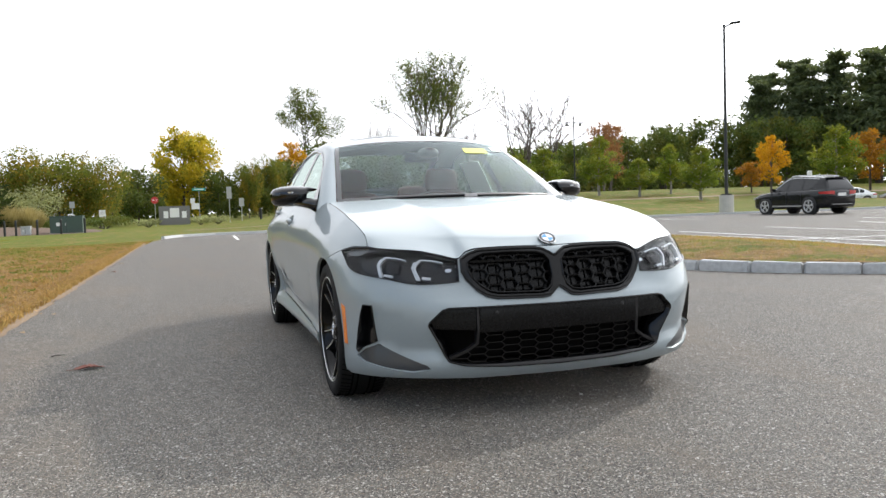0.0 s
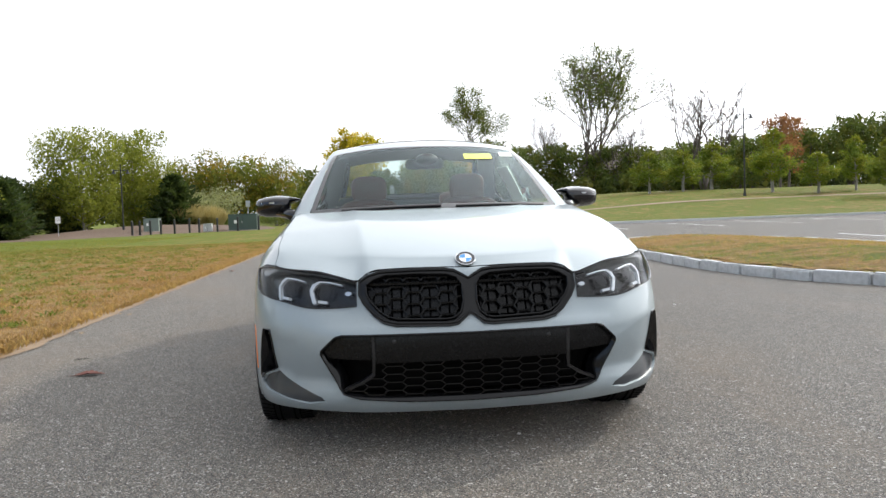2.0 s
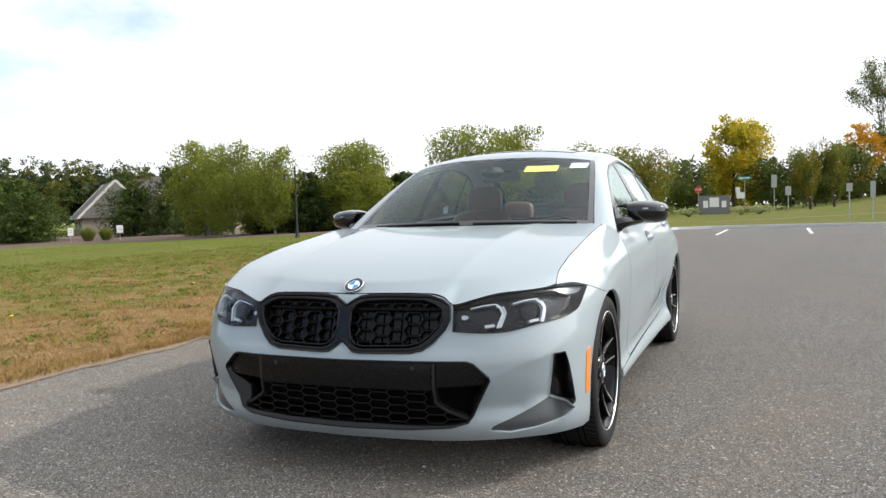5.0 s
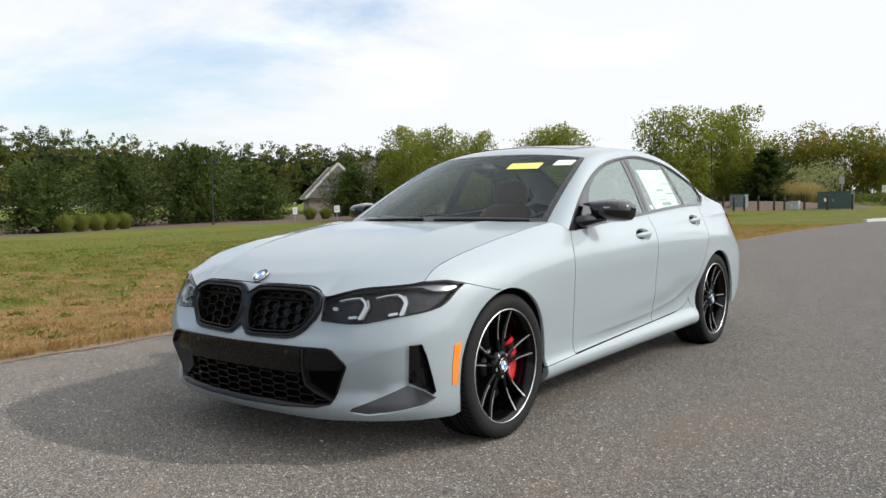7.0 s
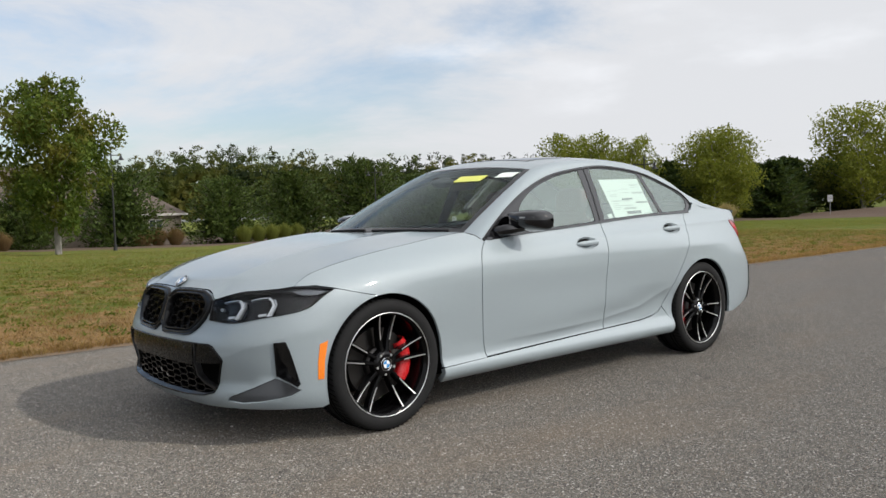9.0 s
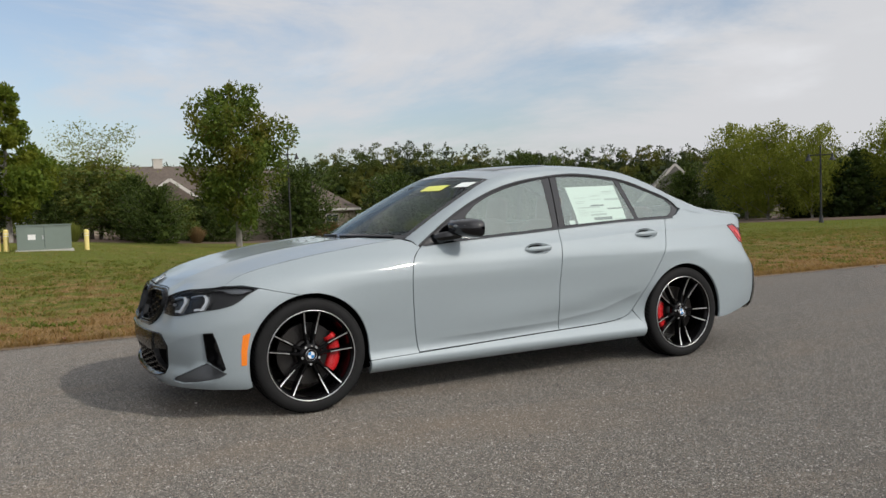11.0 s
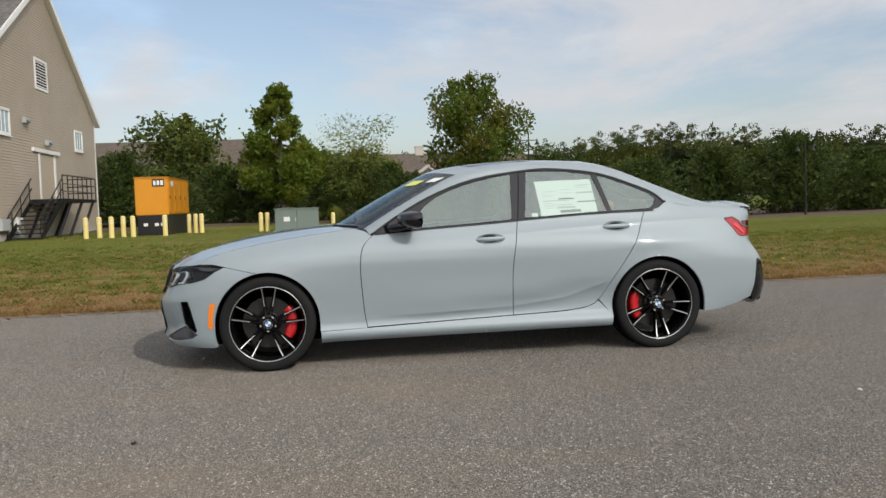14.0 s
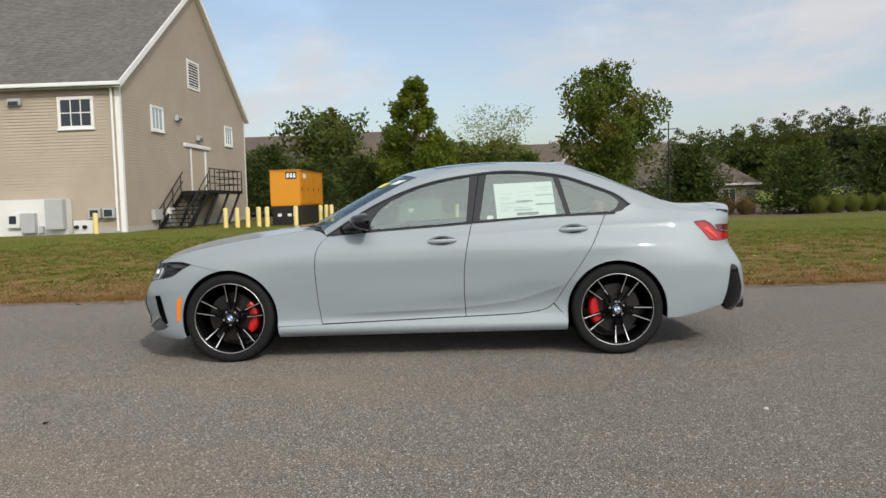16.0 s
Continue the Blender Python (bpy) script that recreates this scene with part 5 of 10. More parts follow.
def panel(name, surf, outline, material, parent, holes=(), step=0.035, flange=0.012, sides=(1,), label="", flip=False, hole_flange=None):
    """A skin cut to an outline on a surface, with its edges turned in. sides: 1 as given, -1 mirrored."""
    loops = [resample(outline, step * 0.8)] + [resample(h, step * 0.6) for h in holes]
    pts, edges = [], []
    for L in loops:
        k = len(pts)
        pts += [tuple(q) for q in L]
        edges += [(k + i, k + (i + 1) % len(L)) for i in range(len(L))]
    lo, hi = loops[0].min(0), loops[0].max(0)
    gu, gv_ = np.meshgrid(np.arange(lo[0] + step / 2, hi[0], step), np.arange(lo[1] + step / 2, hi[1], step))
    gu = gu + (np.arange(gu.shape[0]) % 2)[:, None] * step * 0.5
    gu, gv_ = gu.ravel(), gv_.ravel()
    ok = inside(loops[0], gu, gv_) < -step * 0.35
    for h in loops[1:]:
        ok &= inside(h, gu, gv_) > step * 0.35
    pts += list(zip(gu[ok], gv_[ok]))
    if surf is belt:
        for line in (FACET, SHOULDER, LOWER):
            for off in (-0.006, 0.0, 0.006):
                cu_ = np.arange(line[0, 0], line[0, -1], 0.02)
                cv_ = np.interp(cu_, *line) + off
                fit = inside(loops[0], cu_, cv_) < -0.006
                for h in loops[1:]:
                    fit &= inside(h, cu_, cv_) > 0.006
                pts += list(zip(cu_[fit], cv_[fit]))
    v, _, f, *_ = geo2d.delaunay_2d_cdt([Vector(p) for p in pts], edges, [], 0, 1e-6)
    uv = np.array([(p.x, p.y) for p in v])
    tri = np.array([tuple(q) for q in f if len(q) == 3])
    c = uv[tri].mean(1)
    keep = inside(loops[0], c[:, 0], c[:, 1]) < 0
    for h in loops[1:]:
        keep &= inside(h, c[:, 0], c[:, 1]) > 0
    tri = tri[keep]
    co = surf(uv[:, 0], uv[:, 1])
    nrm = surf_normal(surf, uv)
    if flip:
        nrm = -nrm
    area = np.cross(co[tri[:, 1]] - co[tri[:, 0]], co[tri[:, 2]] - co[tri[:, 0]])
    turn = (area * nrm[tri[:, 0]]).sum(1) < 0
    tri[turn] = tri[turn][:, ::-1]
    faces = [tuple(q) for q in tri]
    n0 = len(co)
    extra, fl = [], []
    for k, L in enumerate(loops):
        depth = flange if k == 0 or hole_flange is None else hole_flange
        if not depth:
            continue
        lc = surf(L[:, 0], L[:, 1])
        ln = surf_normal(surf, L)
        ln = -ln if flip else ln
        base = n0 + sum(len(e) for e in extra)
        extra.append(lc)
        extra.append(lc - ln * depth)
        m = len(L)
        for i in range(m):
            j = (i + 1) % m
            fl.append((base + i, base + j, base + m + j, base + m + i))
    if extra:
        co = np.vstack([co] + extra)
    obs = []
    for sd in sides:
        cc = co * (sd, 1, 1)
        ff = faces + fl if sd > 0 else [q[::-1] for q in faces + fl]
        ob = thing(name, cc, ff, material, parent, label, smooth=True)
        nn = np.zeros((len(co), 3))
        nn[:n0] = nrm * (sd, 1, 1)
        ob.data.normals_split_custom_set_from_vertices([tuple(q) for q in nn])
        obs.append(ob)
    return obs


def grid_skin(name, P, material, parent, label="", sides=(1,), flip=False, smooth=True):
    """A skin from a grid of places, rows x columns x 3."""
    P = np.asarray(P)
    r, c = P.shape[:2]
    f = [(i * c + j, i * c + j + 1, (i + 1) * c + j + 1, (i + 1) * c + j) for i in range(r - 1) for j in range(c - 1)]
    out = []
    for sd in sides:
        ff = f if (sd > 0) != flip else [q[::-1] for q in f]
        out.append(thing(name, P.reshape(-1, 3) * (sd, 1, 1), ff, material, parent, label, smooth))
    return out


def lathe(profile, sides=64, axis_x=True):
    """Vertices and faces of a profile (x, r) turned about the x axis."""
    v, f = [], []
    n = len(profile)
    for k in range(sides):
        a = 2 * math.pi * k / sides
        for x, r in profile:
            v.append((x, r * math.cos(a), r * math.sin(a)))
    for k in range(sides):
        for i in range(n - 1):
            a, b = k * n + i, ((k + 1) % sides) * n + i
            f.append((a, b, b + 1, a + 1))
    return v, f


def bar3(points, w, t, normal):
    """A flat bar along points, w wide across and t thick along the normal."""
    pts = [np.array(p, float) for p in points]
    nv = np.array(normal, float)
    v, f = [], []
    for i, p in enumerate(pts):
        d = pts[min(i + 1, len(pts) - 1)] - pts[max(i - 1, 0)]
        d /= np.linalg.norm(d) + 1e-9
        a = np.cross(nv, d)
        a /= np.linalg.norm(a) + 1e-9
        for sw, st in ((-1, 0), (1, 0), (1, 1), (-1, 1)):
            v.append(p + a * sw * w / 2 - nv * st * t)
    for i in range(len(pts) - 1):
        for k in range(4):
            a, b = i * 4 + k, i * 4 + (k + 1) % 4
            f.append((a, b, b + 4, a + 4))
    f += [(3, 2, 1, 0), tuple(len(pts) * 4 - 4 + k for k in range(4))]
    return v, f


car = empty("sedan")
tagged(car, "light grey metallic sports sedan parked on asphalt, black trim", "car")
WB = 1.4255
HUB = 0.332
BOTH = (1, -1)


def sy(pts):
    """Outline places (y, z) on the car's flank as places on the belt."""
    return [(s_side(y), z) for y, z in pts]


def sx(pts):
    return [(s_front(x), z) for x, z in pts]


def arch(cy, a0, a1, n=34, grow=0.0):
    """The wheel opening's edge, angles in degrees from the rear round over the top."""
    out = []
    for a in np.linspace(radians(a0), radians(a1), n):
        r = 0.358 + grow + 0.045 * max(0, -math.sin(a)) ** 1.2
        out.append((cy + r * math.cos(a), HUB + r * math.sin(a)))
    return out


BELT_LINE = cubic([-0.75, -0.69, -0.4, 0.07, 0.62, 1.06, 1.42], [0.914, 0.918, 0.940, 0.966, 1.0, 1.02, 1.026])


def belt_line(y0, y1, n=16):
    return [(y, float(BELT_LINE(y))) for y in np.linspace(y0, y1, n)]


# the flank's seams
HOOD_SEAM = [(-1.905, 0.756), (-1.80, 0.811), (-1.6, 0.857), (-1.4, 0.892), (-1.15, 0.926), (-0.9, 0.958), (-0.80, 0.966)]
seam_f = cubic(np.arange(7.0), HOOD_SEAM)
SEAM_LINE = [tuple(seam_f(k)) for k in np.linspace(0, 6, 43)]
DOOR_CUT = smooth_loop([(-0.668, 0.921), (-0.745, 0.851), (-0.776, 0.715), (-0.768, 0.52), (-0.757, 0.388), (-0.739, 0.276)])
B_CUT = smooth_loop([(0.382, 0.988), (0.345, 0.82), (0.320, 0.634), (0.317, 0.45), (0.323, 0.305)])
REAR_CUT = smooth_loop([(0.62, 0.313), (0.74, 0.319), (0.86, 0.334), (0.94, 0.362), (1.0, 0.425), (1.063, 0.524), (1.202, 0.727), (1.29, 0.88), (1.362, 1.021)])
G = 0.0028
shift = lambda pts, dy, dz=0.0: [(y + dy, z + dz) for y, z in pts]

fender = SEAM_LINE + [(-0.73, 0.945), (-0.70, 0.921)] + shift(DOOR_CUT, -G)[1:] + [(-0.742, 0.270), (-1.060, 0.264)]
fender += arch(-WB, -10, 98)[0:] + [(-1.52, 0.694), (-1.60, 0.712), (-1.72, 0.742), (-1.80, 0.757)]
panel("front_fender", belt, sy(fender), PAINT, car, sides=BOTH)
door = shift(DOOR_CUT, G)[::-1] + belt_line(-0.655, 0.380) + shift(B_CUT, -G)
HANDLES = ((0.162, 0.861), (1.121, 0.920))
cup = lambda yc, zc, k=1.0: [(s_side(yc) + 0.104 * k * math.cos(a), zc + 0.037 * k * math.sin(a) + 0.003 * math.cos(a)) for a in np.linspace(0, 2 * math.pi, 36, endpoint=False)]
panel("front_door", belt, sy(door), PAINT, car, sides=BOTH, holes=[cup(*HANDLES[0])], hole_flange=0.002)
rdoor = shift(B_CUT, G)[::-1] + belt_line(0.386, 1.355) + shift(REAR_CUT, -G)[::-1]
panel("rear_door", belt, sy(rdoor), PAINT, car, sides=BOTH, holes=[cup(*HANDLES[1])], hole_flange=0.002)
DLO_TAIL = [(1.42, 1.028), (1.49, 1.046), (1.535, 1.076)]
QTOP = [(1.565, 1.091), (1.62, 1.076), (1.8, 1.046), (2.0, 1.024), (2.15, 1.008), (2.26, 0.998)]
BUMPER_SEAM = smooth_loop([(1.652, 0.611), (1.74, 0.638), (1.82, 0.660), (1.921, 0.688), (2.03, 0.730), (2.095, 0.772), (2.150, 0.813)])
TAIL_FRONT = smooth_loop([(2.168, 0.815), (2.125, 0.862), (2.060, 0.925), (2.034, 0.944), (2.05, 0.953), (2.12, 0.955)])
quarter = [q for q in shift(REAR_CUT, G) if q[1] > 0.392] + DLO_TAIL + QTOP + [(2.195, 0.972), (2.18, 0.953)] + TAIL_FRONT[::-1] + BUMPER_SEAM[::-1] + arch(WB, 50, 190)[1:] + [(0.970, 0.386)]
panel("rear_quarter", belt, sy(quarter), PAINT, car, sides=BOTH)
sill = [(-1.062, 0.178), (1.060, 0.188), (1.068, 0.268), (0.966, 0.378), (0.935, 0.352), (0.86, 0.327)] + [(0.74, 0.312), (0.62, 0.306), (0.32, 0.298), (-0.739, 0.268), (-1.064, 0.260)]
panel("side_sill", belt, sy(sill), PAINT, car, sides=BOTH, flange=0.03, step=0.022)

# ---- front bumper with its openings
KIDNEY = [(0.024, 0.672), (0.046, 0.700), (0.085, 0.713), (0.20, 0.718), (0.335, 0.716), (0.382, 0.702), (0.418, 0.680), (0.416, 0.644), (0.398, 0.612), (0.358, 0.572), (0.322, 0.549), (0.28, 0.540), (0.095, 0.535), (0.060, 0.541), (0.034, 0.564), (0.022, 0.606)]
kid_out = [(0.0, 0.697), (0.022, 0.710), (0.055, 0.726), (0.10, 0.731), (0.20, 0.733), (0.355, 0.730), (0.41, 0.716), (0.447, 0.694), (0.446, 0.642), (0.425, 0.606), (0.380, 0.560), (0.340, 0.535), (0.29, 0.524), (0.085, 0.519), (0.05, 0.523), (0.026, 0.541), (0.0, 0.560)]
KID_FULL = kid_out + [(-x, z) for x, z in kid_out[1:-1]][::-1]
LAMP_TOP = smooth_loop([(s_front(0.455), 0.690), (s_front(0.54), 0.712), (s_front(0.64), 0.730), (s_side(-1.92), 0.749), (s_side(-1.82), 0.747), (s_side(-1.715), 0.733)])
LAMP_LOW = smooth_loop([(s_side(-1.715), 0.733), (s_side(-1.79), 0.694), (s_side(-1.86), 0.652), (s_front(0.76), 0.618), (s_front(0.66), 0.596), (s_front(0.55), 0.592), (s_front(0.452), 0.597)])
LAMP = LAMP_TOP + LAMP_LOW[1:]
INTAKE_HALF = [(0.0, 0.494), (0.38, 0.496), (0.505, 0.496), (0.532, 0.488), (0.586, 0.436), (0.590, 0.420), (0.530, 0.285), (0.510, 0.258), (0.44, 0.240), (0.25, 0.226), (0.0, 0.221)]
INTAKE = INTAKE_HALF + [(-x, z) for x, z in INTAKE_HALF[1:-1]][::-1]
VENT = [(s_front(0.793), 0.506), (s_side(-1.962), 0.508), (s_side(-1.945), 0.46), (s_side(-1.905), 0.305), (s_side(-1.92), 0.292), (s_side(-1.955), 0.318), (s_front(0.795), 0.345)]
CANARD = [(s_front(0.585), 0.228), (s_front(0.60), 0.246), (s_front(0.70), 0.288), (s_front(0.792), 0.336), (s_side(-1.957), 0.312), (s_side(-1.918), 0.285), (s_side(-1.90), 0.278), (s_side(-1.945), 0.252), (s_front(0.745), 0.228), (s_front(0.66), 0.215)]
mir = lambda pts: [(-s, z) for s, z in pts][::-1]
half = [(0.0, 0.176), (s_front(0.40), 0.180), (s_front(0.60), 0.186), (s_front(0.75), 0.188), (s_side(-1.90), 0.184), (s_side(-1.800), 0.180)]
half += sy(arch(-WB, 202, 99)) + sy([(-1.525, 0.6912), (-1.60, 0.7092), (-1.70, 0.7330)])
half_top = LAMP_TOP[::-1][1:] + sx([(0.449, 0.696), (0.41, 0.722), (0.355, 0.7345), (0.20, 0.737), (0.06, 0.735)]) + [(0.0, 0.733)]
bumper_out = half + half_top + mir(half[1:] + half_top[:-1])
panel("front_bumper", belt, bumper_out, PAINT, car, holes=[sx(KID_FULL), sx(INTAKE), LAMP, mir(LAMP), VENT, mir(VENT), CANARD, mir(CANARD)], step=0.028, flange=0.014, hole_flange=0.02)


def rim_loop(loop, depth, lip, material, name, parent, sides=(1,), label="", proud=0.0):
    """A frame that lines an opening: a lip on the face and a wall going in."""
    L = resample(loop, 0.018)
    c = L.mean(0)
    co, nr = belt(L[:, 0], L[:, 1]), surf_normal(belt, L)
    m = len(L)
    tang = np.roll(L, -1, 0) - np.roll(L, 1, 0)
    inn = np.stack([-tang[:, 1], tang[:, 0]], 1)
    inn /= np.linalg.norm(inn, axis=1)[:, None] + 1e-9
    if ((c - L) * inn).sum() < 0:
        inn = -inn
    L2 = L + inn * lip
    c2, n2 = belt(L2[:, 0], L2[:, 1]), surf_normal(belt, L2)
    rings = [co - nr * 0.018, co + nr * (0.001 + 0.6 * proud), co * 0.5 + c2 * 0.5 + nr * (0.007 + proud), c2 + n2 * (0.003 + 0.6 * proud), c2 - n2 * depth]
    v = np.vstack(rings)
    f = [(k * m + i, k * m + (i + 1) % m, (k + 1) * m + (i + 1) % m, (k + 1) * m + i) for k in range(len(rings) - 1) for i in range(m)]
    obs = []
    for sd in sides:
        obs.append(thing(name, v * (sd, 1, 1), f if sd > 0 else [q[::-1] for q in f], material, parent, label, smooth=True))
    return obs


def hex_mesh(name, region, cw, ch, offs, parent, bar=0.008, sides=(1,), flat=0.5, material=None, label=""):
    """A honeycomb of bars behind an opening, cut to its outline in front-view places (x, z)."""
    bits = []
    poly = [(x, z) for x, z in region]
    lo, hi = np.min(poly, 0), np.max(poly, 0)
    seen = set()
    w, e = cw / 2 * 1.24, cw / 2 * 0.76
    cols, rows = int((hi[0] - lo[0]) / cw / 2) + 3, int((hi[1] - lo[1]) / ch) + 3
    mx = (lo[0] + hi[0]) / 2
    for c in range(-cols, cols + 1):
        for r in range(-1, rows + 1):
            cx, cz = mx + c * cw, lo[1] + (r + 0.5 * (c % 2)) * ch
            hx = [(cx - w, cz), (cx - e, cz + ch / 2), (cx + e, cz + ch / 2), (cx + w, cz)]
            for a, b in zip(hx[:-1], hx[1:]):
                a, b = np.array(a), np.array(b)
                key = tuple(np.round((a + b) / 2, 3))
                if key in seen:
                    continue
                seen.add(key)
                q = np.linspace(0, 1, 5)[:, None]
                pts = a + (b - a) * q
                ins = inside(poly, pts[:, 0], pts[:, 1]) < 0.002
                if ins.sum() < 3:
                    continue
                pts = pts[ins]
                ss = np.array([s_front(x) for x, z in pts])
                co = belt(ss, pts[:, 1])
                co[:, 1] += offs
                bits.append(bar3(co, bar, 0.02, (0, -1, 0)))
    v, f = join(bits)
    out = []
    for sd in sides:
        out.append(thing(name, np.array(v) * (sd, 1, 1), f if sd > 0 else [q[::-1] for q in f], material or GLOSS_BLACK, parent, label))
    return out


def back_plate(name, loop, depth, material, parent, sides=(1,), label=""):
    return panel(name, lambda u, v: belt(u, v, depth), loop, material, parent, flange=0, sides=sides, step=0.05, label=label)


# upper grille
grille = empty("kidney_grille")
grille.parent = car
grille["label"] = "gloss-black twin grille with honeycomb mesh"
rim_loop(sx(KID_FULL), 0.05, 0.012, FRAME_BLACK, "grille_surround", grille, proud=0.010)
rim_loop(sx(KIDNEY), 0.045, 0.008, FRAME_BLACK, "grille_frame", grille, BOTH, proud=0.010)
ring_in, ring_out = sx(KIDNEY), sx(KID_FULL)
panel("grille_face", lambda u, v: belt(u, v, -0.010), ring_out, FRAME_BLACK, grille, holes=[ring_in, mir(ring_in)], step=0.02, flange=0.01)
back_plate("grille_back", sx([(0.014, 0.712), (0.40, 0.715), (0.44, 0.66), (0.36, 0.550), (0.05, 0.527), (0.014, 0.565)]), 0.075, MATT_BLACK, grille, BOTH)
LOW_CELLS = [(x, min(z, 0.676)) for x, z in KIDNEY]
hex_mesh("grille_mesh", LOW_CELLS, 0.066, 0.044, 0.012, grille, 0.0056, BOTH, 0.5, GRILLE_BLACK)
bar_x = np.linspace(0.026, 0.416, 14)
bar_co = belt(np.array([s_front(x) for x in bar_x]), np.full(14, 0.679)) + (0, 0.012, 0)
v, f = bar3(bar_co, 0.008, 0.02, (0, -1, 0))
for sd in BOTH:
    thing("grille_rail", np.array(v) * (sd, 1, 1), f if sd > 0 else [q[::-1] for q in f], GRILLE_BLACK, grille)
bits = []
for xc in (0.085, 0.155, 0.225, 0.295, 0.365):
    for pts_ in (((-0.026, 0.700), (0.026, 0.700)), ((-0.026, 0.700), (-0.034, 0.690)), ((0.026, 0.700), (0.034, 0.690))):
        bits.append(bar3([belt(s_front(xc + dx), z) + (0, 0.012, 0) for dx, z in pts_], 0.0056, 0.02, (0, -1, 0)))
v, f = join(bits)
for sd in BOTH:
    thing("grille_bracket", np.array(v) * (sd, 1, 1), f if sd > 0 else [q[::-1] for q in f], GRILLE_BLACK, grille)
slats = []
for x in np.linspace(0.06, 0.40, 10):
    zz = np.linspace(0.550, 0.705, 4)
    co = belt(np.full(4, s_front(x)), zz)
    co[:, 1] += 0.034
    slats.append(bar3(co, 0.030, 0.012, (0.12, -0.99, 0)))
v, f = join(slats)
for sd in BOTH:
    thing("grille_shutter", np.array(v) * (sd, 1, 1), f if sd > 0 else [q[::-1] for q in f], GRILLE_BLACK, grille)

# lower intake
intake = empty("lower_intake")
intake.parent = car
intake["label"] = "black lower air intake with honeycomb mesh and plate panel"
rim_loop(sx(INTAKE), 0.07, 0.009, FRAME_BLACK, "intake_frame", intake)
back_plate("intake_back", sx([(x * 0.99, z) for x, z in INTAKE]), 0.13, MATT_BLACK, intake)
PLATE = [(-0.374, 0.489), (0.374, 0.489), (0.372, 0.384), (-0.372, 0.384)]
panel("plate_panel", lambda u, v: belt(u, v, 0.004), sx(PLATE), GRILLE_BLACK, intake, flange=0.05, step=0.05)
panel("intake_cheek", lambda u, v: belt(u, v, 0.012), sx([(0.392, 0.490), (0.503, 0.490), (0.530, 0.482), (0.577, 0.436), (0.568, 0.405), (0.392, 0.395)]), GRILLE_BLACK, intake, flange=0.06, sides=BOTH, step=0.03)
v, f = bar3([belt(s_front(0.383), 0.492) + (0, 0.004, 0), belt(s_front(0.380), 0.40) + (0, 0.008, 0), belt(s_front(0.385), 0.335) + (0, 0.012, 0), belt(s_front(0.43), 0.305) + (0, 0.012, 0), belt(s_front(0.515), 0.268) + (0, 0.012, 0)], 0.012, 0.03, (0, -1, 0))
for sd in BOTH:
    thing("intake_strut", np.array(v) * (sd, 1, 1), f if sd > 0 else [q[::-1] for q in f], SATIN_BLACK, intake)
MESH = [(-0.375, 0.384), (0.375, 0.384), (0.378, 0.330), (0.42, 0.305), (0.508, 0.264), (0.43, 0.242), (0.25, 0.228), (0, 0.223), (-0.25, 0.228), (-0.43, 0.242), (-0.508, 0.264), (-0.42, 0.305), (-0.378, 0.330)]
hex_mesh("intake_mesh", MESH, 0.076, 0.032, 0.022, intake, 0.0046, (1,), 0.5, FRAME_BLACK)
# front air-curtain slots and grey winglets
rim_loop(VENT, 0.06, 0.004, GLOSS_BLACK, "air_slot_frame", car, BOTH)
back_plate("air_slot", VENT, 0.05, GLOSS_BLACK, car, BOTH)
panel("bumper_winglet", lambda u, v: belt(u, v, 0.010 - 0.0), CANARD, DARK_GREY, car, sides=BOTH, flange=0.02, step=0.03)
for x, z in ((0.30, 0.465), (-0.30, 0.465)):
    p = belt(s_front(x), z)
    bm = bmesh.new()
    bmesh.ops.create_uvsphere(bm, u_segments=12, v_segments=8, radius=0.009, matrix=Matrix.Translation(p + np.array((0, 0.004, 0))) @ Matrix.Diagonal((1, 0.4, 1, 1)))
    part("parking_sensor", bm, SATIN_BLACK, car, smooth=True)

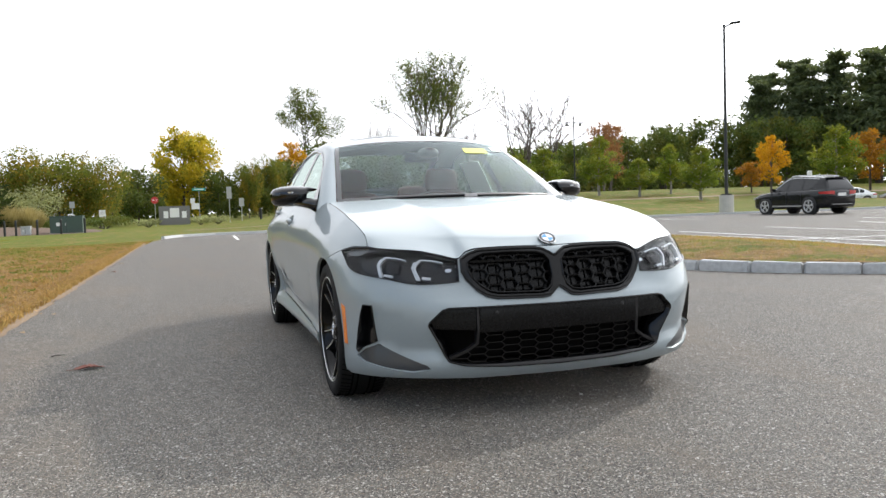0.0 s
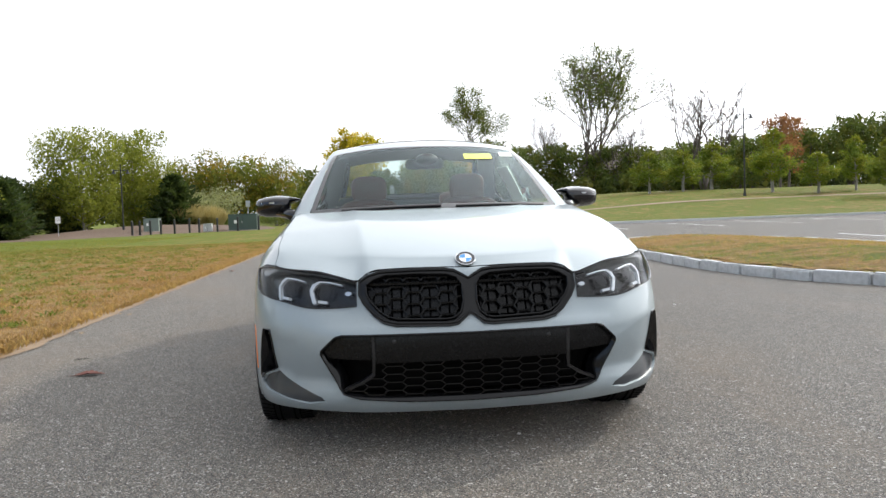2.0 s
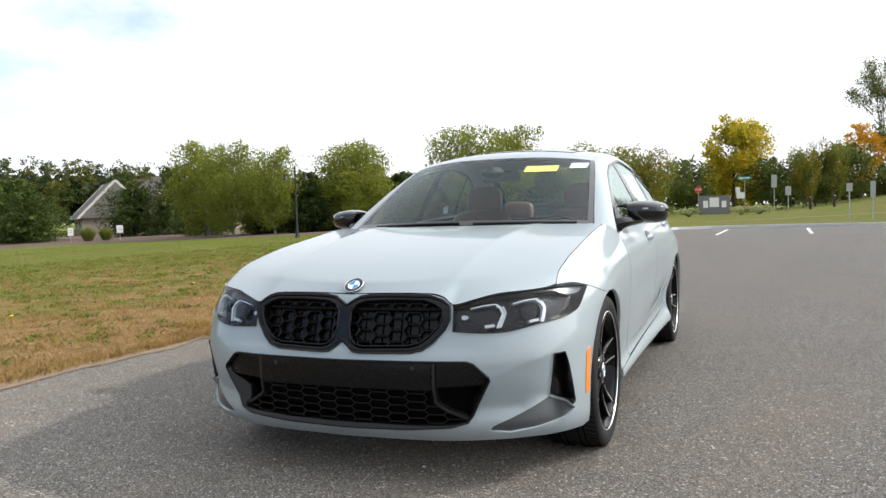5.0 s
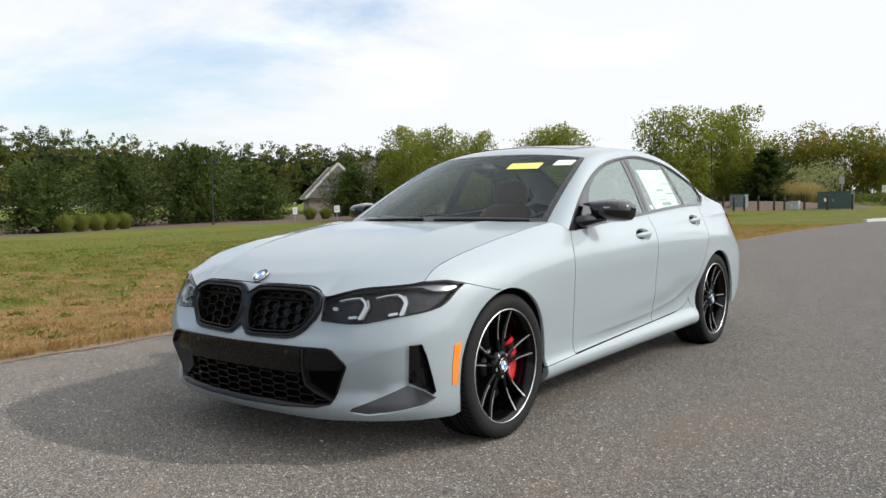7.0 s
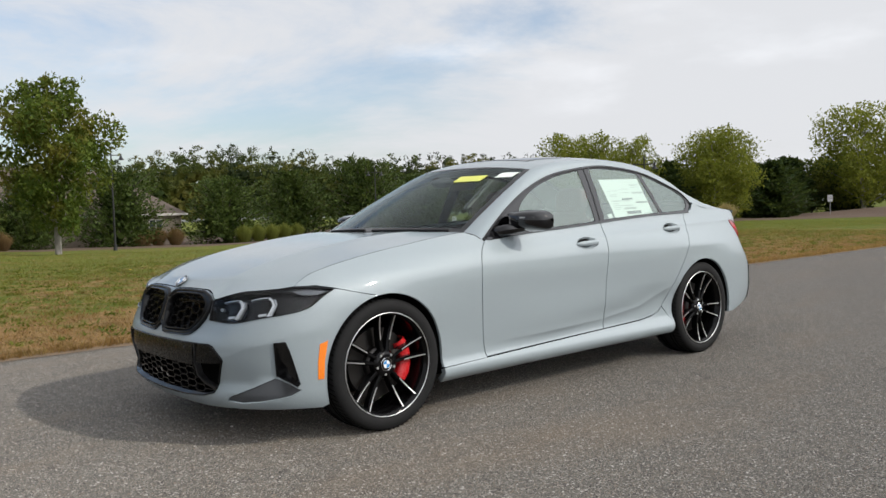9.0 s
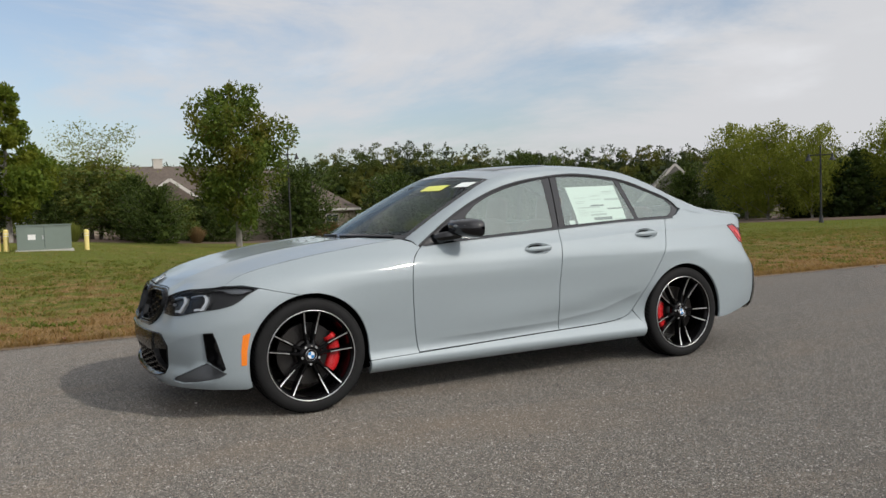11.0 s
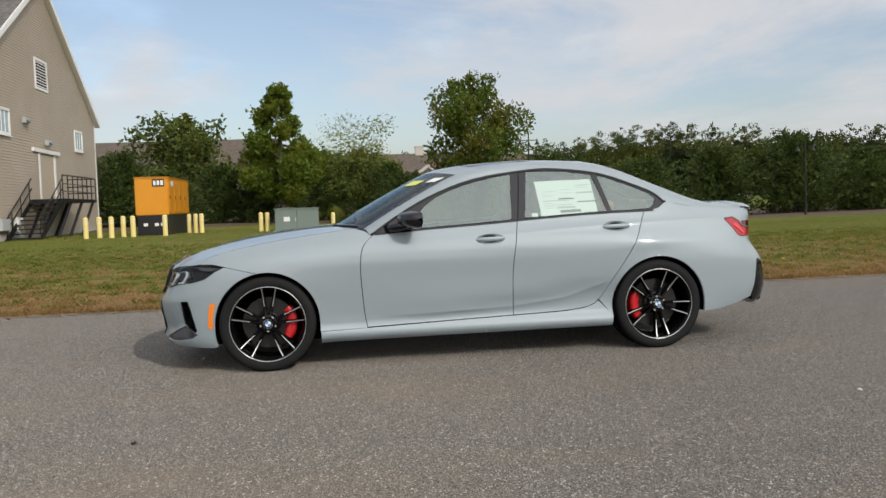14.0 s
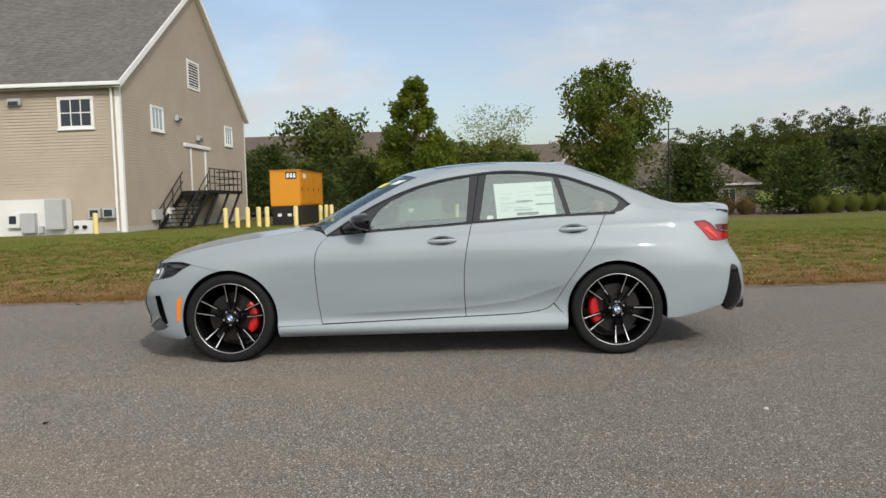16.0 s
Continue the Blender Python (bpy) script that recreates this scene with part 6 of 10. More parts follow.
# ---- headlights
for sd in BOTH:
    lamp = empty("headlight")
    lamp.parent = car
    lamp["label"] = "slim clear headlight with white light hooks"
    panel("lens", lambda u, v: belt(u, v, -0.001), LAMP, GLASS_LAMP, lamp, sides=(sd,), flange=0, step=0.025)[0].visible_shadow = False
    panel("lamp_housing", lambda u, v: belt(u, v, 0.050), LAMP, LAMP_BLACK, lamp, sides=(sd,), flange=0, step=0.04)
    Lr = resample(LAMP, 0.02)
    a, b = belt(Lr[:, 0], Lr[:, 1], 0.0), belt(Lr[:, 0], Lr[:, 1], 0.052)
    m = len(Lr)
    v = np.vstack([a, b]) * (sd, 1, 1)
    f = [(i, (i + 1) % m, m + (i + 1) % m, m + i) for i in range(m)]
    thing("lamp_wall", v, f if sd < 0 else [q[::-1] for q in f], LAMP_BLACK, lamp)
    # bright top brow, the two hooked light guides and the low-beam lenses
    panel("lamp_brow", lambda u, v: belt(u, v, 0.014), LAMP_TOP[::2] + [(s_side(-1.80), 0.712), (s_side(-1.87), 0.712), (s_side(-1.92), 0.731), (s_front(0.79), 0.733), (s_front(0.70), 0.725), (s_front(0.62), 0.716), (s_front(0.54), 0.702), (s_front(0.460), 0.684)], LAMP_GREY, lamp, sides=(sd,), flange=0.025, step=0.025)

    def guide(name, pts, w, deep, material):
        co = [belt(s, z, deep) * (sd, 1, 1) for s, z in pts]
        n = surf_normal(belt, np.array(pts[:1]))[0] * (sd, 1, 1)
        v, f = bar3(co, w, 0.015, n)
        thing(name, v, f, material, lamp)

    for fx, dz in ((s_front(0.650), 0.0), (s_front(0.792), 0.014)):
        guide("light_guide", [(fx - 0.026, 0.610 + dz), (fx - 0.010, 0.636 + dz), (fx + 0.004, 0.660 + dz), (fx - 0.004, 0.680 + dz), (fx - 0.022, 0.692 + dz)], 0.0105, 0.011, LAMP_WHITE)
        guide("light_arm", [(fx - 0.020, 0.694 + dz), (fx - 0.080, 0.690 + dz), (fx - 0.135, 0.680 + dz)], 0.0050, 0.013, LAMP_BROW)
        guide("light_guide_edge", [(fx - 0.012, 0.611 + dz), (fx + 0.004, 0.637 + dz), (fx + 0.018, 0.662 + dz), (fx + 0.008, 0.686 + dz)], 0.006, 0.018, LAMP_BROW)
        guide("light_foot", [(fx - 0.036, 0.619 + dz), (fx - 0.078, 0.614 + dz)], 0.0105, 0.012, LAMP_WHITE)
        panel("projector", lambda u, v: belt(u, v, 0.032), [(fx - 0.095, 0.622 + dz), (fx - 0.035, 0.626 + dz), (fx - 0.022, 0.650 + dz), (fx - 0.036, 0.676 + dz), (fx - 0.100, 0.664 + dz)], LAMP_BLACK, lamp, sides=(sd,), flange=0.025, step=0.02)
        panel("projector_lens", lambda u, v: belt(u, v, 0.026), [(fx - 0.080, 0.634 + dz), (fx - 0.042, 0.637 + dz), (fx - 0.034, 0.652 + dz), (fx - 0.044, 0.666 + dz), (fx - 0.084, 0.656 + dz)], LAMP_BLACK, lamp, sides=(sd,), flange=0.01, step=0.02)
    bulb = [(s_front(0.500) + 0.016 * math.cos(a), 0.645 + 0.008 * math.sin(a)) for a in np.linspace(0, 2 * math.pi, 14, endpoint=False)]
    panel("corner_lens", lambda u, v: belt(u, v, 0.030), bulb, LAMP_BROW, lamp, sides=(sd,), flange=0.012, step=0.012)
    # dark edge line round the lens
    rim = rim_loop(LAMP, 0.02, 0.003, GLOSS_BLACK, "lens_edge", lamp, (sd,))

# amber side markers
panel("side_marker", lambda u, v: belt(u, v, -0.003), sy([(-1.812, 0.485), (-1.772, 0.497), (-1.792, 0.40), (-1.797, 0.318), (-1.826, 0.318), (-1.824, 0.40)]), AMBER, car, sides=BOTH, flange=0.008, step=0.02)

# ---- wheel arch lips and liners
for cy, a0, a1 in ((-WB, -10, 202), (WB, -11, 190)):
    A = np.array(sy(arch(cy, a0, a1, 48)))
    co, nr = belt(A[:, 0], A[:, 1]), surf_normal(belt, A)
    A2 = np.array(sy(arch(cy, a0, a1, 48, 0.004)))
    c2, n2 = belt(A2[:, 0], A2[:, 1]), surf_normal(belt, A2)
    P = [c2 + n2 * 0.0012, co + nr * 0.003, co - nr * 0.014]
    grid_skin("arch_lip", P, PAINT, car, sides=BOTH)
    inn = co.copy()
    inn[:, 0] = 0.45
    grid_skin("arch_liner", [co - nr * 0.013, inn], MATT_BLACK, car, sides=BOTH)
    cen = np.tile(np.array([[0.45, cy, HUB - 0.05]]), (len(inn), 1))
    grid_skin("arch_wall", [inn, cen], MATT_BLACK, car, sides=BOTH)
# dark inner shell behind the seams
shell = [(-1.88, 0.74)] + [(y, z - 0.012) for y, z in SEAM_LINE[6:]] + [(-0.70, 0.905)] + [(y, z - 0.015) for y, z in belt_line(-0.6, 1.40)] + [(1.60, 1.05), (2.0, 1.0), (2.10, 0.95), (2.02, 0.94), (2.09, 0.84), (2.07, 0.75), (1.80, 0.66)]
shell += arch(WB, 62, 196) + [(1.0, 0.20), (-1.02, 0.20)] + arch(-WB, -4, 96, 34, 0.012) + [(-1.60, 0.70)]
panel("inner_shell", lambda u, v: belt(u, v, 0.018), sy(shell), MATT_BLACK, car, sides=BOTH, flange=0, step=0.06)
part("underbody", box_bm(-0.70, 0.70, -1.95, 1.72, 0.18, 0.25, 0.02), MATT_BLACK, car)

# ---- rear end
TAIL = [(s_side(2.135), 0.815), (s_side(2.088), 0.880), (s_side(2.036), 0.938), (s_side(2.030), 0.950), (s_side(2.12), 0.957), (s_side(2.17), 0.930), (s_side(2.215), 0.886), (s_rear(0.74), 0.864), (s_rear(0.42), 0.862), (s_rear(0.40), 0.82), (s_rear(0.72), 0.812), (s_side(2.20), 0.808)]
tail = panel("tail_light", lambda u, v: belt(u, v, -0.005), TAIL, TAIL_RED, car, sides=BOTH, flange=0.03, step=0.03, label="slanted red tail light with a dark edge")
for ob, sd in zip(tail, BOTH):
    panel("lens_edge", lambda u, v: belt(u, v, -0.008), [(s_side(2.030), 0.951), (s_side(2.12), 0.959), (s_side(2.172), 0.932), (s_side(2.217), 0.888), (s_rear(0.74), 0.866), (s_rear(0.74), 0.855), (s_side(2.212), 0.876), (s_side(2.165), 0.920), (s_side(2.115), 0.946), (s_side(2.040), 0.940)], TAIL_DARK, ob, sides=(sd,), flange=0.01, step=0.03)
    panel("light_bar", lambda u, v: belt(u, v, -0.009), [(s_side(2.10), 0.898), (s_side(2.13), 0.915), (s_side(2.19), 0.862), (s_side(2.225), 0.832), (s_side(2.19), 0.830)], TAIL_BRIGHT, ob, sides=(sd,), flange=0.006, step=0.02)
panel("trunk_lamp", lambda u, v: belt(u, v, -0.004), [(s_side(2.215), 0.924), (s_rear(0.72), 0.922), (s_rear(0.42), 0.921), (s_rear(0.42), 0.874), (s_rear(0.735), 0.874), (s_side(2.232), 0.892)], TAIL_DARK, car, sides=BOTH, flange=0.02, step=0.03)
rb = sy(BUMPER_SEAM) + [(s_side(2.125), 0.812), (s_side(2.20), 0.803), (s_rear(0.72), 0.808), (s_rear(0.40), 0.80), (S_END, 0.80), (S_END, 0.36), (s_rear(0.45), 0.35), (s_rear(0.66), 0.32), (s_side(2.22), 0.350), (s_side(2.02), 0.294), (s_side(1.87), 0.264)] + sy(arch(WB, -11, 50)[:-1])
panel("rear_bumper", belt, rb, PAINT, car, sides=BOTH, flange=0.015)
panel("corner_trim", lambda u, v: belt(u, v, -0.006), [(s_side(2.205), 0.346), (s_side(2.235), 0.44), (s_side(2.275), 0.615), (s_rear(0.775), 0.632), (s_rear(0.74), 0.615), (s_rear(0.70), 0.47), (s_rear(0.69), 0.36), (s_rear(0.72), 0.318), (s_side(2.26), 0.312)], GLOSS_BLACK, car, sides=BOTH, flange=0.02, step=0.03)
diff = [(s_side(2.225), 0.332), (s_rear(0.66), 0.316), (s_rear(0.45), 0.346), (S_END, 0.356), (S_END, 0.25), (s_rear(0.5), 0.25), (s_rear(0.70), 0.268), (s_side(2.25), 0.296)]
panel("diffuser", belt, diff, GLOSS_BLACK, car, sides=BOTH, flange=0.04)
tl = [(s_side(2.125), 0.962), (s_side(2.176), 0.934), (s_side(2.221), 0.890), (s_rear(0.735), 0.868), (s_rear(0.41), 0.866), (s_rear(0.385), 0.85), (s_rear(0.40), 0.806), (S_END, 0.806), (S_END, 1.03), (s_rear(0.5), 1.028), (s_side(2.27), 1.0), (s_side(2.20), 0.975)]
panel("trunk_face", belt, tl, PAINT, car, sides=BOTH, flange=0.012)
for x in (0.50, -0.50):
    v, f = lathe([(0.0, 0.030), (0.0, 0.046), (0.09, 0.046), (0.09, 0.036), (0.02, 0.034)], 24)
    ob = thing("exhaust_tip", v, f, SATIN_BLACK, car, smooth=True)
    ob.matrix_basis = pose(x, 2.44, 0.315, 0, 0, -90)

# ---- upper body: edge line of the glass house and its middle line, from cowl to tail
EDGE = [(0.706, -0.735, 0.962), (0.655, -0.45, 1.128), (0.603, -0.15, 1.285), (0.568, 0.0, 1.345), (0.540, 0.2, 1.389), (0.528, 0.6, 1.418), (0.526, 1.0, 1.398), (0.530, 1.2, 1.358), (0.548, 1.4, 1.282), (0.578, 1.65, 1.178), (0.607, 1.85, 1.096), (0.640, 2.0, 1.056), (0.655, 2.15, 1.036), (0.640, 2.30, 1.026)]
MIDL = [(0, -0.945, 0.976), (0, -0.63, 1.150), (0, -0.29, 1.325), (0, -0.10, 1.398), (0, 0.15, 1.434), (0, 0.58, 1.454), (0, 1.0, 1.440), (0, 1.22, 1.404), (0, 1.46, 1.315), (0, 1.72, 1.195), (0, 1.92, 1.112), (0, 2.06, 1.085), (0, 2.2, 1.079), (0, 2.40, 1.074)]
_tt = np.arange(len(EDGE), dtype=float)
edge_f, mid_f = cubic(_tt, EDGE), cubic(_tt, MIDL)


def top(t, q):
    """A place on the upper skin: t along the car, q from the middle (0) to the edge (1; negative: right)."""
    t, q = np.asarray(t, float), np.asarray(q, float)
    e, m = edge_f(t), mid_f(t)
    a = np.abs(q)
    return np.stack([e[..., 0] * q, m[..., 1] + (e[..., 1] - m[..., 1]) * a ** 2.0, m[..., 2] + (e[..., 2] - m[..., 2]) * a ** 2.3], -1)


def top_panel(name, t0, t1, q0, q1, material, parent, n=24, m=28, lift=0.0, label=""):
    S, Q = np.meshgrid(np.linspace(0, 1, n), np.linspace(q0, q1, m), indexing="ij")
    lo = t0(Q) if callable(t0) else t0
    hi = t1(Q) if callable(t1) else t1
    T = lo + (hi - lo) * S
    P = top(T, Q)
    P[..., 2] += lift
    return grid_skin(name, P, material, parent, label)[0]




def header(shift):
    """The glass's upper edge, nearer the roof towards the pillars."""
    return lambda q: 2.44 + shift + 0.34 * np.abs(q) ** 2


ws = top_panel("windscreen", 0.05, header(-0.01), -0.985, 0.985, GLASS_WIND, car, 30, 40, label="clear raked windscreen with stickers at its top edge")
ws.visible_shadow = False
top_panel("windscreen_band", 0.0, 0.13, -0.99, 0.99, GLOSS_BLACK, ws, 3, 40, 0.0015)
top_panel("windscreen_band", header(-0.10), header(0.0), -0.99, 0.99, GLOSS_BLACK, ws, 3, 40, 0.0015)
for q0, q1 in ((0.955, 0.995), (-0.995, -0.955)):
    top_panel("windscreen_band", 0.1, 2.72, q0, q1, GLOSS_BLACK, ws, 20, 3, 0.0015)
top_panel("roof", header(0.01), 7.02, -1.0, 1.0, PAINT, car, 44, 40, label="grey metallic roof with a black glass panel")
top_panel("sunroof_glass", 3.75, 5.0, -0.76, 0.76, GLOSS_BLACK, car, 14, 24, 0.003)
rw = top_panel("rear_window", 7.05, 9.95, -0.97, 0.97, GLASS_REAR, car, 24, 30)
rw.visible_shadow = False
top_panel("rear_window_band", 7.0, 7.12, -1, 1, GLOSS_BLACK, rw, 3, 30, 0.002)
top_panel("rear_window_band", 9.86, 10.02, -1, 1, GLOSS_BLACK, rw, 3, 30, 0.002)
for q0, q1 in ((0.93, 1.0), (-1.0, -0.93)):
    top_panel("rear_window_band", 7.05, 9.95, q0, q1, GLOSS_BLACK, rw, 16, 3, 0.002)
top_panel("trunk_lid", 10.04, 13.0, -1.0, 1.0, PAINT, car, 20, 36)
panel("tail_corner", lambda u, v: belt(u, v, 0.005), [(s_side(2.13), 0.962), (s_side(2.20), 0.942), (s_rear(0.70), 0.940), (s_rear(0.50), 0.945), (s_rear(0.50), 1.026), (s_rear(0.72), 1.024), (s_side(2.27), 1.02), (s_side(2.18), 1.0)], PAINT, car, sides=BOTH, flange=0, step=0.03)
# lip spoiler at the tail
sp = []
for q in np.linspace(-1.0, 1.0, 33):
    b, e = top(12.2, q), top(12.95, q)
    e2 = e + np.array((0, 0.006, 0.005 * (1 - abs(q) ** 4) - 0.003))
    low = belt(s_rear(abs(float(e[0]))), 1.022) * (1 if q >= 0 else -1, 1, 1)
    sp.append([b + (0, 0, 0.002), b * 0.5 + e2 * 0.5 + (0, 0, 0.003), e2, e2 + (0, 0.006, -0.008), e + (0, 0.006, -0.026), low + (0, 0.002, 0)])
for ring, turned in ((sp[0], False), (sp[-1], True)):
    thing("spoiler_end", ring, [tuple(range(6)) if turned else tuple(reversed(range(6)))], PAINT, car)
grid_skin("lip_spoiler", sp, PAINT, car, "slim body-coloured lip spoiler", flip=True)
# roof antenna fin
fin = []
for k, y in enumerate(np.linspace(0.98, 1.17, 9)):
    h = 0.024 * math.sin(min(1, (k + 0.15) / 7.2) * math.pi / 2) * (1 if k < 8 else 0.0)
    w = 0.022 * (1 - 0.35 * k / 8)
    z = float(mid_f(6 + (y - 1.0) / 0.22)[2]) - 0.004
    fin.append([(-w, y, z), (-w * 0.5, y + 0.01, z + h * 0.8), (0, y + 0.012, z + h), (w * 0.5, y + 0.01, z + h * 0.8), (w, y, z)])
grid_skin("roof_fin", fin, PAINT, car)


def glass_side(y, z, inset=0.0):
    """A place on the flank of the glass house."""
    y, z = np.asarray(y, float), np.asarray(z, float)
    yb = np.clip(y, -0.75, 1.42)
    zb = BELT_LINE(yb)
    sb = np.interp(y, _XY[1200:3300, 1], _S[1200:3300])
    xb = belt(sb, zb)[..., 0]
    xb = xb - 0.10 * np.clip(y - 1.42, 0, 1)
    dz = z - zb
    return np.stack([xb - 0.43 * dz - 0.22 * dz * np.abs(dz) - inset, y, z], -1)


DLO_TOP = smooth_loop([(-0.690, 0.921), (-0.413, 1.099), (-0.10, 1.243), (0.162, 1.315), (0.396, 1.348), (0.60, 1.366), (0.776, 1.360), (1.078, 1.316), (1.307, 1.233), (1.469, 1.161), (1.54, 1.100)], n=6)
dlo = DLO_TOP + [(1.525, 1.072), (1.49, 1.046), (1.42, 1.028)] + belt_line(1.38, -0.64, 18)
panel("window_trim", lambda y, z: glass_side(y, z, 0.004), dlo, GLOSS_BLACK, car, sides=BOTH, flange=0, step=0.04,
      holes=[smooth_loop([(-0.395, 0.952), (-0.30, 1.100), (-0.09, 1.221), (0.165, 1.294), (0.375, 1.329)], n=5) + [(0.342, 0.998), (0.30, 0.990), (0.07, 0.977)],
             [(0.442, 1.003), (0.500, 1.343)] + smooth_loop([(0.62, 1.346), (0.78, 1.339), (1.0, 1.309)], n=4) + [(1.075, 1.030), (0.9, 1.024), (0.62, 1.012)],
             [(1.112, 1.033), (1.045, 1.300)] + smooth_loop([(1.10, 1.289), (1.29, 1.216), (1.44, 1.146), (1.475, 1.110)], n=4) + [(1.450, 1.070), (1.40, 1.042)]])


def side_window(pts, name):
    for ob in panel(name, lambda y, z: glass_side(y, z, 0.007), pts, GLASS_SIDE, car, sides=BOTH, flange=0, step=0.05):
        ob.visible_shadow = False


side_window(smooth_loop([(-0.42, 0.945), (-0.31, 1.107), (-0.09, 1.230), (0.165, 1.304), (0.385, 1.337)], n=5) + [(0.348, 0.990), (0.07, 0.969)], "front_side_window")
side_window([(0.436, 0.995), (0.495, 1.353), (0.62, 1.355), (0.78, 1.347), (1.01, 1.316), (1.082, 1.022), (0.62, 1.004)], "rear_side_window")
side_window([(1.106, 1.026), (1.04, 1.310), (1.10, 1.297), (1.29, 1.224), (1.45, 1.152), (1.485, 1.110), (1.46, 1.062), (1.40, 1.034)], "quarter_window")
# chrome-free bright line and pillar seam
grid_skin("belt_moulding", [[glass_side(y, float(BELT_LINE(y)) - 0.004, -0.006) for y in np.linspace(-0.66, 1.44, 40)], [glass_side(y, float(BELT_LINE(y)) + 0.010, -0.004) for y in np.linspace(-0.66, 1.44, 40)], [glass_side(y, float(BELT_LINE(y)) + 0.012, 0.006) for y in np.linspace(-0.66, 1.44, 40)]], GLOSS_BLACK, car, sides=BOTH)
grid_skin("pillar_seam", [[glass_side(0.384 + 0.0 + k * 0.005 + (z - 0.99) * 0.16, z, 0.0005) for z in np.linspace(1.0, 1.352, 8)] for k in (0, 1)], MATT_BLACK, car, sides=BOTH)
# lip of trim above the glass
tr = np.array(DLO_TOP)
c0 = glass_side(tr[:, 0], tr[:, 1])
tr2 = np.stack([tr[:, 0], tr[:, 1] - 0.013], 1)
c1 = glass_side(tr2[:, 0], tr2[:, 1])
grid_skin("window_lip", [c0 + (0.001, 0, 0), c0 * 0.5 + c1 * 0.5 + (0.005, 0, 0), c1 + (-0.002, 0, 0)], GLOSS_BLACK, car, sides=BOTH, flip=True)

# ---- pillars and roof rails: a rounded strip from the window's top line to the roof's edge
OUT = [glass_side(y, z) for y, z in smooth_loop([(-0.700, 0.921), (-0.413, 1.102), (-0.10, 1.246), (0.162, 1.318), (0.396, 1.351), (0.60, 1.369), (0.776, 1.363), (1.078, 1.319), (1.307, 1.236), (1.469, 1.164), (1.543, 1.101)], n=6)]
OUT += [belt(s_side(y), z) for y, z in QTOP]
OUT = np.array([np.asarray(o).reshape(3) for o in OUT])
# matching places on the edge line
ty = np.interp(OUT[:, 1], [-0.70, -0.413, -0.10, 0.162, 0.396, 0.6, 1.078, 1.307, 1.469, 1.543, 1.62, 1.8, 2.0, 2.15, 2.26], [0.0, 1.05, 2.1, 3.05, 4.2, 4.9, 6.1, 7.2, 8.1, 8.55, 8.95, 9.85, 11.0, 12.0, 12.9])
INN = edge_f(ty)
rows = []
for k in np.linspace(0, 1, 9):
    b = (1 - k) * OUT + k * INN
    gap = np.linalg.norm(INN - OUT, axis=1)
    bulge = 4 * k * (1 - k) * (0.11 * gap)
    rows.append(b + np.stack([bulge * 0.62, bulge * 0, bulge * 0.78], 1))
grid_skin("roof_rail", rows, PAINT, car, sides=BOTH, flip=False)

# ---- hood
FRONT_EDGE = [belt(a, z) for a, z in [(0.0, 0.737), (s_front(0.20), 0.7405), (s_front(0.36), 0.738), (s_front(0.415), 0.7255), (s_front(0.455), 0.6985), (s_front(0.54), 0.7165), (s_front(0.64), 0.7365), (s_side(-1.965), 0.755), (s_side(-1.905), 0.764)]]
X0 = float(FRONT_EDGE[-1][0])
front_f = pchip([p[0] / X0 for p in FRONT_EDGE], FRONT_EDGE)
HE = [belt(s_side(y), z) + (-0.003, 0, 0.001) for y, z in HOOD_SEAM[1:6]] + [np.array((0.752, -0.80, 0.969)), np.array((0.712, -0.755, 0.968))]
HM = [(0, -2.075, 0.775), (0, -1.86, 0.846), (0, -1.58, 0.906), (0, -1.28, 0.948), (0, -1.08, 0.966), (0, -1.0, 0.972), (0, -0.965, 0.974)]
hood_rows = []
qs = np.linspace(-1, 1, 101)
k_rows = np.concatenate([[0.0], np.linspace(0.35, 7, 34)])
he_f, hm_f = cubic(np.arange(1, 8.0), HE), cubic(np.arange(1, 8.0), HM)
fe = front_f(np.abs(qs))
fe[:, 0] *= np.sign(qs)
for k in k_rows:
    kk = max(k, 1.0)
    e, m = he_f(kk), hm_f(kk)
    if kk < 5:
        ey, ez = seam_f(kk)
        e = belt(s_side(ey), ez) + (-0.003, 0, 0.001)
    a = np.abs(qs)
    row = np.stack([e[0] * qs, m[1] + (e[1] - m[1]) * a ** 2.2, m[2] + (e[2] - m[2]) * a ** 2.6], 1)
    if k < 1:
        w = 1 - (1 - k) ** 1.6
        row = fe * (1 - w) + row * w
        rim_y, rim_z = seam_f(w)
        slip = belt(s_side(rim_y), rim_z) + (-0.003, 0, 0.001) - row[-1]
        pull = a ** 5
        row = row + np.stack([slip[0] * pull * np.sign(qs), slip[1] * pull, slip[2] * pull], 1)
    rise = min(1.0, k / 1.5) * (1 - 0.7 * smooth01(4.0, 7.0, np.array(k)))
    c = 0.50 + 0.12 * k / 7
    row[:, 2] += 0.013 * rise * np.exp(-np.abs(a - c) / np.where(a < c, 0.16, 0.09))
    hood_rows.append(row)
grid_skin("hood", hood_rows, PAINT, car, "long grey hood with two soft creases", flip=False)
edge_v = np.array(hood_rows)[:, [0, -1]]
for j, sd in ((0, -1), (1, 1)):
    line = edge_v[:, j]
    grid_skin("hood_seam", [line + (0.007 * sd, 0, -0.006), line + (-0.004 * sd, 0, -0.012)], MATT_BLACK, car)
grid_skin("hood_lip", [hood_rows[0], hood_rows[0] + np.array((0, 0.02, -0.02))], MATT_BLACK, car, flip=True)
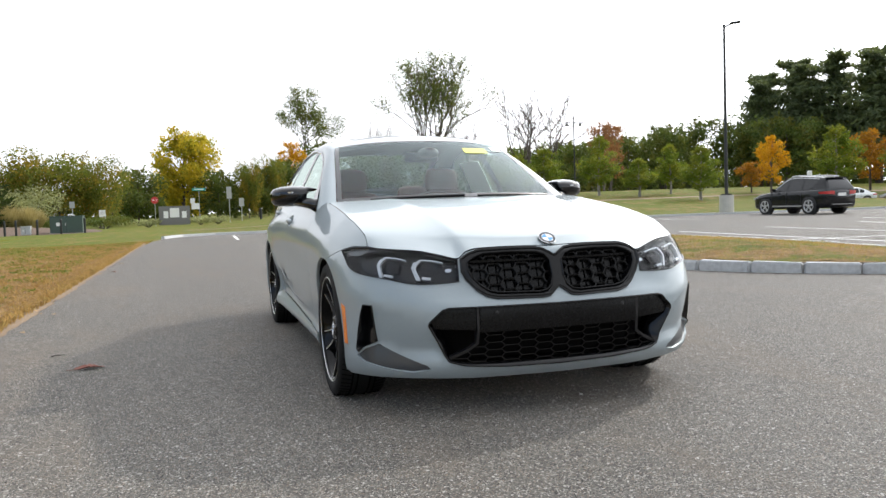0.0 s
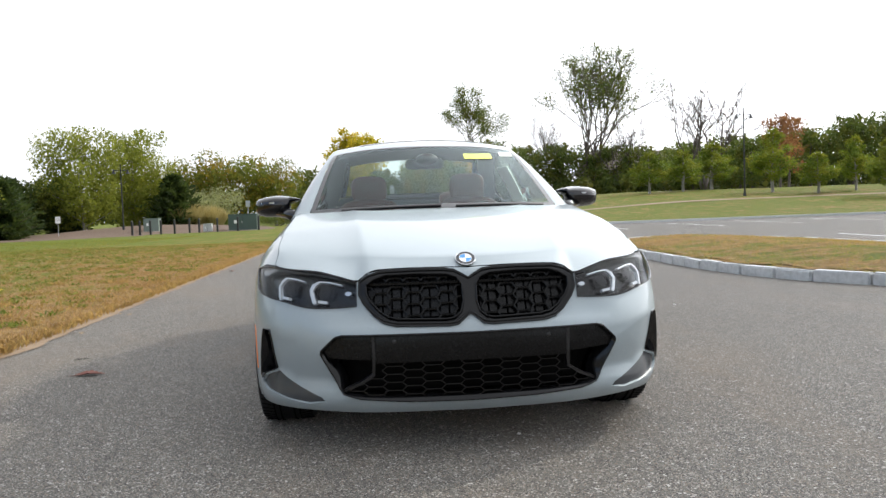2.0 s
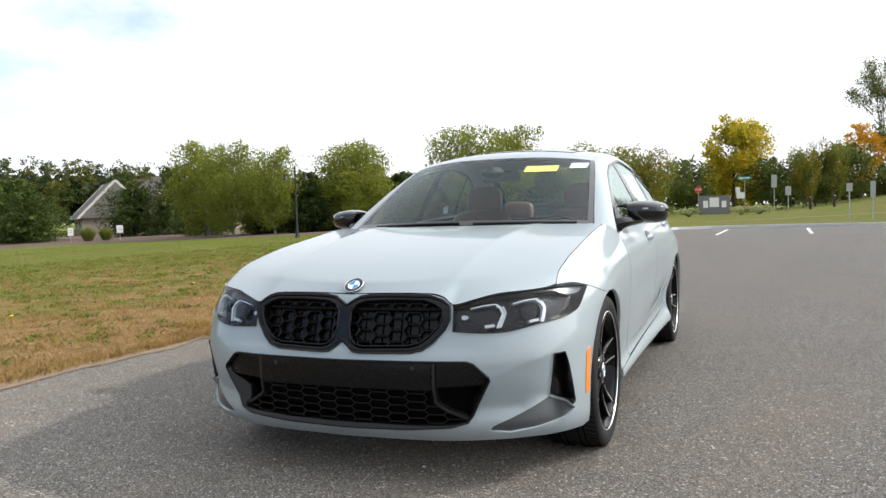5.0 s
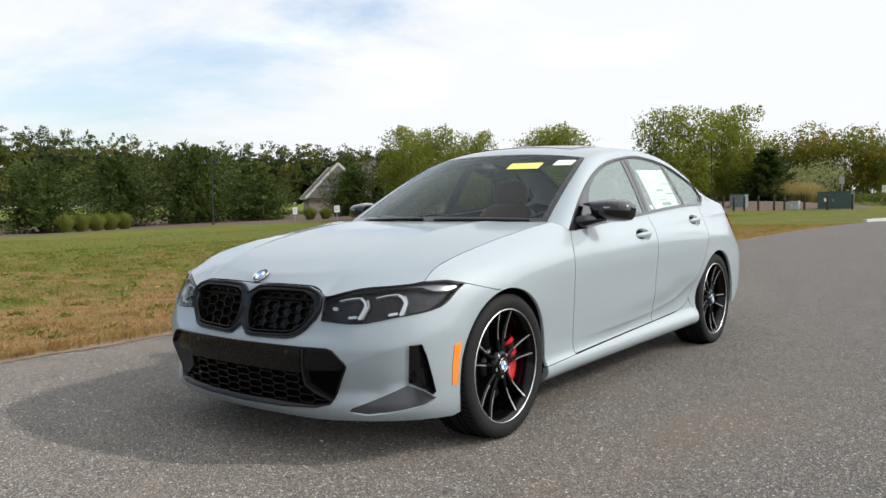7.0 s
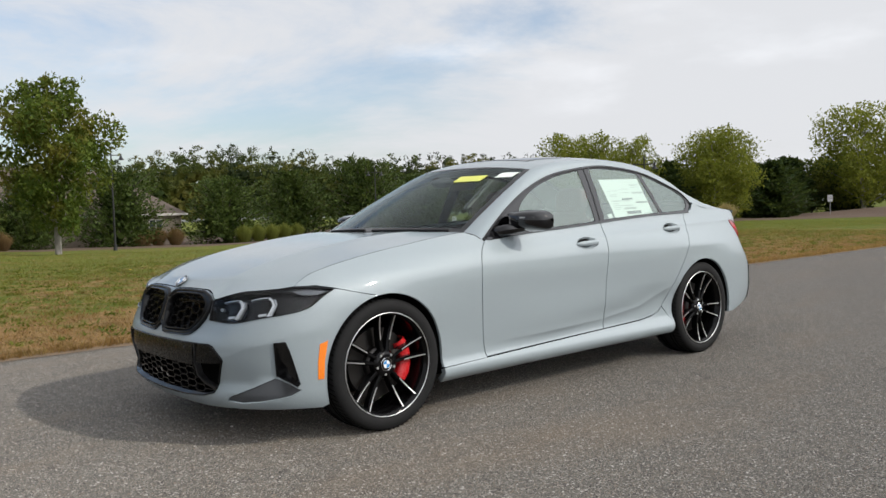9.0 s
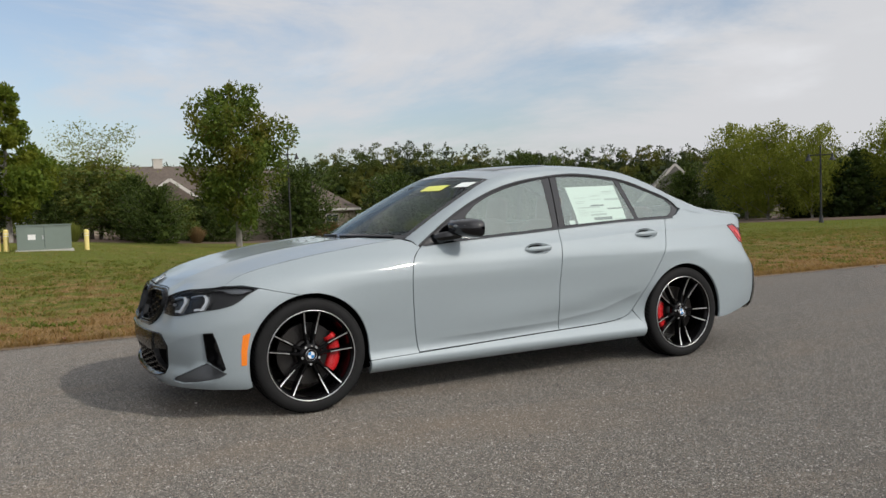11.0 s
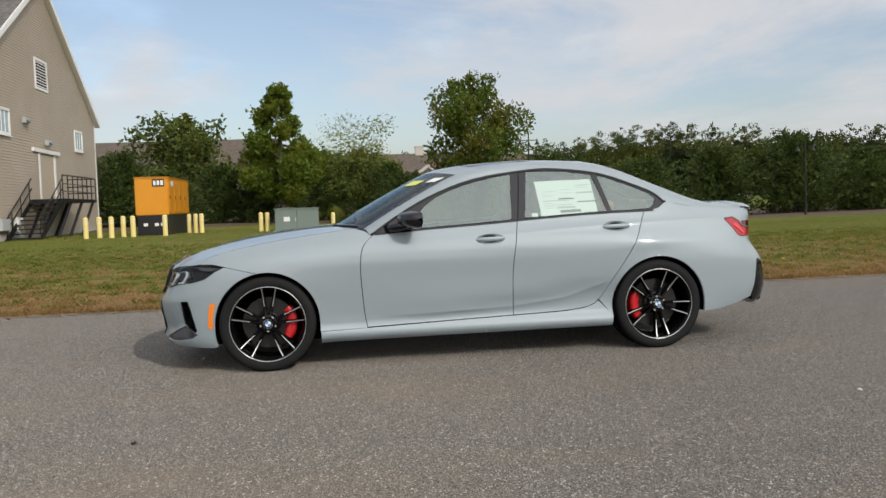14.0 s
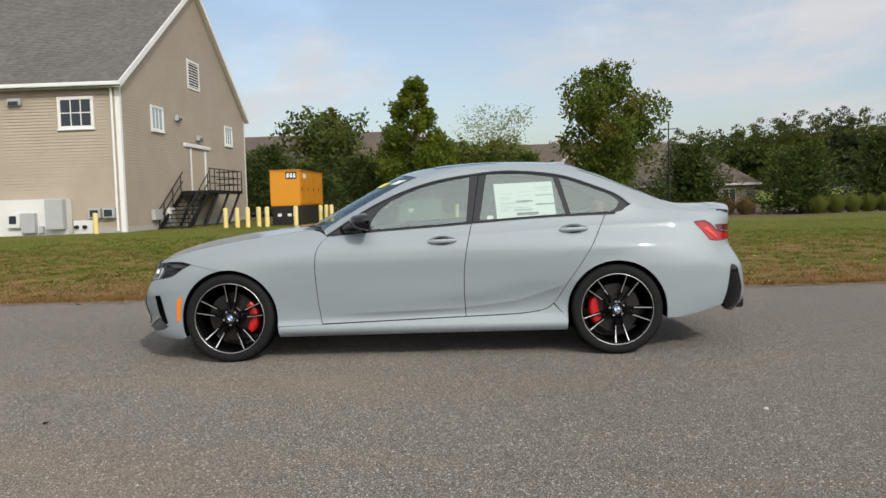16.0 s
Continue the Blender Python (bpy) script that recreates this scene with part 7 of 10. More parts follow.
# cowl and wipers
cw = [[p + np.array((0, -0.0, -0.006)) for p in top(np.full(30, 0.0), np.linspace(-1, 1, 30))], [np.array((p[0], p[1] - 0.035 - 0.02 * (1 - abs(p[0])), p[2] - 0.02)) for p in top(np.full(30, 0.0), np.linspace(-1, 1, 30))]]
grid_skin("cowl", cw, SATIN_BLACK, car, flip=True)
for x0, x1 in ((0.10, 0.62), (-0.52, 0.02)):
    pts = []
    for x in np.linspace(x0, x1, 8):
        q = x / float(edge_f(0.06)[0])
        pts.append(top(0.03 + 0.05 * (x - x0), q) + (0, -0.004, 0.004))
    v, f = tube(pts, [0.006] * 8, 5)
    thing("wiper", v, f, SATIN_BLACK, car)


def roundel(name, parent, m, r):
    """A round badge: dark ring and four quarters of blue and white."""
    rim = bmesh.new()
    bmesh.ops.create_cone(rim, cap_ends=True, segments=36, radius1=r, radius2=r * 0.96, depth=0.005)
    bd = part(name, rim, GLOSS_BLACK, parent)
    bd.matrix_basis = m
    for k in range(4):
        a0 = k * math.pi / 2
        pts = [(0, 0, 0.0035)] + [(0.62 * r * math.cos(a0 + a), 0.62 * r * math.sin(a0 + a), 0.0035) for a in np.linspace(0, math.pi / 2, 9)]
        ob = thing("badge_quarter", pts, [tuple(range(10))], BADGE_BLUE if k % 2 else BADGE_WHITE, bd)
    v, f = tube([(r * 0.98 * math.cos(a), r * 0.98 * math.sin(a), 0.0025) for a in np.linspace(0, 2 * math.pi, 37)], [0.0016] * 37, 4)
    thing("badge_ring", v, f, CHROME, bd)
    v, f = tube([(r * 0.63 * math.cos(a), r * 0.63 * math.sin(a), 0.0035) for a in np.linspace(0, 2 * math.pi, 37)], [0.0012] * 37, 4)
    thing("badge_ring", v, f, CHROME, bd)
    return bd


roundel("hood_badge", car, pose(0, -2.100, 0.7665, 38, 0, 0), 0.040)

# ---- door handles
for yc, zc in ((0.162, 0.861), (1.121, 0.920)):
    for sd in BOTH:
        s0 = s_side(yc)
        dish = lambda u, v: belt(u, v, 0.034 * np.clip(1 - ((u - s0) / 0.104) ** 2 - ((v - zc) / 0.037) ** 2, 0, 1) ** 0.8)
        panel("handle_cup", dish, cup(yc, zc, 0.995), PAINT, car, sides=(sd,), flange=0, step=0.012)
        rowsH = []
        for k in np.linspace(-1, 1, 15):
            c = belt(s0 + 0.108 * k, zc + 0.003 * k) * (sd, 1, 1)
            w = 0.0165 * (1 - 0.6 * abs(k) ** 4)
            o = 0.014 * (1 - abs(k) ** 3) + 0.002
            ring = []
            for a in np.linspace(0, 2 * math.pi, 13):
                ring.append(c + np.array((sd * (o + 0.009 * math.cos(a) * (1 - abs(k) ** 6)), 0, w * math.sin(a))))
            rowsH.append(ring)
        grid_skin("door_handle", rowsH, PAINT, car, flip=sd < 0)

# ---- mirrors
for sd in BOTH:
    mir_ob = empty("door_mirror")
    mir_ob.parent = car
    mir_ob["label"] = "gloss-black door mirror on a pointed arm"
    rowsM = []
    prof = [(0.775, 1.058, 1.048, 0.03, -0.420), (0.800, 1.066, 1.042, 0.06, -0.412), (0.832, 1.073, 1.028, 0.085, -0.404), (0.846, 1.076, 0.972, 0.100, -0.398), (0.872, 1.080, 0.957, 0.112, -0.392), (0.925, 1.082, 0.954, 0.116, -0.384), (0.985, 1.075, 0.957, 0.105, -0.372), (1.026, 1.063, 0.966, 0.082, -0.362), (1.041, 1.048, 0.985, 0.050, -0.356), (1.045, 1.03, 1.01, 0.02, -0.353)]
    for x, zt, zb, hy, yc in prof:
        ring = []
        for a in np.linspace(0, 2 * math.pi, 33):
            cz, sz = math.cos(a), math.sin(a)
            dy = -hy * abs(cz) ** 0.7 if cz > 0 else 0.012 * abs(cz) ** 0.3 * min(1, hy / 0.05)
            zz = (zt - zb) / 2 * math.copysign(abs(sz) ** 0.6, sz)
            ring.append((sd * x, yc + dy, (zt + zb) / 2 + zz * (1 - 0.25 * max(0, -dy) / 0.12) + 0.008 * max(0, -dy) / 0.12))
        rowsM.append(ring)
    grid_skin("mirror_shell", rowsM, GLOSS_BLACK, mir_ob, flip=sd > 0)
    arm = tube([(sd * 0.772, -0.575, 0.945), (sd * 0.83, -0.53, 0.968), (sd * 0.90, -0.44, 0.985)], [0.040, 0.032, 0.030], 10)
    thing("mirror_arm", *arm, GLOSS_BLACK, mir_ob, smooth=True)
    v, f = bar3([(sd * 0.868, -0.492, 1.036), (sd * 0.93, -0.500, 1.038), (sd * 1.00, -0.464, 1.036), (sd * 1.036, -0.39, 1.034)], 0.008, 0.004, (0, -1, 0))
    thing("indicator_strip", v, f, LAMP_BROW, mir_ob)
    thing("mirror_glass", [(sd * 0.868, -0.372, 0.965), (sd * 1.005, -0.346, 0.965), (sd * 1.008, -0.346, 1.070), (sd * 0.866, -0.372, 1.072)], [(0, 1, 2, 3) if sd < 0 else (3, 2, 1, 0)], CHROME, mir_ob)
    panel("mirror_sail", lambda y, z: glass_side(y, z, -0.002), [(-0.675, 0.920), (-0.43, 1.075), (-0.425, 0.94)], GLOSS_BLACK, mir_ob, sides=(sd,), flange=0.01)

# ---- wheels
TYRE = [(-0.112, 0.255), (-0.118, 0.268), (-0.121, 0.292), (-0.115, 0.318), (-0.100, 0.328), (-0.06, 0.3315), (0.0, 0.332), (0.06, 0.3315), (0.100, 0.328), (0.115, 0.318), (0.121, 0.294), (0.119, 0.274), (0.110, 0.257)]


def build_wheel():
    root = empty("wheel")
    root["label"] = "black tyre on a machined double-spoke alloy wheel"
    tyre_v, tyre_f = lathe(TYRE, 72)
    tyre = thing("tyre", tyre_v, tyre_f, RUBBER, root, smooth=True)
    gr = []
    for k in range(72):
        a = 2 * math.pi * k / 72
        for sx0, sx1, tw in ((0.055, 0.108, 0.05), (-0.055, -0.108, 0.05)):
            pts = [(sx0 + (sx1 - sx0) * q, (0.3328 - 0.002 * q) * math.cos(a + tw * q), (0.3328 - 0.002 * q) * math.sin(a + tw * q)) for q in (0, 0.5, 1)]
            gr.append(bar3(pts, 0.004, 0.003, (0, math.cos(a), math.sin(a))))
    for xx in (-0.03, 0.03, 0.055, -0.055):
        gr.append(bar3([(xx, 0.3335 * math.cos(a), 0.3335 * math.sin(a)) for a in np.linspace(0, 2 * math.pi, 73)], 0.006, 0.004, (0, 0, 1)))
    v, f = join(gr)
    thing("tread", v, f, MATT_BLACK, tyre)
    rim = thing("rim", *lathe([(-0.105, 0.252), (-0.105, 0.234), (-0.07, 0.224), (0.02, 0.227), (0.085, 0.240), (0.100, 0.248), (0.106, 0.255), (0.112, 0.260), (0.113, 0.252), (0.106, 0.248)], 72), RIM_BLACK, root, smooth=True)
    thing("rim_lip", *lathe([(0.1085, 0.2562), (0.1145, 0.2570), (0.1148, 0.2594), (0.1125, 0.2610)], 72), RIM_FACE, rim, smooth=True)
    # ten spokes in five pairs, black with a bright machined face
    for k in range(5):
        a = 2 * math.pi * k / 5 + radians(90)
        for sgn in (-1, 1):
            path = []
            for q in np.linspace(0, 1, 7):
                r = 0.050 + q * 0.206
                off = sgn * (0.013 + 0.034 * q)
                x = 0.085 + 0.018 * q - 0.014 * math.sin(q * math.pi)
                path.append((x, r, off, q))
            ring_v, ring_f = [], []
            for x, r, off, q in path:
                w = 0.0105 - 0.002 * q
                for du, dx in ((-w, -0.045), (w, -0.045), (w, -0.006), (w * 0.55, 0), (-w * 0.55, 0), (-w, -0.006)):
                    y, z = r, off + du
                    ring_v.append((x + dx, y * math.cos(a) - z * math.sin(a), y * math.sin(a) + z * math.cos(a)))
            for i in range(6):
                for j in range(6):
                    p, q2 = i * 6 + j, i * 6 + (j + 1) % 6
                    ring_f.append((p, q2, q2 + 6, p + 6))
            s_ob = thing("spoke", ring_v, ring_f, RIM_BLACK, root)
            fv, ff = [], []
            face = [p for p in path if p[3] > 0.30]
            for x, r, off, q in face:
                w = 0.0024 + 0.0012 * q
                for du in (-w, w):
                    y, z = r + 0.002, off + sgn * 0.003 + du
                    fv.append((x + 0.0012, y * math.cos(a) - z * math.sin(a), y * math.sin(a) + z * math.cos(a)))
            for i in range(len(face) - 1):
                ff.append((2 * i, 2 * i + 1, 2 * i + 3, 2 * i + 2))
            thing("machined_face", fv, ff, RIM_FACE, s_ob)
    thing("hub", *lathe([(0.02, 0.075), (0.070, 0.072), (0.086, 0.060), (0.092, 0.042), (0.088, 0.034), (0.088, 0.0)], 40), RIM_BLACK, root, smooth=True)
    for k in range(5):
        a = 2 * math.pi * (k + 0.5) / 5 + radians(90)
        part("wheel_bolt", rod_bm((0.07, 0.052 * math.cos(a), 0.052 * math.sin(a)), (0.090, 0.052 * math.cos(a), 0.052 * math.sin(a)), 0.009, 0.008, 6), STEEL, root)
    roundel("hub_badge", root, pose(0.091, 0, 0, 90, 0, 90), 0.033)
    thing("brake_disc", *lathe([(0.012, 0.09), (0.012, 0.178), (-0.014, 0.178), (-0.014, 0.09), (0.012, 0.09)], 48), DISC, root, smooth=False)
    thing("disc_hat", *lathe([(0.012, 0.09), (0.045, 0.085), (0.048, 0.0)], 40), DISC, root, smooth=True)
    return root


def build_caliper(a0, a1, parent, x, y):
    """The red brake caliper, an arc over the disc."""
    rowsC = []
    for a in np.linspace(radians(a0), radians(a1), 14):
        e = min(1, 6 * min(abs(a - radians(a0)), abs(a - radians(a1))) / radians(a1 - a0) + 0.35)
        r0, r1 = 0.125 + 0.012 * (1 - e), 0.200 - 0.010 * (1 - e)
        ring = [(-0.05, r1 - 0.006), (0.028, r1), (0.046, r1 - 0.012), (0.050, (r0 + r1) / 2 + 0.01), (0.040, r0 + 0.008), (0.02, r0), (-0.05, r0)]
        rowsC.append([(q, r * math.cos(a), r * math.sin(a)) for q, r in ring])
    ob = grid_skin("brake_caliper", rowsC, CALIPER, parent, "glossy red brake caliper", flip=True)[0]
    ob.matrix_basis = pose(x, y, HUB)
    return ob


pattern = build_wheel()
spin = {(1, -1): -3.0, (1, 1): -28.0, (-1, -1): 40.0, (-1, 1): 10.0}
for k, (sd, fr) in enumerate(((1, -1), (1, 1), (-1, -1), (-1, 1))):
    m = pose(sd * 0.775, fr * WB, HUB, 0, 0, 0 if sd > 0 else 180) @ pose(0, 0, 0, spin[(sd, fr)], 0, 0)
    w = pattern if k == 3 else copy_thing(pattern, m)
    w.matrix_basis = m
    w.parent = car
    if sd > 0:
        if fr < 0:
            build_caliper(-38, 38, car, 0.775, -WB)
        else:
            build_caliper(152, 218, car, 0.775, WB)
    else:
        ob = build_caliper(-38, 38, car, -0.775, fr * WB)
        ob.matrix_basis = pose(-0.775, fr * WB, HUB, 0, 0, 180 if fr > 0 else 0) if fr > 0 else pose(-0.775, fr * WB, HUB, 180, 180, 0)

# ---- cabin
cab = empty("cabin")
cab.parent = car
part("cabin_floor", box_bm(-0.70, 0.70, -0.85, 1.75, 0.26, 0.32, 0.01), CABIN_BLACK, cab)
part("dashboard", box_bm(-0.66, 0.66, -0.84, -0.42, 0.62, 0.925, 0.05), CABIN_BLACK, cab, smooth=False)
part("dash_cowl", box_bm(0.20, 0.56, -0.60, -0.38, 0.90, 0.965, 0.03), CABIN_BLACK, cab)
part("dash_shelf", box_bm(-0.62, 0.62, -0.93, -0.70, 0.90, 0.945, 0.02), CABIN_BLACK, cab)
part("centre_screen", box_bm(-0.18, 0.24, -0.47, -0.45, 0.86, 0.985, 0.008), GLOSS_BLACK, cab)
part("centre_console", box_bm(-0.13, 0.13, -0.5, 0.75, 0.3, 0.60, 0.04), CABIN_BLACK, cab)
wheel_pts = [(0.185 * math.cos(a), 0.185 * math.sin(a), 0) for a in np.linspace(0, 2 * math.pi, 41)]
steer = thing("steering_wheel", *join([tube(wheel_pts, [0.015] * 41, 8), tube([(-0.18, 0, 0), (0, 0, -0.01), (0.18, 0, 0)], [0.014, 0.05, 0.014], 8), tube([(0, 0, 0), (0, -0.18, 0)], [0.03, 0.014], 8)]), CABIN_BLACK, cab, smooth=True)
steer.matrix_basis = pose(0.36, -0.20, 0.83, 65, 0, 0)


def pillow_bm(w, d, h):
    """A plump block with soft corners, standing on its base."""
    bm = bmesh.new()
    bmesh.ops.create_uvsphere(bm, u_segments=20, v_segments=12, radius=1)
    for v in bm.verts:
        v.co = Vector([math.copysign(abs(c) ** 0.55, c) * q for c, q in zip(v.co, (w / 2, d / 2, h / 2))]) + Vector((0, 0, h / 2))
    return bm


def seat(x, y, rear=False, w=0.50):
    so = empty("rear_seat" if rear else "front_seat")
    so.parent = cab
    so.matrix_basis = pose(x, y, 0)
    part("seat_base", box_bm(-w / 2, w / 2, -0.28, 0.24, 0.32, 0.56, 0.06), LEATHER, so, smooth=False)
    bk = part("backrest", pillow_bm(w, 0.15, 0.58 if not rear else 0.50), LEATHER, so, smooth=True)
    bk.matrix_basis = pose(0, 0.22, 0.50, -18 if not rear else -24, 0, 0)
    hr = part("headrest", pillow_bm(0.26, 0.10, 0.20 if not rear else 0.15), LEATHER, so, smooth=True)
    hr.matrix_basis = pose(0, 0.22 + (0.20 if not rear else 0.23), 1.025 if not rear else 0.965, -8, 0, 0)
    return so


seat(0.36, 0.18)
seat(-0.36, 0.18)
seat(0.36, 1.02, True, 0.56)
seat(-0.36, 1.02, True, 0.56)
part("parcel_shelf", box_bm(-0.60, 0.60, 1.36, 1.86, 0.94, 0.985, 0.01), CABIN_BLACK, cab)
for sd in BOTH:
    panel("door_card", lambda u, v: belt(u, v, 0.055), sy([(-0.66, 0.35), (0.95, 0.38), (1.30, 0.92), (1.2, 1.0), (0.6, 0.985), (-0.55, 0.92)]), CABIN_BLACK, cab, sides=(sd,), flange=0, step=0.12)
top_panel("headliner", 2.7, 7.0, -0.96, 0.96, HEADLINER, cab, 10, 12, -0.03)
part("inner_mirror", box_bm(-0.125, 0.125, -0.015, 0.015, -0.035, 0.035, 0.012), GLOSS_BLACK, cab).matrix_basis = pose(0.0, -0.10, 1.262, 8, 0, 4)
bmx = bmesh.new()
bmesh.ops.create_uvsphere(bmx, u_segments=18, v_segments=10, radius=1, matrix=Matrix.Translation((0, -0.275, 1.282)) @ Matrix.Diagonal((0.07, 0.085, 0.036, 1)))
part("sensor_housing", bmx, CABIN_BLACK, cab, smooth=True)


# papers on the glass
def windscreen_note(name, x0, x1, z0, z1, material, label):
    def solve(x, z):
        best = None
        for t in np.linspace(1.6, 3.1, 160):
            q = x / float(edge_f(t)[0])
            p = top(t, q)
            if best is None or abs(p[2] - z) < best[0]:
                best = (abs(p[2] - z), p)
        return best[1] + np.array((0, -0.0025, 0.0035))

    P = [[solve(x, z) for x in np.linspace(x0, x1, 5)] for z in (z0, z1)]
    ob = grid_skin(name, P, material, car, label, flip=True)[0]
    return ob, P


windscreen_note("yellow_note", 0.225, 0.408, 1.268, 1.305, STICKER_YELLOW, "yellow paper note behind the windscreen")
windscreen_note("white_note", 0.468, 0.560, 1.286, 1.318, PAPER, "small white paper label behind the windscreen")


def pane_sheet(name, y0, y1, z0, z1, material, skew=0.0, deep=0.012, label="", parent=None):
    P = [[glass_side(y + skew * (z - z0) / 0.25, z + 0.02 * (y - y0), deep) for y in np.linspace(y0, y1, 6)] for z in np.linspace(z0, z1, 4)]
    return grid_skin(name, P, material, parent or car, label)[0]


sheet = pane_sheet("price_sheet", 0.572, 1.008, 1.006, 1.268, PAPER, -0.018, label="white printed sheet taped inside the rear side window")
prng = random.Random(5)
for z0, z1, y0, y1, ink in ((1.232, 1.236, 0.86, 0.98, INK_GREY), (1.170, 1.182, 0.86, 0.99, INK_GREY), (1.116, 1.122, 0.60, 0.80, INK_GREY), (1.128, 1.138, 0.72, 0.84, INK_DARK), (1.104, 1.112, 0.86, 1.0, INK_DARK), (1.03, 1.05, 0.72, 0.88, INK_DARK), (1.062, 1.075, 0.70, 0.84, INK_GREY), (1.085, 1.09, 0.70, 0.82, INK_GREY), (1.03, 1.034, 0.90, 1.0, INK_GREY)):
    pane_sheet("print_line", y0, y1, z0, z1, ink, -0.018 * 0, 0.0105, parent=sheet)
for k in range(16):
    z = 1.225 - 0.0125 * k
    if prng.random() < 0.7:
        y0 = prng.choice((0.60, 0.735, 0.87))
        pane_sheet("print_line", y0, y0 + prng.uniform(0.05, 0.11), z, z + 0.003, INK_GREY, 0, 0.0107, parent=sheet)
pane_sheet("small_label", 0.498, 0.545, 1.008, 1.034, PAPER, 0, 0.011)


# ---------------------------------------------------------------- the barn-like building
def wall_quad(name, pts, thick, material, parent, inward):
    n = len(pts)
    off = Vector(inward) * thick
    v = [Vector(p) for p in pts] + [Vector(p) + off for p in pts]
    f = [tuple(range(n)), tuple(reversed(range(n, 2 * n)))] + [(i, n + i, n + (i + 1) % n, (i + 1) % n) for i in range(n)]
    return thing(name, v, f, material, parent)


BX, BY = -26.7, -14.3          # near corner
BX2, RIDGE_X = -45.2, -36.2    # far corner of the gable and the ridge
EAVE, RIDGE, BASE = 6.55, 12.7, 0.05
BY2 = -44.0
barn = empty("barn_building")
tagged(barn, "large tan clapboard building with grey shingle roof", "building")
wall_quad("gable_wall", [(BX, BY, BASE), (BX2, BY, BASE), (BX2, BY, EAVE), (RIDGE_X, BY, RIDGE - 0.15), (BX, BY, EAVE)], 0.25, SIDING, barn, (0, -1, 0))
wall_quad("side_wall", [(BX, BY2, BASE), (BX, BY - 0.26, BASE), (BX, BY - 0.26, EAVE), (BX, BY2, EAVE)], 0.25, SIDING, barn, (-1, 0, 0))
wall_quad("far_wall", [(BX2, BY2, BASE), (BX2, BY - 0.26, BASE), (BX2, BY - 0.26, EAVE), (BX2, BY2, EAVE)], 0.25, SIDING, barn, (1, 0, 0))
wall_quad("back_wall", [(BX - 0.26, BY2, BASE), (BX2 + 0.26, BY2, BASE), (BX2 + 0.26, BY2, EAVE), (RIDGE_X, BY2, RIDGE - 0.3), (BX - 0.26, BY2, EAVE)], 0.25, SIDING, barn, (0, 1, 0))


def clapboard(x0, x1, y, z, along_y=False):
    """One lapped board: thin at the top, proud at the bottom edge."""
    h, t = 0.140, 0.036
    if along_y:
        v = [(y, x0, z), (y, x1, z), (y, x1, z + h), (y, x0, z + h), (y + t, x0, z), (y + t, x1, z), (y + 0.004, x1, z + h), (y + 0.004, x0, z + h)]
    else:
        v = [(x0, y, z), (x1, y, z), (x1, y, z + h), (x0, y, z + h), (x0, y + t, z), (x1, y + t, z), (x1, y + 0.004, z + h), (x0, y + 0.004, z + h)]
    f = [(4, 5, 6, 7), (0, 1, 5, 4), (3, 7, 6, 2), (0, 4, 7, 3), (1, 2, 6, 5)]
    if along_y:
        f = [q[::-1] for q in f]
    return v, f


# boards on the gable, each row a piece, split round the openings
OPEN_G = [(-31.45, -29.90, 4.65, 5.90), (-42.45, -40.90, 4.65, 5.90), (-36.85, -35.0, 7.25, 8.85), (-37.5, -34.9, 1.75, 4.45)]
z = BASE + 0.30
k = 0
while z < RIDGE - 0.3:
    if z + 0.135 > EAVE:
        g = (z + 0.135 - EAVE) / (RIDGE - EAVE)
        a, b = BX2 + (RIDGE_X - BX2) * g, BX + (RIDGE_X - BX) * g
    else:
        a, b = BX2 + 0.12, BX - 0.12
    spans = [(a + 0.05, b - 0.05)]
    for x0, x1, z0, z1 in OPEN_G:
        if z + 0.13 > z0 and z < z1:
            spans = [q for p, r in spans for q in (((p, min(r, x0)), (max(p, x1), r)) if p < x1 and r > x0 else ((p, r),)) if q[1] - q[0] > 0.05]
    for p, r in spans:
        thing("siding_board", *clapboard(p, r, BY, z), SIDING, barn)
    z += 0.13
OPEN_S = [(-16.95, -15.35, 4.50, 5.92)]
z = BASE + 0.30
while z < EAVE - 0.28:
    spans = [(-30.0, BY - 0.16)]
    for x0, x1, z0, z1 in OPEN_S:
        if z + 0.13 > z0 and z < z1:
            spans = [q for p, r in spans for q in ((p, x0), (x1, r))]
    for p, r in spans:
        thing("siding_board", *clapboard(p, r, BX, z, True), SIDING, barn)
    z += 0.13
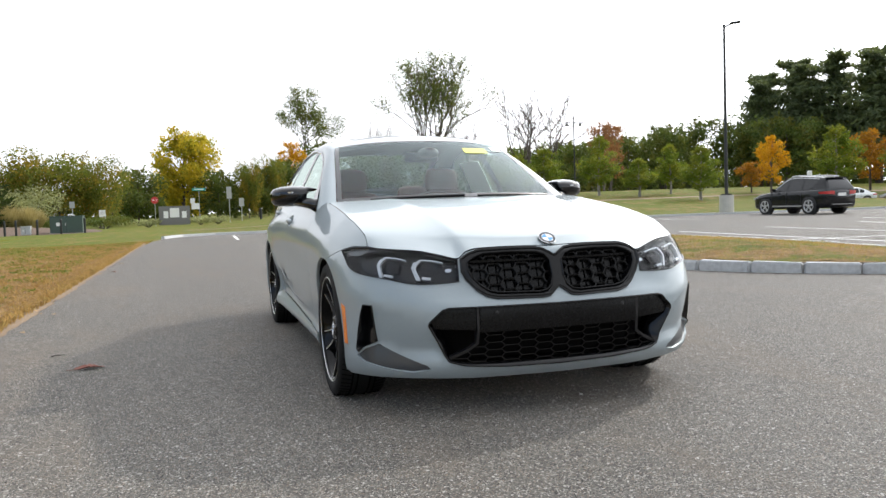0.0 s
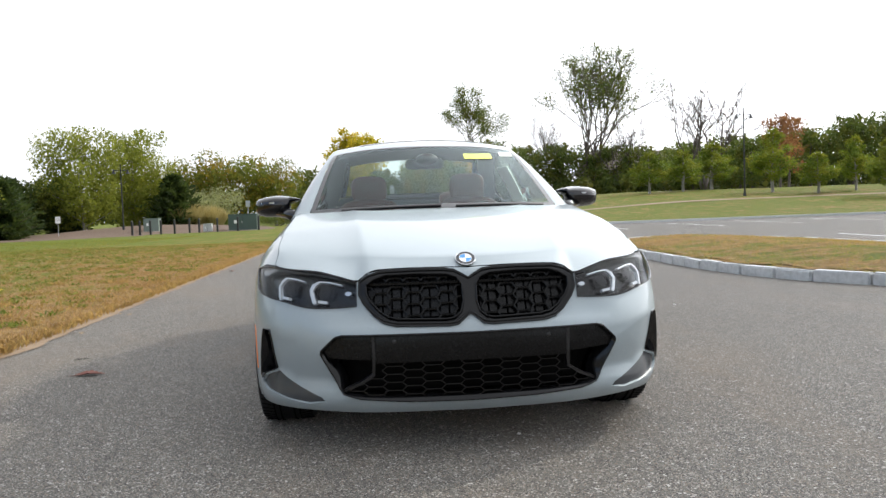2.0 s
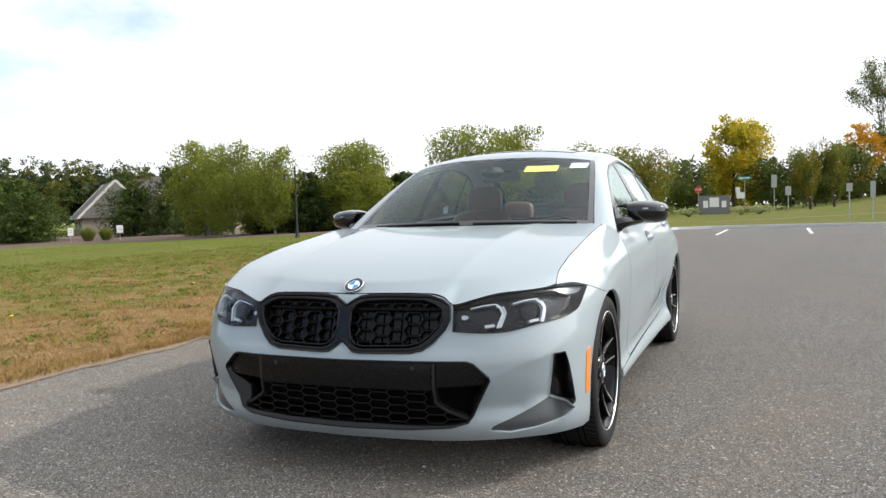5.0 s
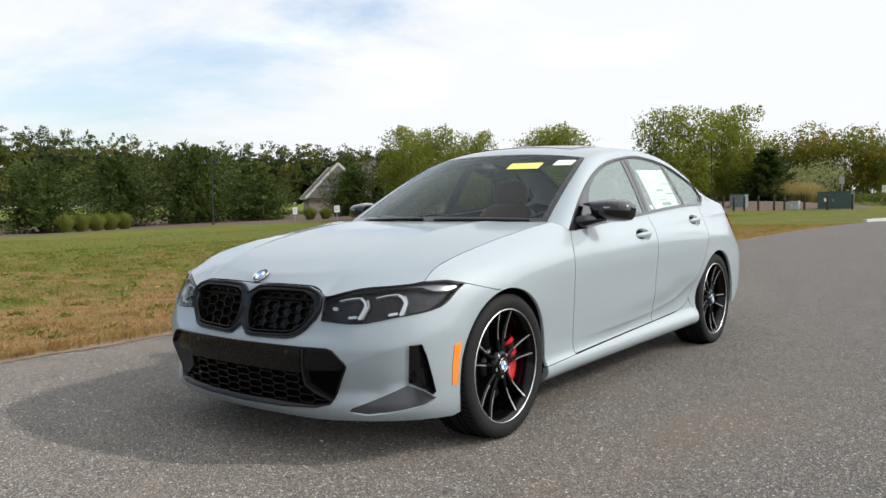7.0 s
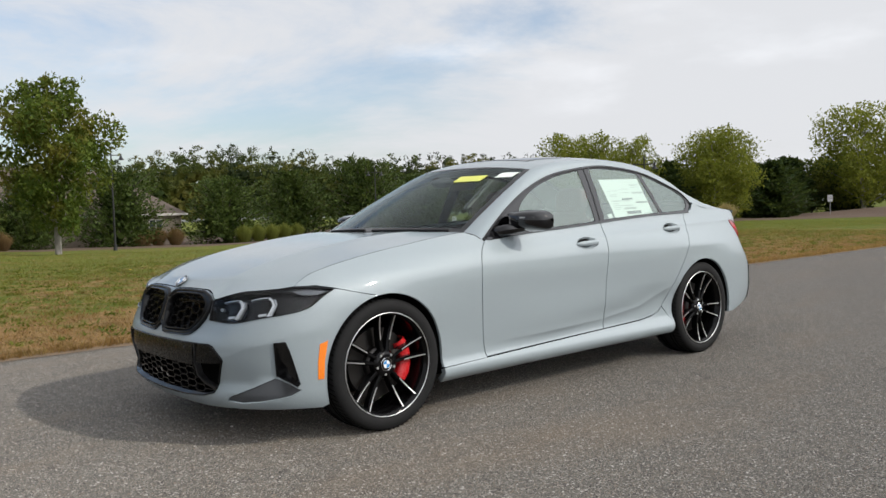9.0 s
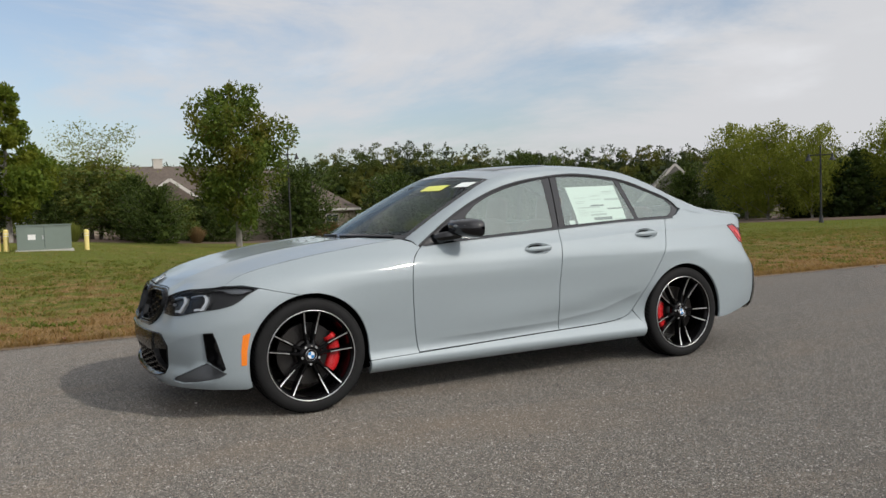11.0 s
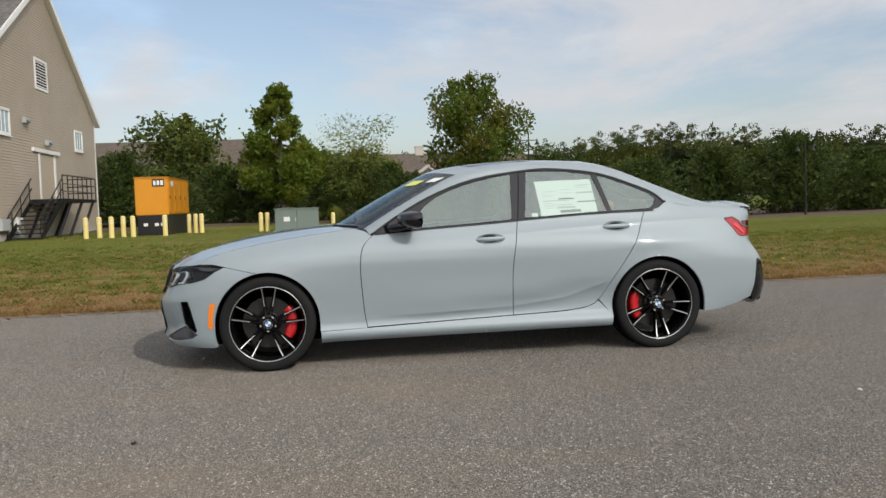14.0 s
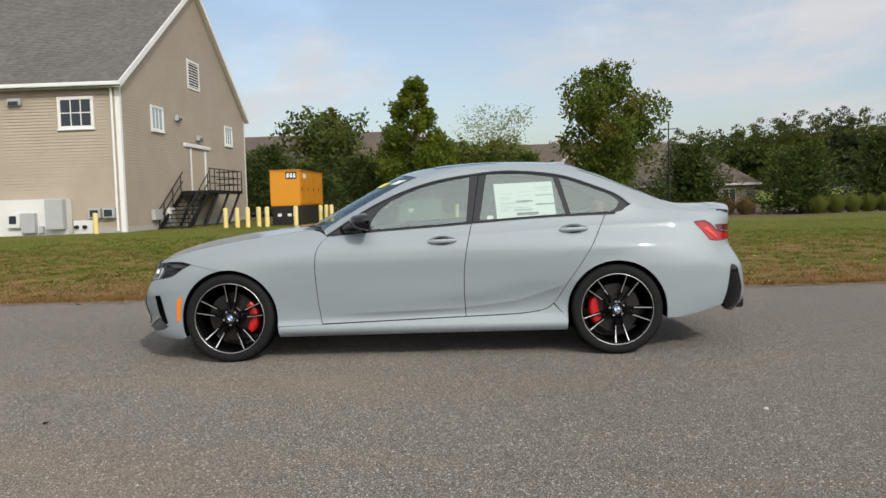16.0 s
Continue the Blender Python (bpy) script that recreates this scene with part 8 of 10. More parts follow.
# roof slabs with shingle courses
for name, xe in (("roof_slope", BX + 0.45), ("roof_slope", BX2 - 0.22)):
    sgn = 1 if xe > RIDGE_X else -1
    slope = (RIDGE - EAVE) / (BX - RIDGE_X)
    ze = EAVE - (0.45 if sgn > 0 else 0.10) * slope + 0.12
    v = [(xe, BY + 0.28, ze), (xe, BY2 - 0.4, ze), (RIDGE_X, BY2 - 0.4, RIDGE + 0.12), (RIDGE_X, BY + 0.28, RIDGE + 0.12)]
    v += [(x, y, zz - 0.2) for x, y, zz in v]
    rf = thing(name, v, [(0, 1, 2, 3), (7, 6, 5, 4), (0, 4, 5, 1), (1, 5, 6, 2), (2, 6, 7, 3), (3, 7, 4, 0)], SHINGLE, barn)
    n = 62
    for i in range(n):
        g0, g1 = i / n, (i + 1.12) / n
        p0 = (xe + (RIDGE_X - xe) * g0, ze + (RIDGE + 0.12 - ze) * g0)
        p1 = (xe + (RIDGE_X - xe) * min(g1, 1), ze + (RIDGE + 0.12 - ze) * min(g1, 1))
        v = [(p0[0], BY + 0.29, p0[1] + 0.030), (p0[0], BY2, p0[1] + 0.030), (p1[0], BY2, p1[1] + 0.006), (p1[0], BY + 0.29, p1[1] + 0.006), (p0[0], BY + 0.29, p0[1]), (p0[0], BY2, p0[1])]
        thing("shingle_course", v, [(0, 1, 2, 3), (4, 5, 1, 0)] if sgn > 0 else [(3, 2, 1, 0), (0, 1, 5, 4)], SHINGLE, rf)
    # rake boards and gutter
    v, f = bar3([(xe, BY + 0.30, ze - 0.08), (RIDGE_X, BY + 0.30, RIDGE + 0.04)], 0.26, 0.05, (0, 1, 0))
    thing("rake_board", v, f, TRIM_WHITE, barn)
    v, f = bar3([(xe, BY + 0.15, ze - 0.215), (RIDGE_X, BY + 0.15, RIDGE - 0.095)], 0.28, 0.02, Vector((-sgn * 0.53, 0, -0.85)))
    thing("rake_soffit", v, f, TRIM_WHITE, barn)
part("gutter", box_bm(BX + 0.36, BX + 0.52, BY2, BY + 0.29, EAVE - 0.30, EAVE - 0.14, 0.02), TRIM_WHITE, barn)
part("frieze_board", box_bm(BX + 0.002, BX + 0.05, BY2, BY + 0.05, EAVE - 0.36, EAVE - 0.05), TRIM_WHITE, barn)
part("soffit", box_bm(BX + 0.0, BX + 0.40, BY2, BY + 0.28, EAVE - 0.20, EAVE - 0.15), TRIM_WHITE, barn)
part("corner_board", box_bm(BX - 0.17, BX + 0.032, BY - 0.17, BY + 0.034, BASE, EAVE - 0.02, 0.01), TRIM_WHITE, barn)
part("corner_board", box_bm(BX2 - 0.03, BX2 + 0.16, BY - 0.17, BY + 0.034, BASE, EAVE - 0.02, 0.01), TRIM_WHITE, barn)
part("downspout", rod_bm((BX + 0.10, BY - 0.28, 0.2), (BX + 0.10, BY - 0.28, EAVE - 0.45), 0.05, sides=10), TRIM_WHITE, barn)
part("downspout", rod_bm((BX + 0.10, BY - 0.28, EAVE - 0.45), (BX + 0.42, BY - 0.28, EAVE - 0.22), 0.05, sides=10), TRIM_WHITE, barn)
part("foundation", box_bm(BX2, BX + 0.02, BY - 0.2, BY + 0.03, -0.1, BASE + 0.30), CONCRETE, barn)
part("foundation", box_bm(BX - 0.2, BX + 0.03, -30, BY + 0.02, -0.1, BASE + 0.30), CONCRETE, barn)


def window_unit(parent, x0, x1, z0, z1, y, facing, panes=(3, 2), pane_mat=None, vent=False):
    """A framed window in a wall. facing 'y': the wall looks along +y; 'x': along +x."""
    W, H = x1 - x0, z1 - z0
    w = empty("louvre_vent" if vent else "window")
    w.parent = parent
    w.matrix_basis = pose(x0, y, z0) if facing == "y" else pose(y, x1, z0, 0, 0, -90)
    d = 1 if facing == "y" else 1
    t = 0.13
    for bx_ in ((0, W, H - t, H), (0, W, 0, t), (0, t, t, H - t), (W - t, W, t, H - t)):
        part("frame", box_bm(bx_[0], bx_[1], -0.08, 0.05, bx_[2], bx_[3], 0.008), TRIM_WHITE, w)
    if vent:
        part("vent_back", box_bm(t, W - t, -0.01, 0.003, t, H - t), MATT_DARK, w)
        n = 9
        for i in range(n):
            zc = t + (H - 2 * t) * (i + 0.5) / n
            v, f = bar3([(t, 0.035, zc), (W - t, 0.035, zc)], 0.075, 0.015, Vector((0, 0.8, 0.6)))
            thing("louvre", v, f, TRIM_WHITE, w)
        return w
    part("sill", box_bm(-0.04, W + 0.04, -0.02, 0.10, -0.05, 0.0, 0.008), TRIM_WHITE, w)
    part("pane", box_bm(t, W - t, -0.01, 0.004, t, H - t), pane_mat or DARK_GLASS, w)
    for i in range(1, panes[0]):
        xc = t + (W - 2 * t) * i / panes[0]
        part("glazing_bar", box_bm(xc - 0.02, xc + 0.02, 0.004, 0.026, t, H - t), TRIM_WHITE, w)
    for i in range(1, panes[1]):
        zc = t + (H - 2 * t) * i / panes[1]
        part("glazing_bar", box_bm(t, W - t, 0.005, 0.024, zc - 0.02, zc + 0.02), TRIM_WHITE, w)
    return w


MATT_DARK = plain("vent_shadow_black", (0.01, 0.01, 0.01), 0.9)
window_unit(barn, -31.42, -29.92, 4.68, 5.88, BY + 0.02, "y", (3, 1), PALE_GLASS)
window_unit(barn, -42.42, -40.92, 4.68, 5.88, BY + 0.02, "y", (3, 1), PALE_GLASS)
window_unit(barn, -36.82, -35.02, 7.28, 8.82, BY + 0.02, "y", vent=True)
window_unit(barn, -16.93, -15.38, 4.53, 5.88, BX + 0.02, "x", (3, 2))
# door with its canopy board
dr = empty("door")
dr.parent = barn
part("door_leaf", box_bm(-37.2, -35.1, BY - 0.05, BY + 0.01, 1.80, 4.15, 0.01), plain("door_beige", (0.46, 0.39, 0.29), 0.5), dr)
for x0, x1 in ((-37.42, -37.2), (-35.1, -34.9)):
    part("door_frame", box_bm(x0, x1, BY - 0.05, BY + 0.05, 1.80, 4.2, 0.01), TRIM_WHITE, dr)
part("door_head", box_bm(-38.0, -34.0, BY - 0.02, BY + 0.12, 4.2, 4.40, 0.02), TRIM_WHITE, dr)
for x, y, z, face in ((-33.2, BY + 0.12, 5.55, "y"), (-36.2, BY + 0.12, 4.75, "y"), (BX + 0.14, -18.7, 5.72, "x"), (BX + 0.14, -31.0, 5.72, "x")):
    lf = empty("wall_lamp")
    lf.parent = barn
    lf.matrix_basis = pose(x, y, z, 0, 0, 0 if face == "y" else -90)
    part("lamp_box", box_bm(-0.28, 0.28, -0.10, 0.10, -0.14, 0.14, 0.03), GREY_BOX, lf)
    part("lamp_lens", box_bm(-0.22, 0.22, 0.08, 0.13, -0.12, 0.02, 0.02), DARK_GLASS, lf)

# steel stair and landing
stair = empty("steel_stair")
tagged(stair, "black steel outdoor stair with railed landing", "stair")
LX0, LX1, LY0, LY1, LZ = -38.9, -33.3, BY + 0.08, BY + 1.55, 1.92
part("landing", box_bm(LX0, LX1, LY0, LY1, LZ - 0.16, LZ, 0.01), BLACK_METAL, stair)
n = 9
for i in range(n):
    f = (i + 1) / (n + 1)
    part("tread", box_bm(LX1 + 3.2 * f - 0.02, LX1 + 3.2 * f + 0.28, LY0 + 0.1, LY1 - 0.05, LZ * (1 - f) - 0.03, LZ * (1 - f) + 0.02), BLACK_METAL, stair)
for y in (LY0 + 0.08, LY1 - 0.04):
    v, f = bar3([(LX1, y, LZ - 0.1), (LX1 + 3.4, y, 0.03)], 0.24, 0.04, (0, 1, 0))
    thing("stringer", v, f, BLACK_METAL, stair)
    for dz in (0.5, 0.95):
        part("handrail", rod_bm((LX1, y, LZ + dz), (LX1 + 3.3, y, 0.05 + dz), 0.028, sides=6), BLACK_METAL, stair)
    for q in (0.1, 0.45, 0.8, 1.0):
        x, z = LX1 + 3.3 * q, LZ + (0.05 - LZ) * q
        part("baluster", rod_bm((x, y, z), (x, y, z + 0.95), 0.024, sides=6), BLACK_METAL, stair)
for dz in (0.35, 0.70, 1.10):
    part("landing_rail", rod_bm((LX0, LY1 - 0.03, LZ + dz), (LX1, LY1 - 0.03, LZ + dz), 0.028, sides=6), BLACK_METAL, stair)
    part("landing_rail", rod_bm((LX0, LY0, LZ + dz), (LX0, LY1 - 0.03, LZ + dz), 0.028, sides=6), BLACK_METAL, stair)
for x in np.linspace(LX0, LX1, 8):
    part("landing_post", rod_bm((x, LY1 - 0.03, LZ - 0.1), (x, LY1 - 0.03, LZ + 1.10), 0.026, sides=6), BLACK_METAL, stair)
for x in (-38.6, -36.6, -34.8):
    part("brace", rod_bm((x, LY1 - 0.1, LZ - 0.1), (x + 2.4, LY1 - 0.1, 0.03), 0.07, sides=6), BLACK_METAL, stair)
    part("brace", rod_bm((x, LY0 + 0.1, LZ - 0.1), (x + 2.4, LY0 + 0.1, 0.03), 0.07, sides=6), BLACK_METAL, stair)

# utility boxes against the side wall
pad = empty("electrical_station")
tagged(pad, "white utility panel with grey electrical cabinets", "electrical cabinet")
part("white_panel", box_bm(BX + 0.04, BX + 0.60, -19.6, -16.55, 0.1, 1.62, 0.02), SIGN_WHITE, pad)
part("grey_cabinet", box_bm(BX + 0.60, BX + 0.95, -17.25, -16.50, 0.35, 1.60, 0.02), GREY_BOX, pad)
part("grey_cabinet", box_bm(BX + 0.60, BX + 0.85, -18.35, -17.75, 0.22, 1.05, 0.02), GREY_BOX, pad)
part("meter_box", box_bm(BX + 0.60, BX + 0.80, -18.95, -18.40, 0.45, 1.05, 0.02), SIGN_WHITE, pad)
part("meter_glass", box_bm(BX + 0.80, BX + 0.83, -18.85, -18.55, 0.62, 0.95, 0.01), DARK_GLASS, pad)
part("grey_cabinet", box_bm(BX + 0.60, BX + 0.75, -17.65, -17.45, 0.2, 0.5, 0.02), GREY_BOX, pad)
low = empty("valve_panel")
tagged(low, "low white panel with round black valves", "utility panel")
part("low_panel", box_bm(BX + 0.04, BX + 0.16, -16.45, -15.60, 0.1, 0.68, 0.01), SIGN_WHITE, low)
for y in (-16.3, -15.95):
    part("valve", rod_bm((BX + 0.16, y, 0.40), (BX + 0.30, y, 0.40), 0.08, sides=12), BLACK_METAL, low)
for y in (-15.75, -15.15):
    un = empty("wall_vent")
    tagged(un, "square grey wall vent hood on siding", "wall vent", "wall vents")
    part("vent_hood", box_bm(BX + 0.04, BX + 0.28, y, y + 0.50, 0.75, 1.18, 0.02), GREY_BOX, un)
    part("vent_grid", box_bm(BX + 0.28, BX + 0.30, y + 0.08, y + 0.42, 0.82, 1.10), DARK_GLASS, un)
for x0, z0, w, h in ((-29.4, 0.55, 0.9, 0.5), (-31.2, 0.2, 0.7, 0.9)):
    bx_ = empty("wall_box")
    tagged(bx_, "small pale utility box on clapboard wall", "utility box", "wall boxes")
    part("box_body", box_bm(x0 - w, x0, BY + 0.03, BY + 0.22, z0, z0 + h, 0.02), GREY_BOX if w > 0.8 else SIGN_WHITE, bx_)

# ---------------------------------------------------------------- generator, cabinets, bollards
gen = empty("generator")
tagged(gen, "orange-yellow standby generator on a black tank", "generator")
GX0, GX1, GY0, GY1 = -35.0, -29.4, -8.75, -7.38
part("housing", box_bm(GX0, GX1, GY0, GY1, 1.02, 2.62, 0.03), ORANGE_PAINT, gen)
part("tank", box_bm(GX0 + 0.1, GX1 - 0.06, GY0 + 0.05, GY1 - 0.05, 0.0, 1.02, 0.02), BLACK_METAL, gen)
part("roof_plate", box_bm(GX0 - 0.03, GX1 + 0.03, GY0 - 0.03, GY1 + 0.03, 2.62, 2.66, 0.01), ORANGE_PAINT, gen)
for i in range(4):
    x = GX0 + 0.4 + i * 1.3
    part("door_panel", box_bm(x, x + 1.15, GY1, GY1 + 0.025, 1.10, 2.50, 0.01), ORANGE_PAINT, gen)
    part("latch", box_bm(x + 1.0, x + 1.06, GY1 + 0.025, GY1 + 0.05, 1.7, 1.85), BLACK_METAL, gen)
for i in range(7):
    part("louvre_slot", box_bm(GX0 + 0.10, GX0 + 0.36, GY1 + 0.002, GY1 + 0.02, 1.15 + 0.18 * i, 1.23 + 0.18 * i), BLACK_METAL, gen)
for y in (-8.45, -8.0, -7.75):
    part("tank_label", box_bm(GX1 - 0.06, GX1 - 0.045, y, y + 0.17, 0.55, 0.68), SIGN_WHITE, gen)
lp = part("logo_plate", box_bm(GX1, GX1 + 0.012, -8.02, -7.52, 2.24, 2.56), BLACK_METAL, gen, "black maker's plate with white shapes")
for y0, y1 in ((-7.98, -7.86), (-7.83, -7.71), (-7.68, -7.56)):
    thing("logo_shape", [(GX1 + 0.016, y0, 2.30), (GX1 + 0.016, y1, 2.30), (GX1 + 0.016, y1 - 0.01, 2.50), (GX1 + 0.016, y0 + 0.01, 2.50)], [(0, 1, 2, 3)], SIGN_WHITE, lp)
part("logo_label", box_bm(-30.6, -30.0, GY1 + 0.002, GY1 + 0.03, 2.28, 2.48), SIGN_WHITE, gen)


def bollard():
    b = empty("bollard")
    bm = rod_bm((0, 0, -0.05), (0, 0, 0.84), 0.10, sides=18)
    part("sleeve", bm, BOLLARD_YELLOW, b, smooth=False)
    dm = bmesh.new()
    bmesh.ops.create_uvsphere(dm, u_segments=18, v_segments=8, radius=0.10, matrix=Matrix.Translation((0, 0, 0.84)) @ Matrix.Diagonal((1, 1, 0.6, 1)))
    part("cap", dm, BOLLARD_YELLOW, b, smooth=True)
    for z in (0.62, 0.72):
        part("band", rod_bm((0, 0, z), (0, 0, z + 0.02), 0.102, sides=18), SIGN_WHITE, b)
    return b


bol = bollard()
spots = [(-28.4, -9.05), (-28.1, -8.6), (-28.2, -7.35), (-31.6, -6.9), (-31.2, -6.55), (-30.9, -6.25), (-28.3, -10.5), (-28.1, -9.92), (-27.9, -9.40), (-25.9, -15.2), (-31.2, -3.65), (-31.0, -3.35), (-32.0, -0.35), (-26.3, -20.4)]
for k, (x, y) in enumerate(spots):
    m = pose(x, y, float(height(np.array(x), np.array(y))))
    ob = bol if k == len(spots) - 1 else copy_thing(bol, m)
    ob.matrix_basis = m
    tagged(ob, "pale yellow steel bollard standing in the lawn", "bollard", "bollards")


def cabinet(x, y, w, d, h, material, label, turn=0):
    c = empty("utility_cabinet")
    c.matrix_basis = pose(x, y, float(height(np.array(x), np.array(y))), 0, 0, turn)
    part("plinth", box_bm(-w / 2 - 0.08, w / 2 + 0.08, -d / 2 - 0.08, d / 2 + 0.08, -0.05, 0.08, 0.01), CONCRETE, c)
    part("body", box_bm(-w / 2, w / 2, -d / 2, d / 2, 0.08, h - 0.06, 0.02), material, c)
    part("lid", box_bm(-w / 2 - 0.03, w / 2 + 0.03, -d / 2 - 0.03, d / 2 + 0.03, h - 0.06, h, 0.015), material, c)
    part("door_seam", box_bm(-0.008, 0.008, d / 2, d / 2 + 0.006, 0.15, h - 0.1), BLACK_METAL, c)
    part("notice", box_bm(w * 0.16, w * 0.30, d / 2, d / 2 + 0.006, h * 0.45, h * 0.64), SIGN_WHITE, c)
    part("latch", box_bm(0.03, 0.08, d / 2, d / 2 + 0.03, h * 0.45, h * 0.6), STEEL, c)
    return tagged(c, label, "utility cabinet", "utility cabinets")


cabinet(-31.0, -2.0, 1.95, 1.5, 1.08, GREEN_BOX, "grey-green pad-mounted transformer cabinet on the lawn", -90)
cabinet(-11.4, 68.6, 2.50, 1.60, 1.50, GREEN_DARK, "dark green transformer cabinet beside black posts", 180)
cabinet(-14.4, 67.6, 0.72, 0.60, 0.80, GREY_BOX, "small pale grey cabinet beside black posts", 180)
cabinet(-20.0, 70.8, 1.35, 1.1, 1.25, GREEN_BOX, "grey-green transformer cabinet in a mulch bed", 180)


# ---------------------------------------------------------------- poles, lamps and signs
def turned_bm(profile, x=0.0, sides=14):
    """A turned shape about the upright line through x, from (radius, height) pairs."""
    bm = bmesh.new()
    rings = [[bm.verts.new((x + r * math.cos(2 * math.pi * k / sides), r * math.sin(2 * math.pi * k / sides), z)) for k in range(sides)] for r, z in profile]
    for a, b in zip(rings[:-1], rings[1:]):
        for k in range(sides):
            bm.faces.new((a[k], b[k], b[(k + 1) % sides], a[(k + 1) % sides]))
    bmesh.ops.remove_doubles(bm, verts=bm.verts, dist=1e-5)
    return bm


def lamp_post(x, y, h, turn, label="black two-armed lamp post on the lawn"):
    lp_ = empty("lamp_post")
    lp_.matrix_basis = pose(x, y, float(height(np.array(x), np.array(y))), 0, 0, turn)
    part("pole", rod_bm((0, 0, -0.6), (0, 0, h), 0.075, 0.045, 10), POLE_BLACK, lp_)
    part("base", rod_bm((0, 0, -0.05), (0, 0, 0.45), 0.15, 0.085, 12), POLE_BLACK, lp_)
    part("arm", rod_bm((-0.62, 0, h - 0.55), (0.62, 0, h - 0.55), 0.03, sides=8), POLE_BLACK, lp_)
    for sg in (-1, 1):
        part("lantern", turned_bm([(0.03, h - 0.46), (0.06, h - 0.58), (0.09, h - 0.70), (0.19, h - 0.84), (0.20, h - 0.87), (0.0, h - 0.86)], sg * 0.62), POLE_BLACK, lp_)
    return tagged(lp_, label, "lamp post", "lamp posts")


lamp_post(-23.0, 72.2, 6.2, 20)
lamp_post(-25.6, 38.3, 4.5, 35)
lamp_post(-58.5, 41.5, 6.6, 60)
lamp_post(-50.5, 14.3, 6.9, 80)
lamp_post(30.6, 57.9, 7.2, 0)
post = empty("parking_light")
post.matrix_basis = pose(27.4, 33.0, 0)
tagged(post, "tall black parking-lot light on a concrete base", "street lamp")
part("concrete_base", rod_bm((0, 0, -0.1), (0, 0, 1.05), 0.40, 0.39, 20), CONCRETE, post)
part("base_plate", box_bm(-0.2, 0.2, -0.2, 0.2, 1.05, 1.13, 0.01), POLE_BLACK, post)
part("pole", rod_bm((0, 0, 1.1), (0, 0, 10.55), 0.10, 0.06, 12), POLE_BLACK, post)
part("arm", rod_bm((0, 0, 10.42), (0.34, -0.14, 10.58), 0.04, sides=8), POLE_BLACK, post)
hd = part("lamp_head", box_bm(-0.28, 0.28, -0.15, 0.15, -0.05, 0.05, 0.03), POLE_BLACK, post)
hd.matrix_basis = pose(0.56, -0.23, 10.64, 0, -5, -22)


def road_sign(x, y, h, kind, turn=0, label="", lean=0.0):
    r = empty("road_sign")
    r.matrix_basis = pose(x, y, float(height(np.array(x), np.array(y))), 0, lean, turn)
    part("post", box_bm(-0.03, 0.03, -0.02, 0.02, -0.1, h, 0.005), STEEL, r)
    if kind == "stop":
        bm = bmesh.new()
        bmesh.ops.create_cone(bm, cap_ends=True, segments=8, radius1=0.41, radius2=0.41, depth=0.012, matrix=Matrix.Translation((0, -0.03, h - 0.40)) @ Euler((radians(90), 0, 0)).to_matrix().to_4x4() @ Euler((0, 0, radians(22.5))).to_matrix().to_4x4())
        part("sign_plate", bm, SIGN_RED, r)
        cu = bpy.data.curves.new("word", "FONT")
        cu.body, cu.size, cu.align_x, cu.align_y, cu.extrude = "STOP", 0.27, "CENTER", "CENTER", 0.002
        ob = new("word", cu)
        cu.materials.append(SIGN_WHITE)
        ob.parent = r
        ob.matrix_basis = pose(0, -0.042, h - 0.40, 90, 0, 0)
    else:
        w, hh, mat_ = kind
        part("sign_plate", box_bm(-w / 2, w / 2, -0.04, -0.025, h - hh, h, 0.003), mat_, r)
        if mat_ is SIGN_WHITE:
            for q in (0.3, 0.55):
                part("text_bar", box_bm(-w * 0.3, w * 0.3, -0.044, -0.041, h - hh * q - 0.03, h - hh * q), INKED, r)
    return tagged(r, label, "road sign", "road signs")


INKED = plain("sign_print", (0.12, 0.12, 0.12), 0.6)
road_sign(-5.22, 90.1, 3.35, "stop", 0, "red stop sign on a steel post")
ss_ = road_sign(-0.4, 94.1, 4.2, (1.5, 0.32, SIGN_GREEN), 0, "green street name sign above small white signs")
part("text_bar", box_bm(-0.55, 0.55, -0.046, -0.042, 4.0, 4.1), SIGN_WHITE, ss_)
part("sign_plate", box_bm(-0.9, 0.0, -0.045, -0.03, 1.7, 2.4), SIGN_WHITE, ss_)
part("sign_plate", box_bm(-1.0, -0.5, -0.045, -0.03, 2.4, 3.0), SIGN_WHITE, ss_)
road_sign(2.62, 84.8, 3.9, (0.55, 1.3, SIGN_GREY), 15, "grey-backed sign on a steel post")
road_sign(4.0, 86.5, 2.6, (0.6, 0.9, SIGN_GREY), 20, "round-shouldered grey-backed sign on a post")
road_sign(5.6, 22.4 + 18, 1.9, (0.30, 0.42, SIGN_GREY), 10, "small grey-backed parking sign on a post")
road_sign(9.2, 42.0, 2.1, (0.32, 0.5, SIGN_WHITE), 0, "small white parking sign on a post")
road_sign(6.9, 42.5, 2.0, (0.25, 0.9, SIGN_GREY), 0, "narrow grey-backed sign on a post")
road_sign(-27.8, 69.3, 1.85, (0.42, 0.60, SIGN_WHITE), 20, "small white notice on a short post")
road_sign(-52.5, 51.5, 1.44, (0.55, 0.67, SIGN_WHITE), 45, "small white notice on a short post in the lawn")
road_sign(-56.6, 49.8, 1.45, (0.46, 0.70, SIGN_WHITE), 45, "small white notice on a short post in the lawn")
road_sign(-10.4, 86.8, 2.11, (0.63, 0.74, SIGN_WHITE), 0, "white sign on a post by bushes")
road_sign(-11.0, 68.8, 2.69, (0.40, 0.56, SIGN_GREY), 0, "small grey-backed sign by a cabinet")
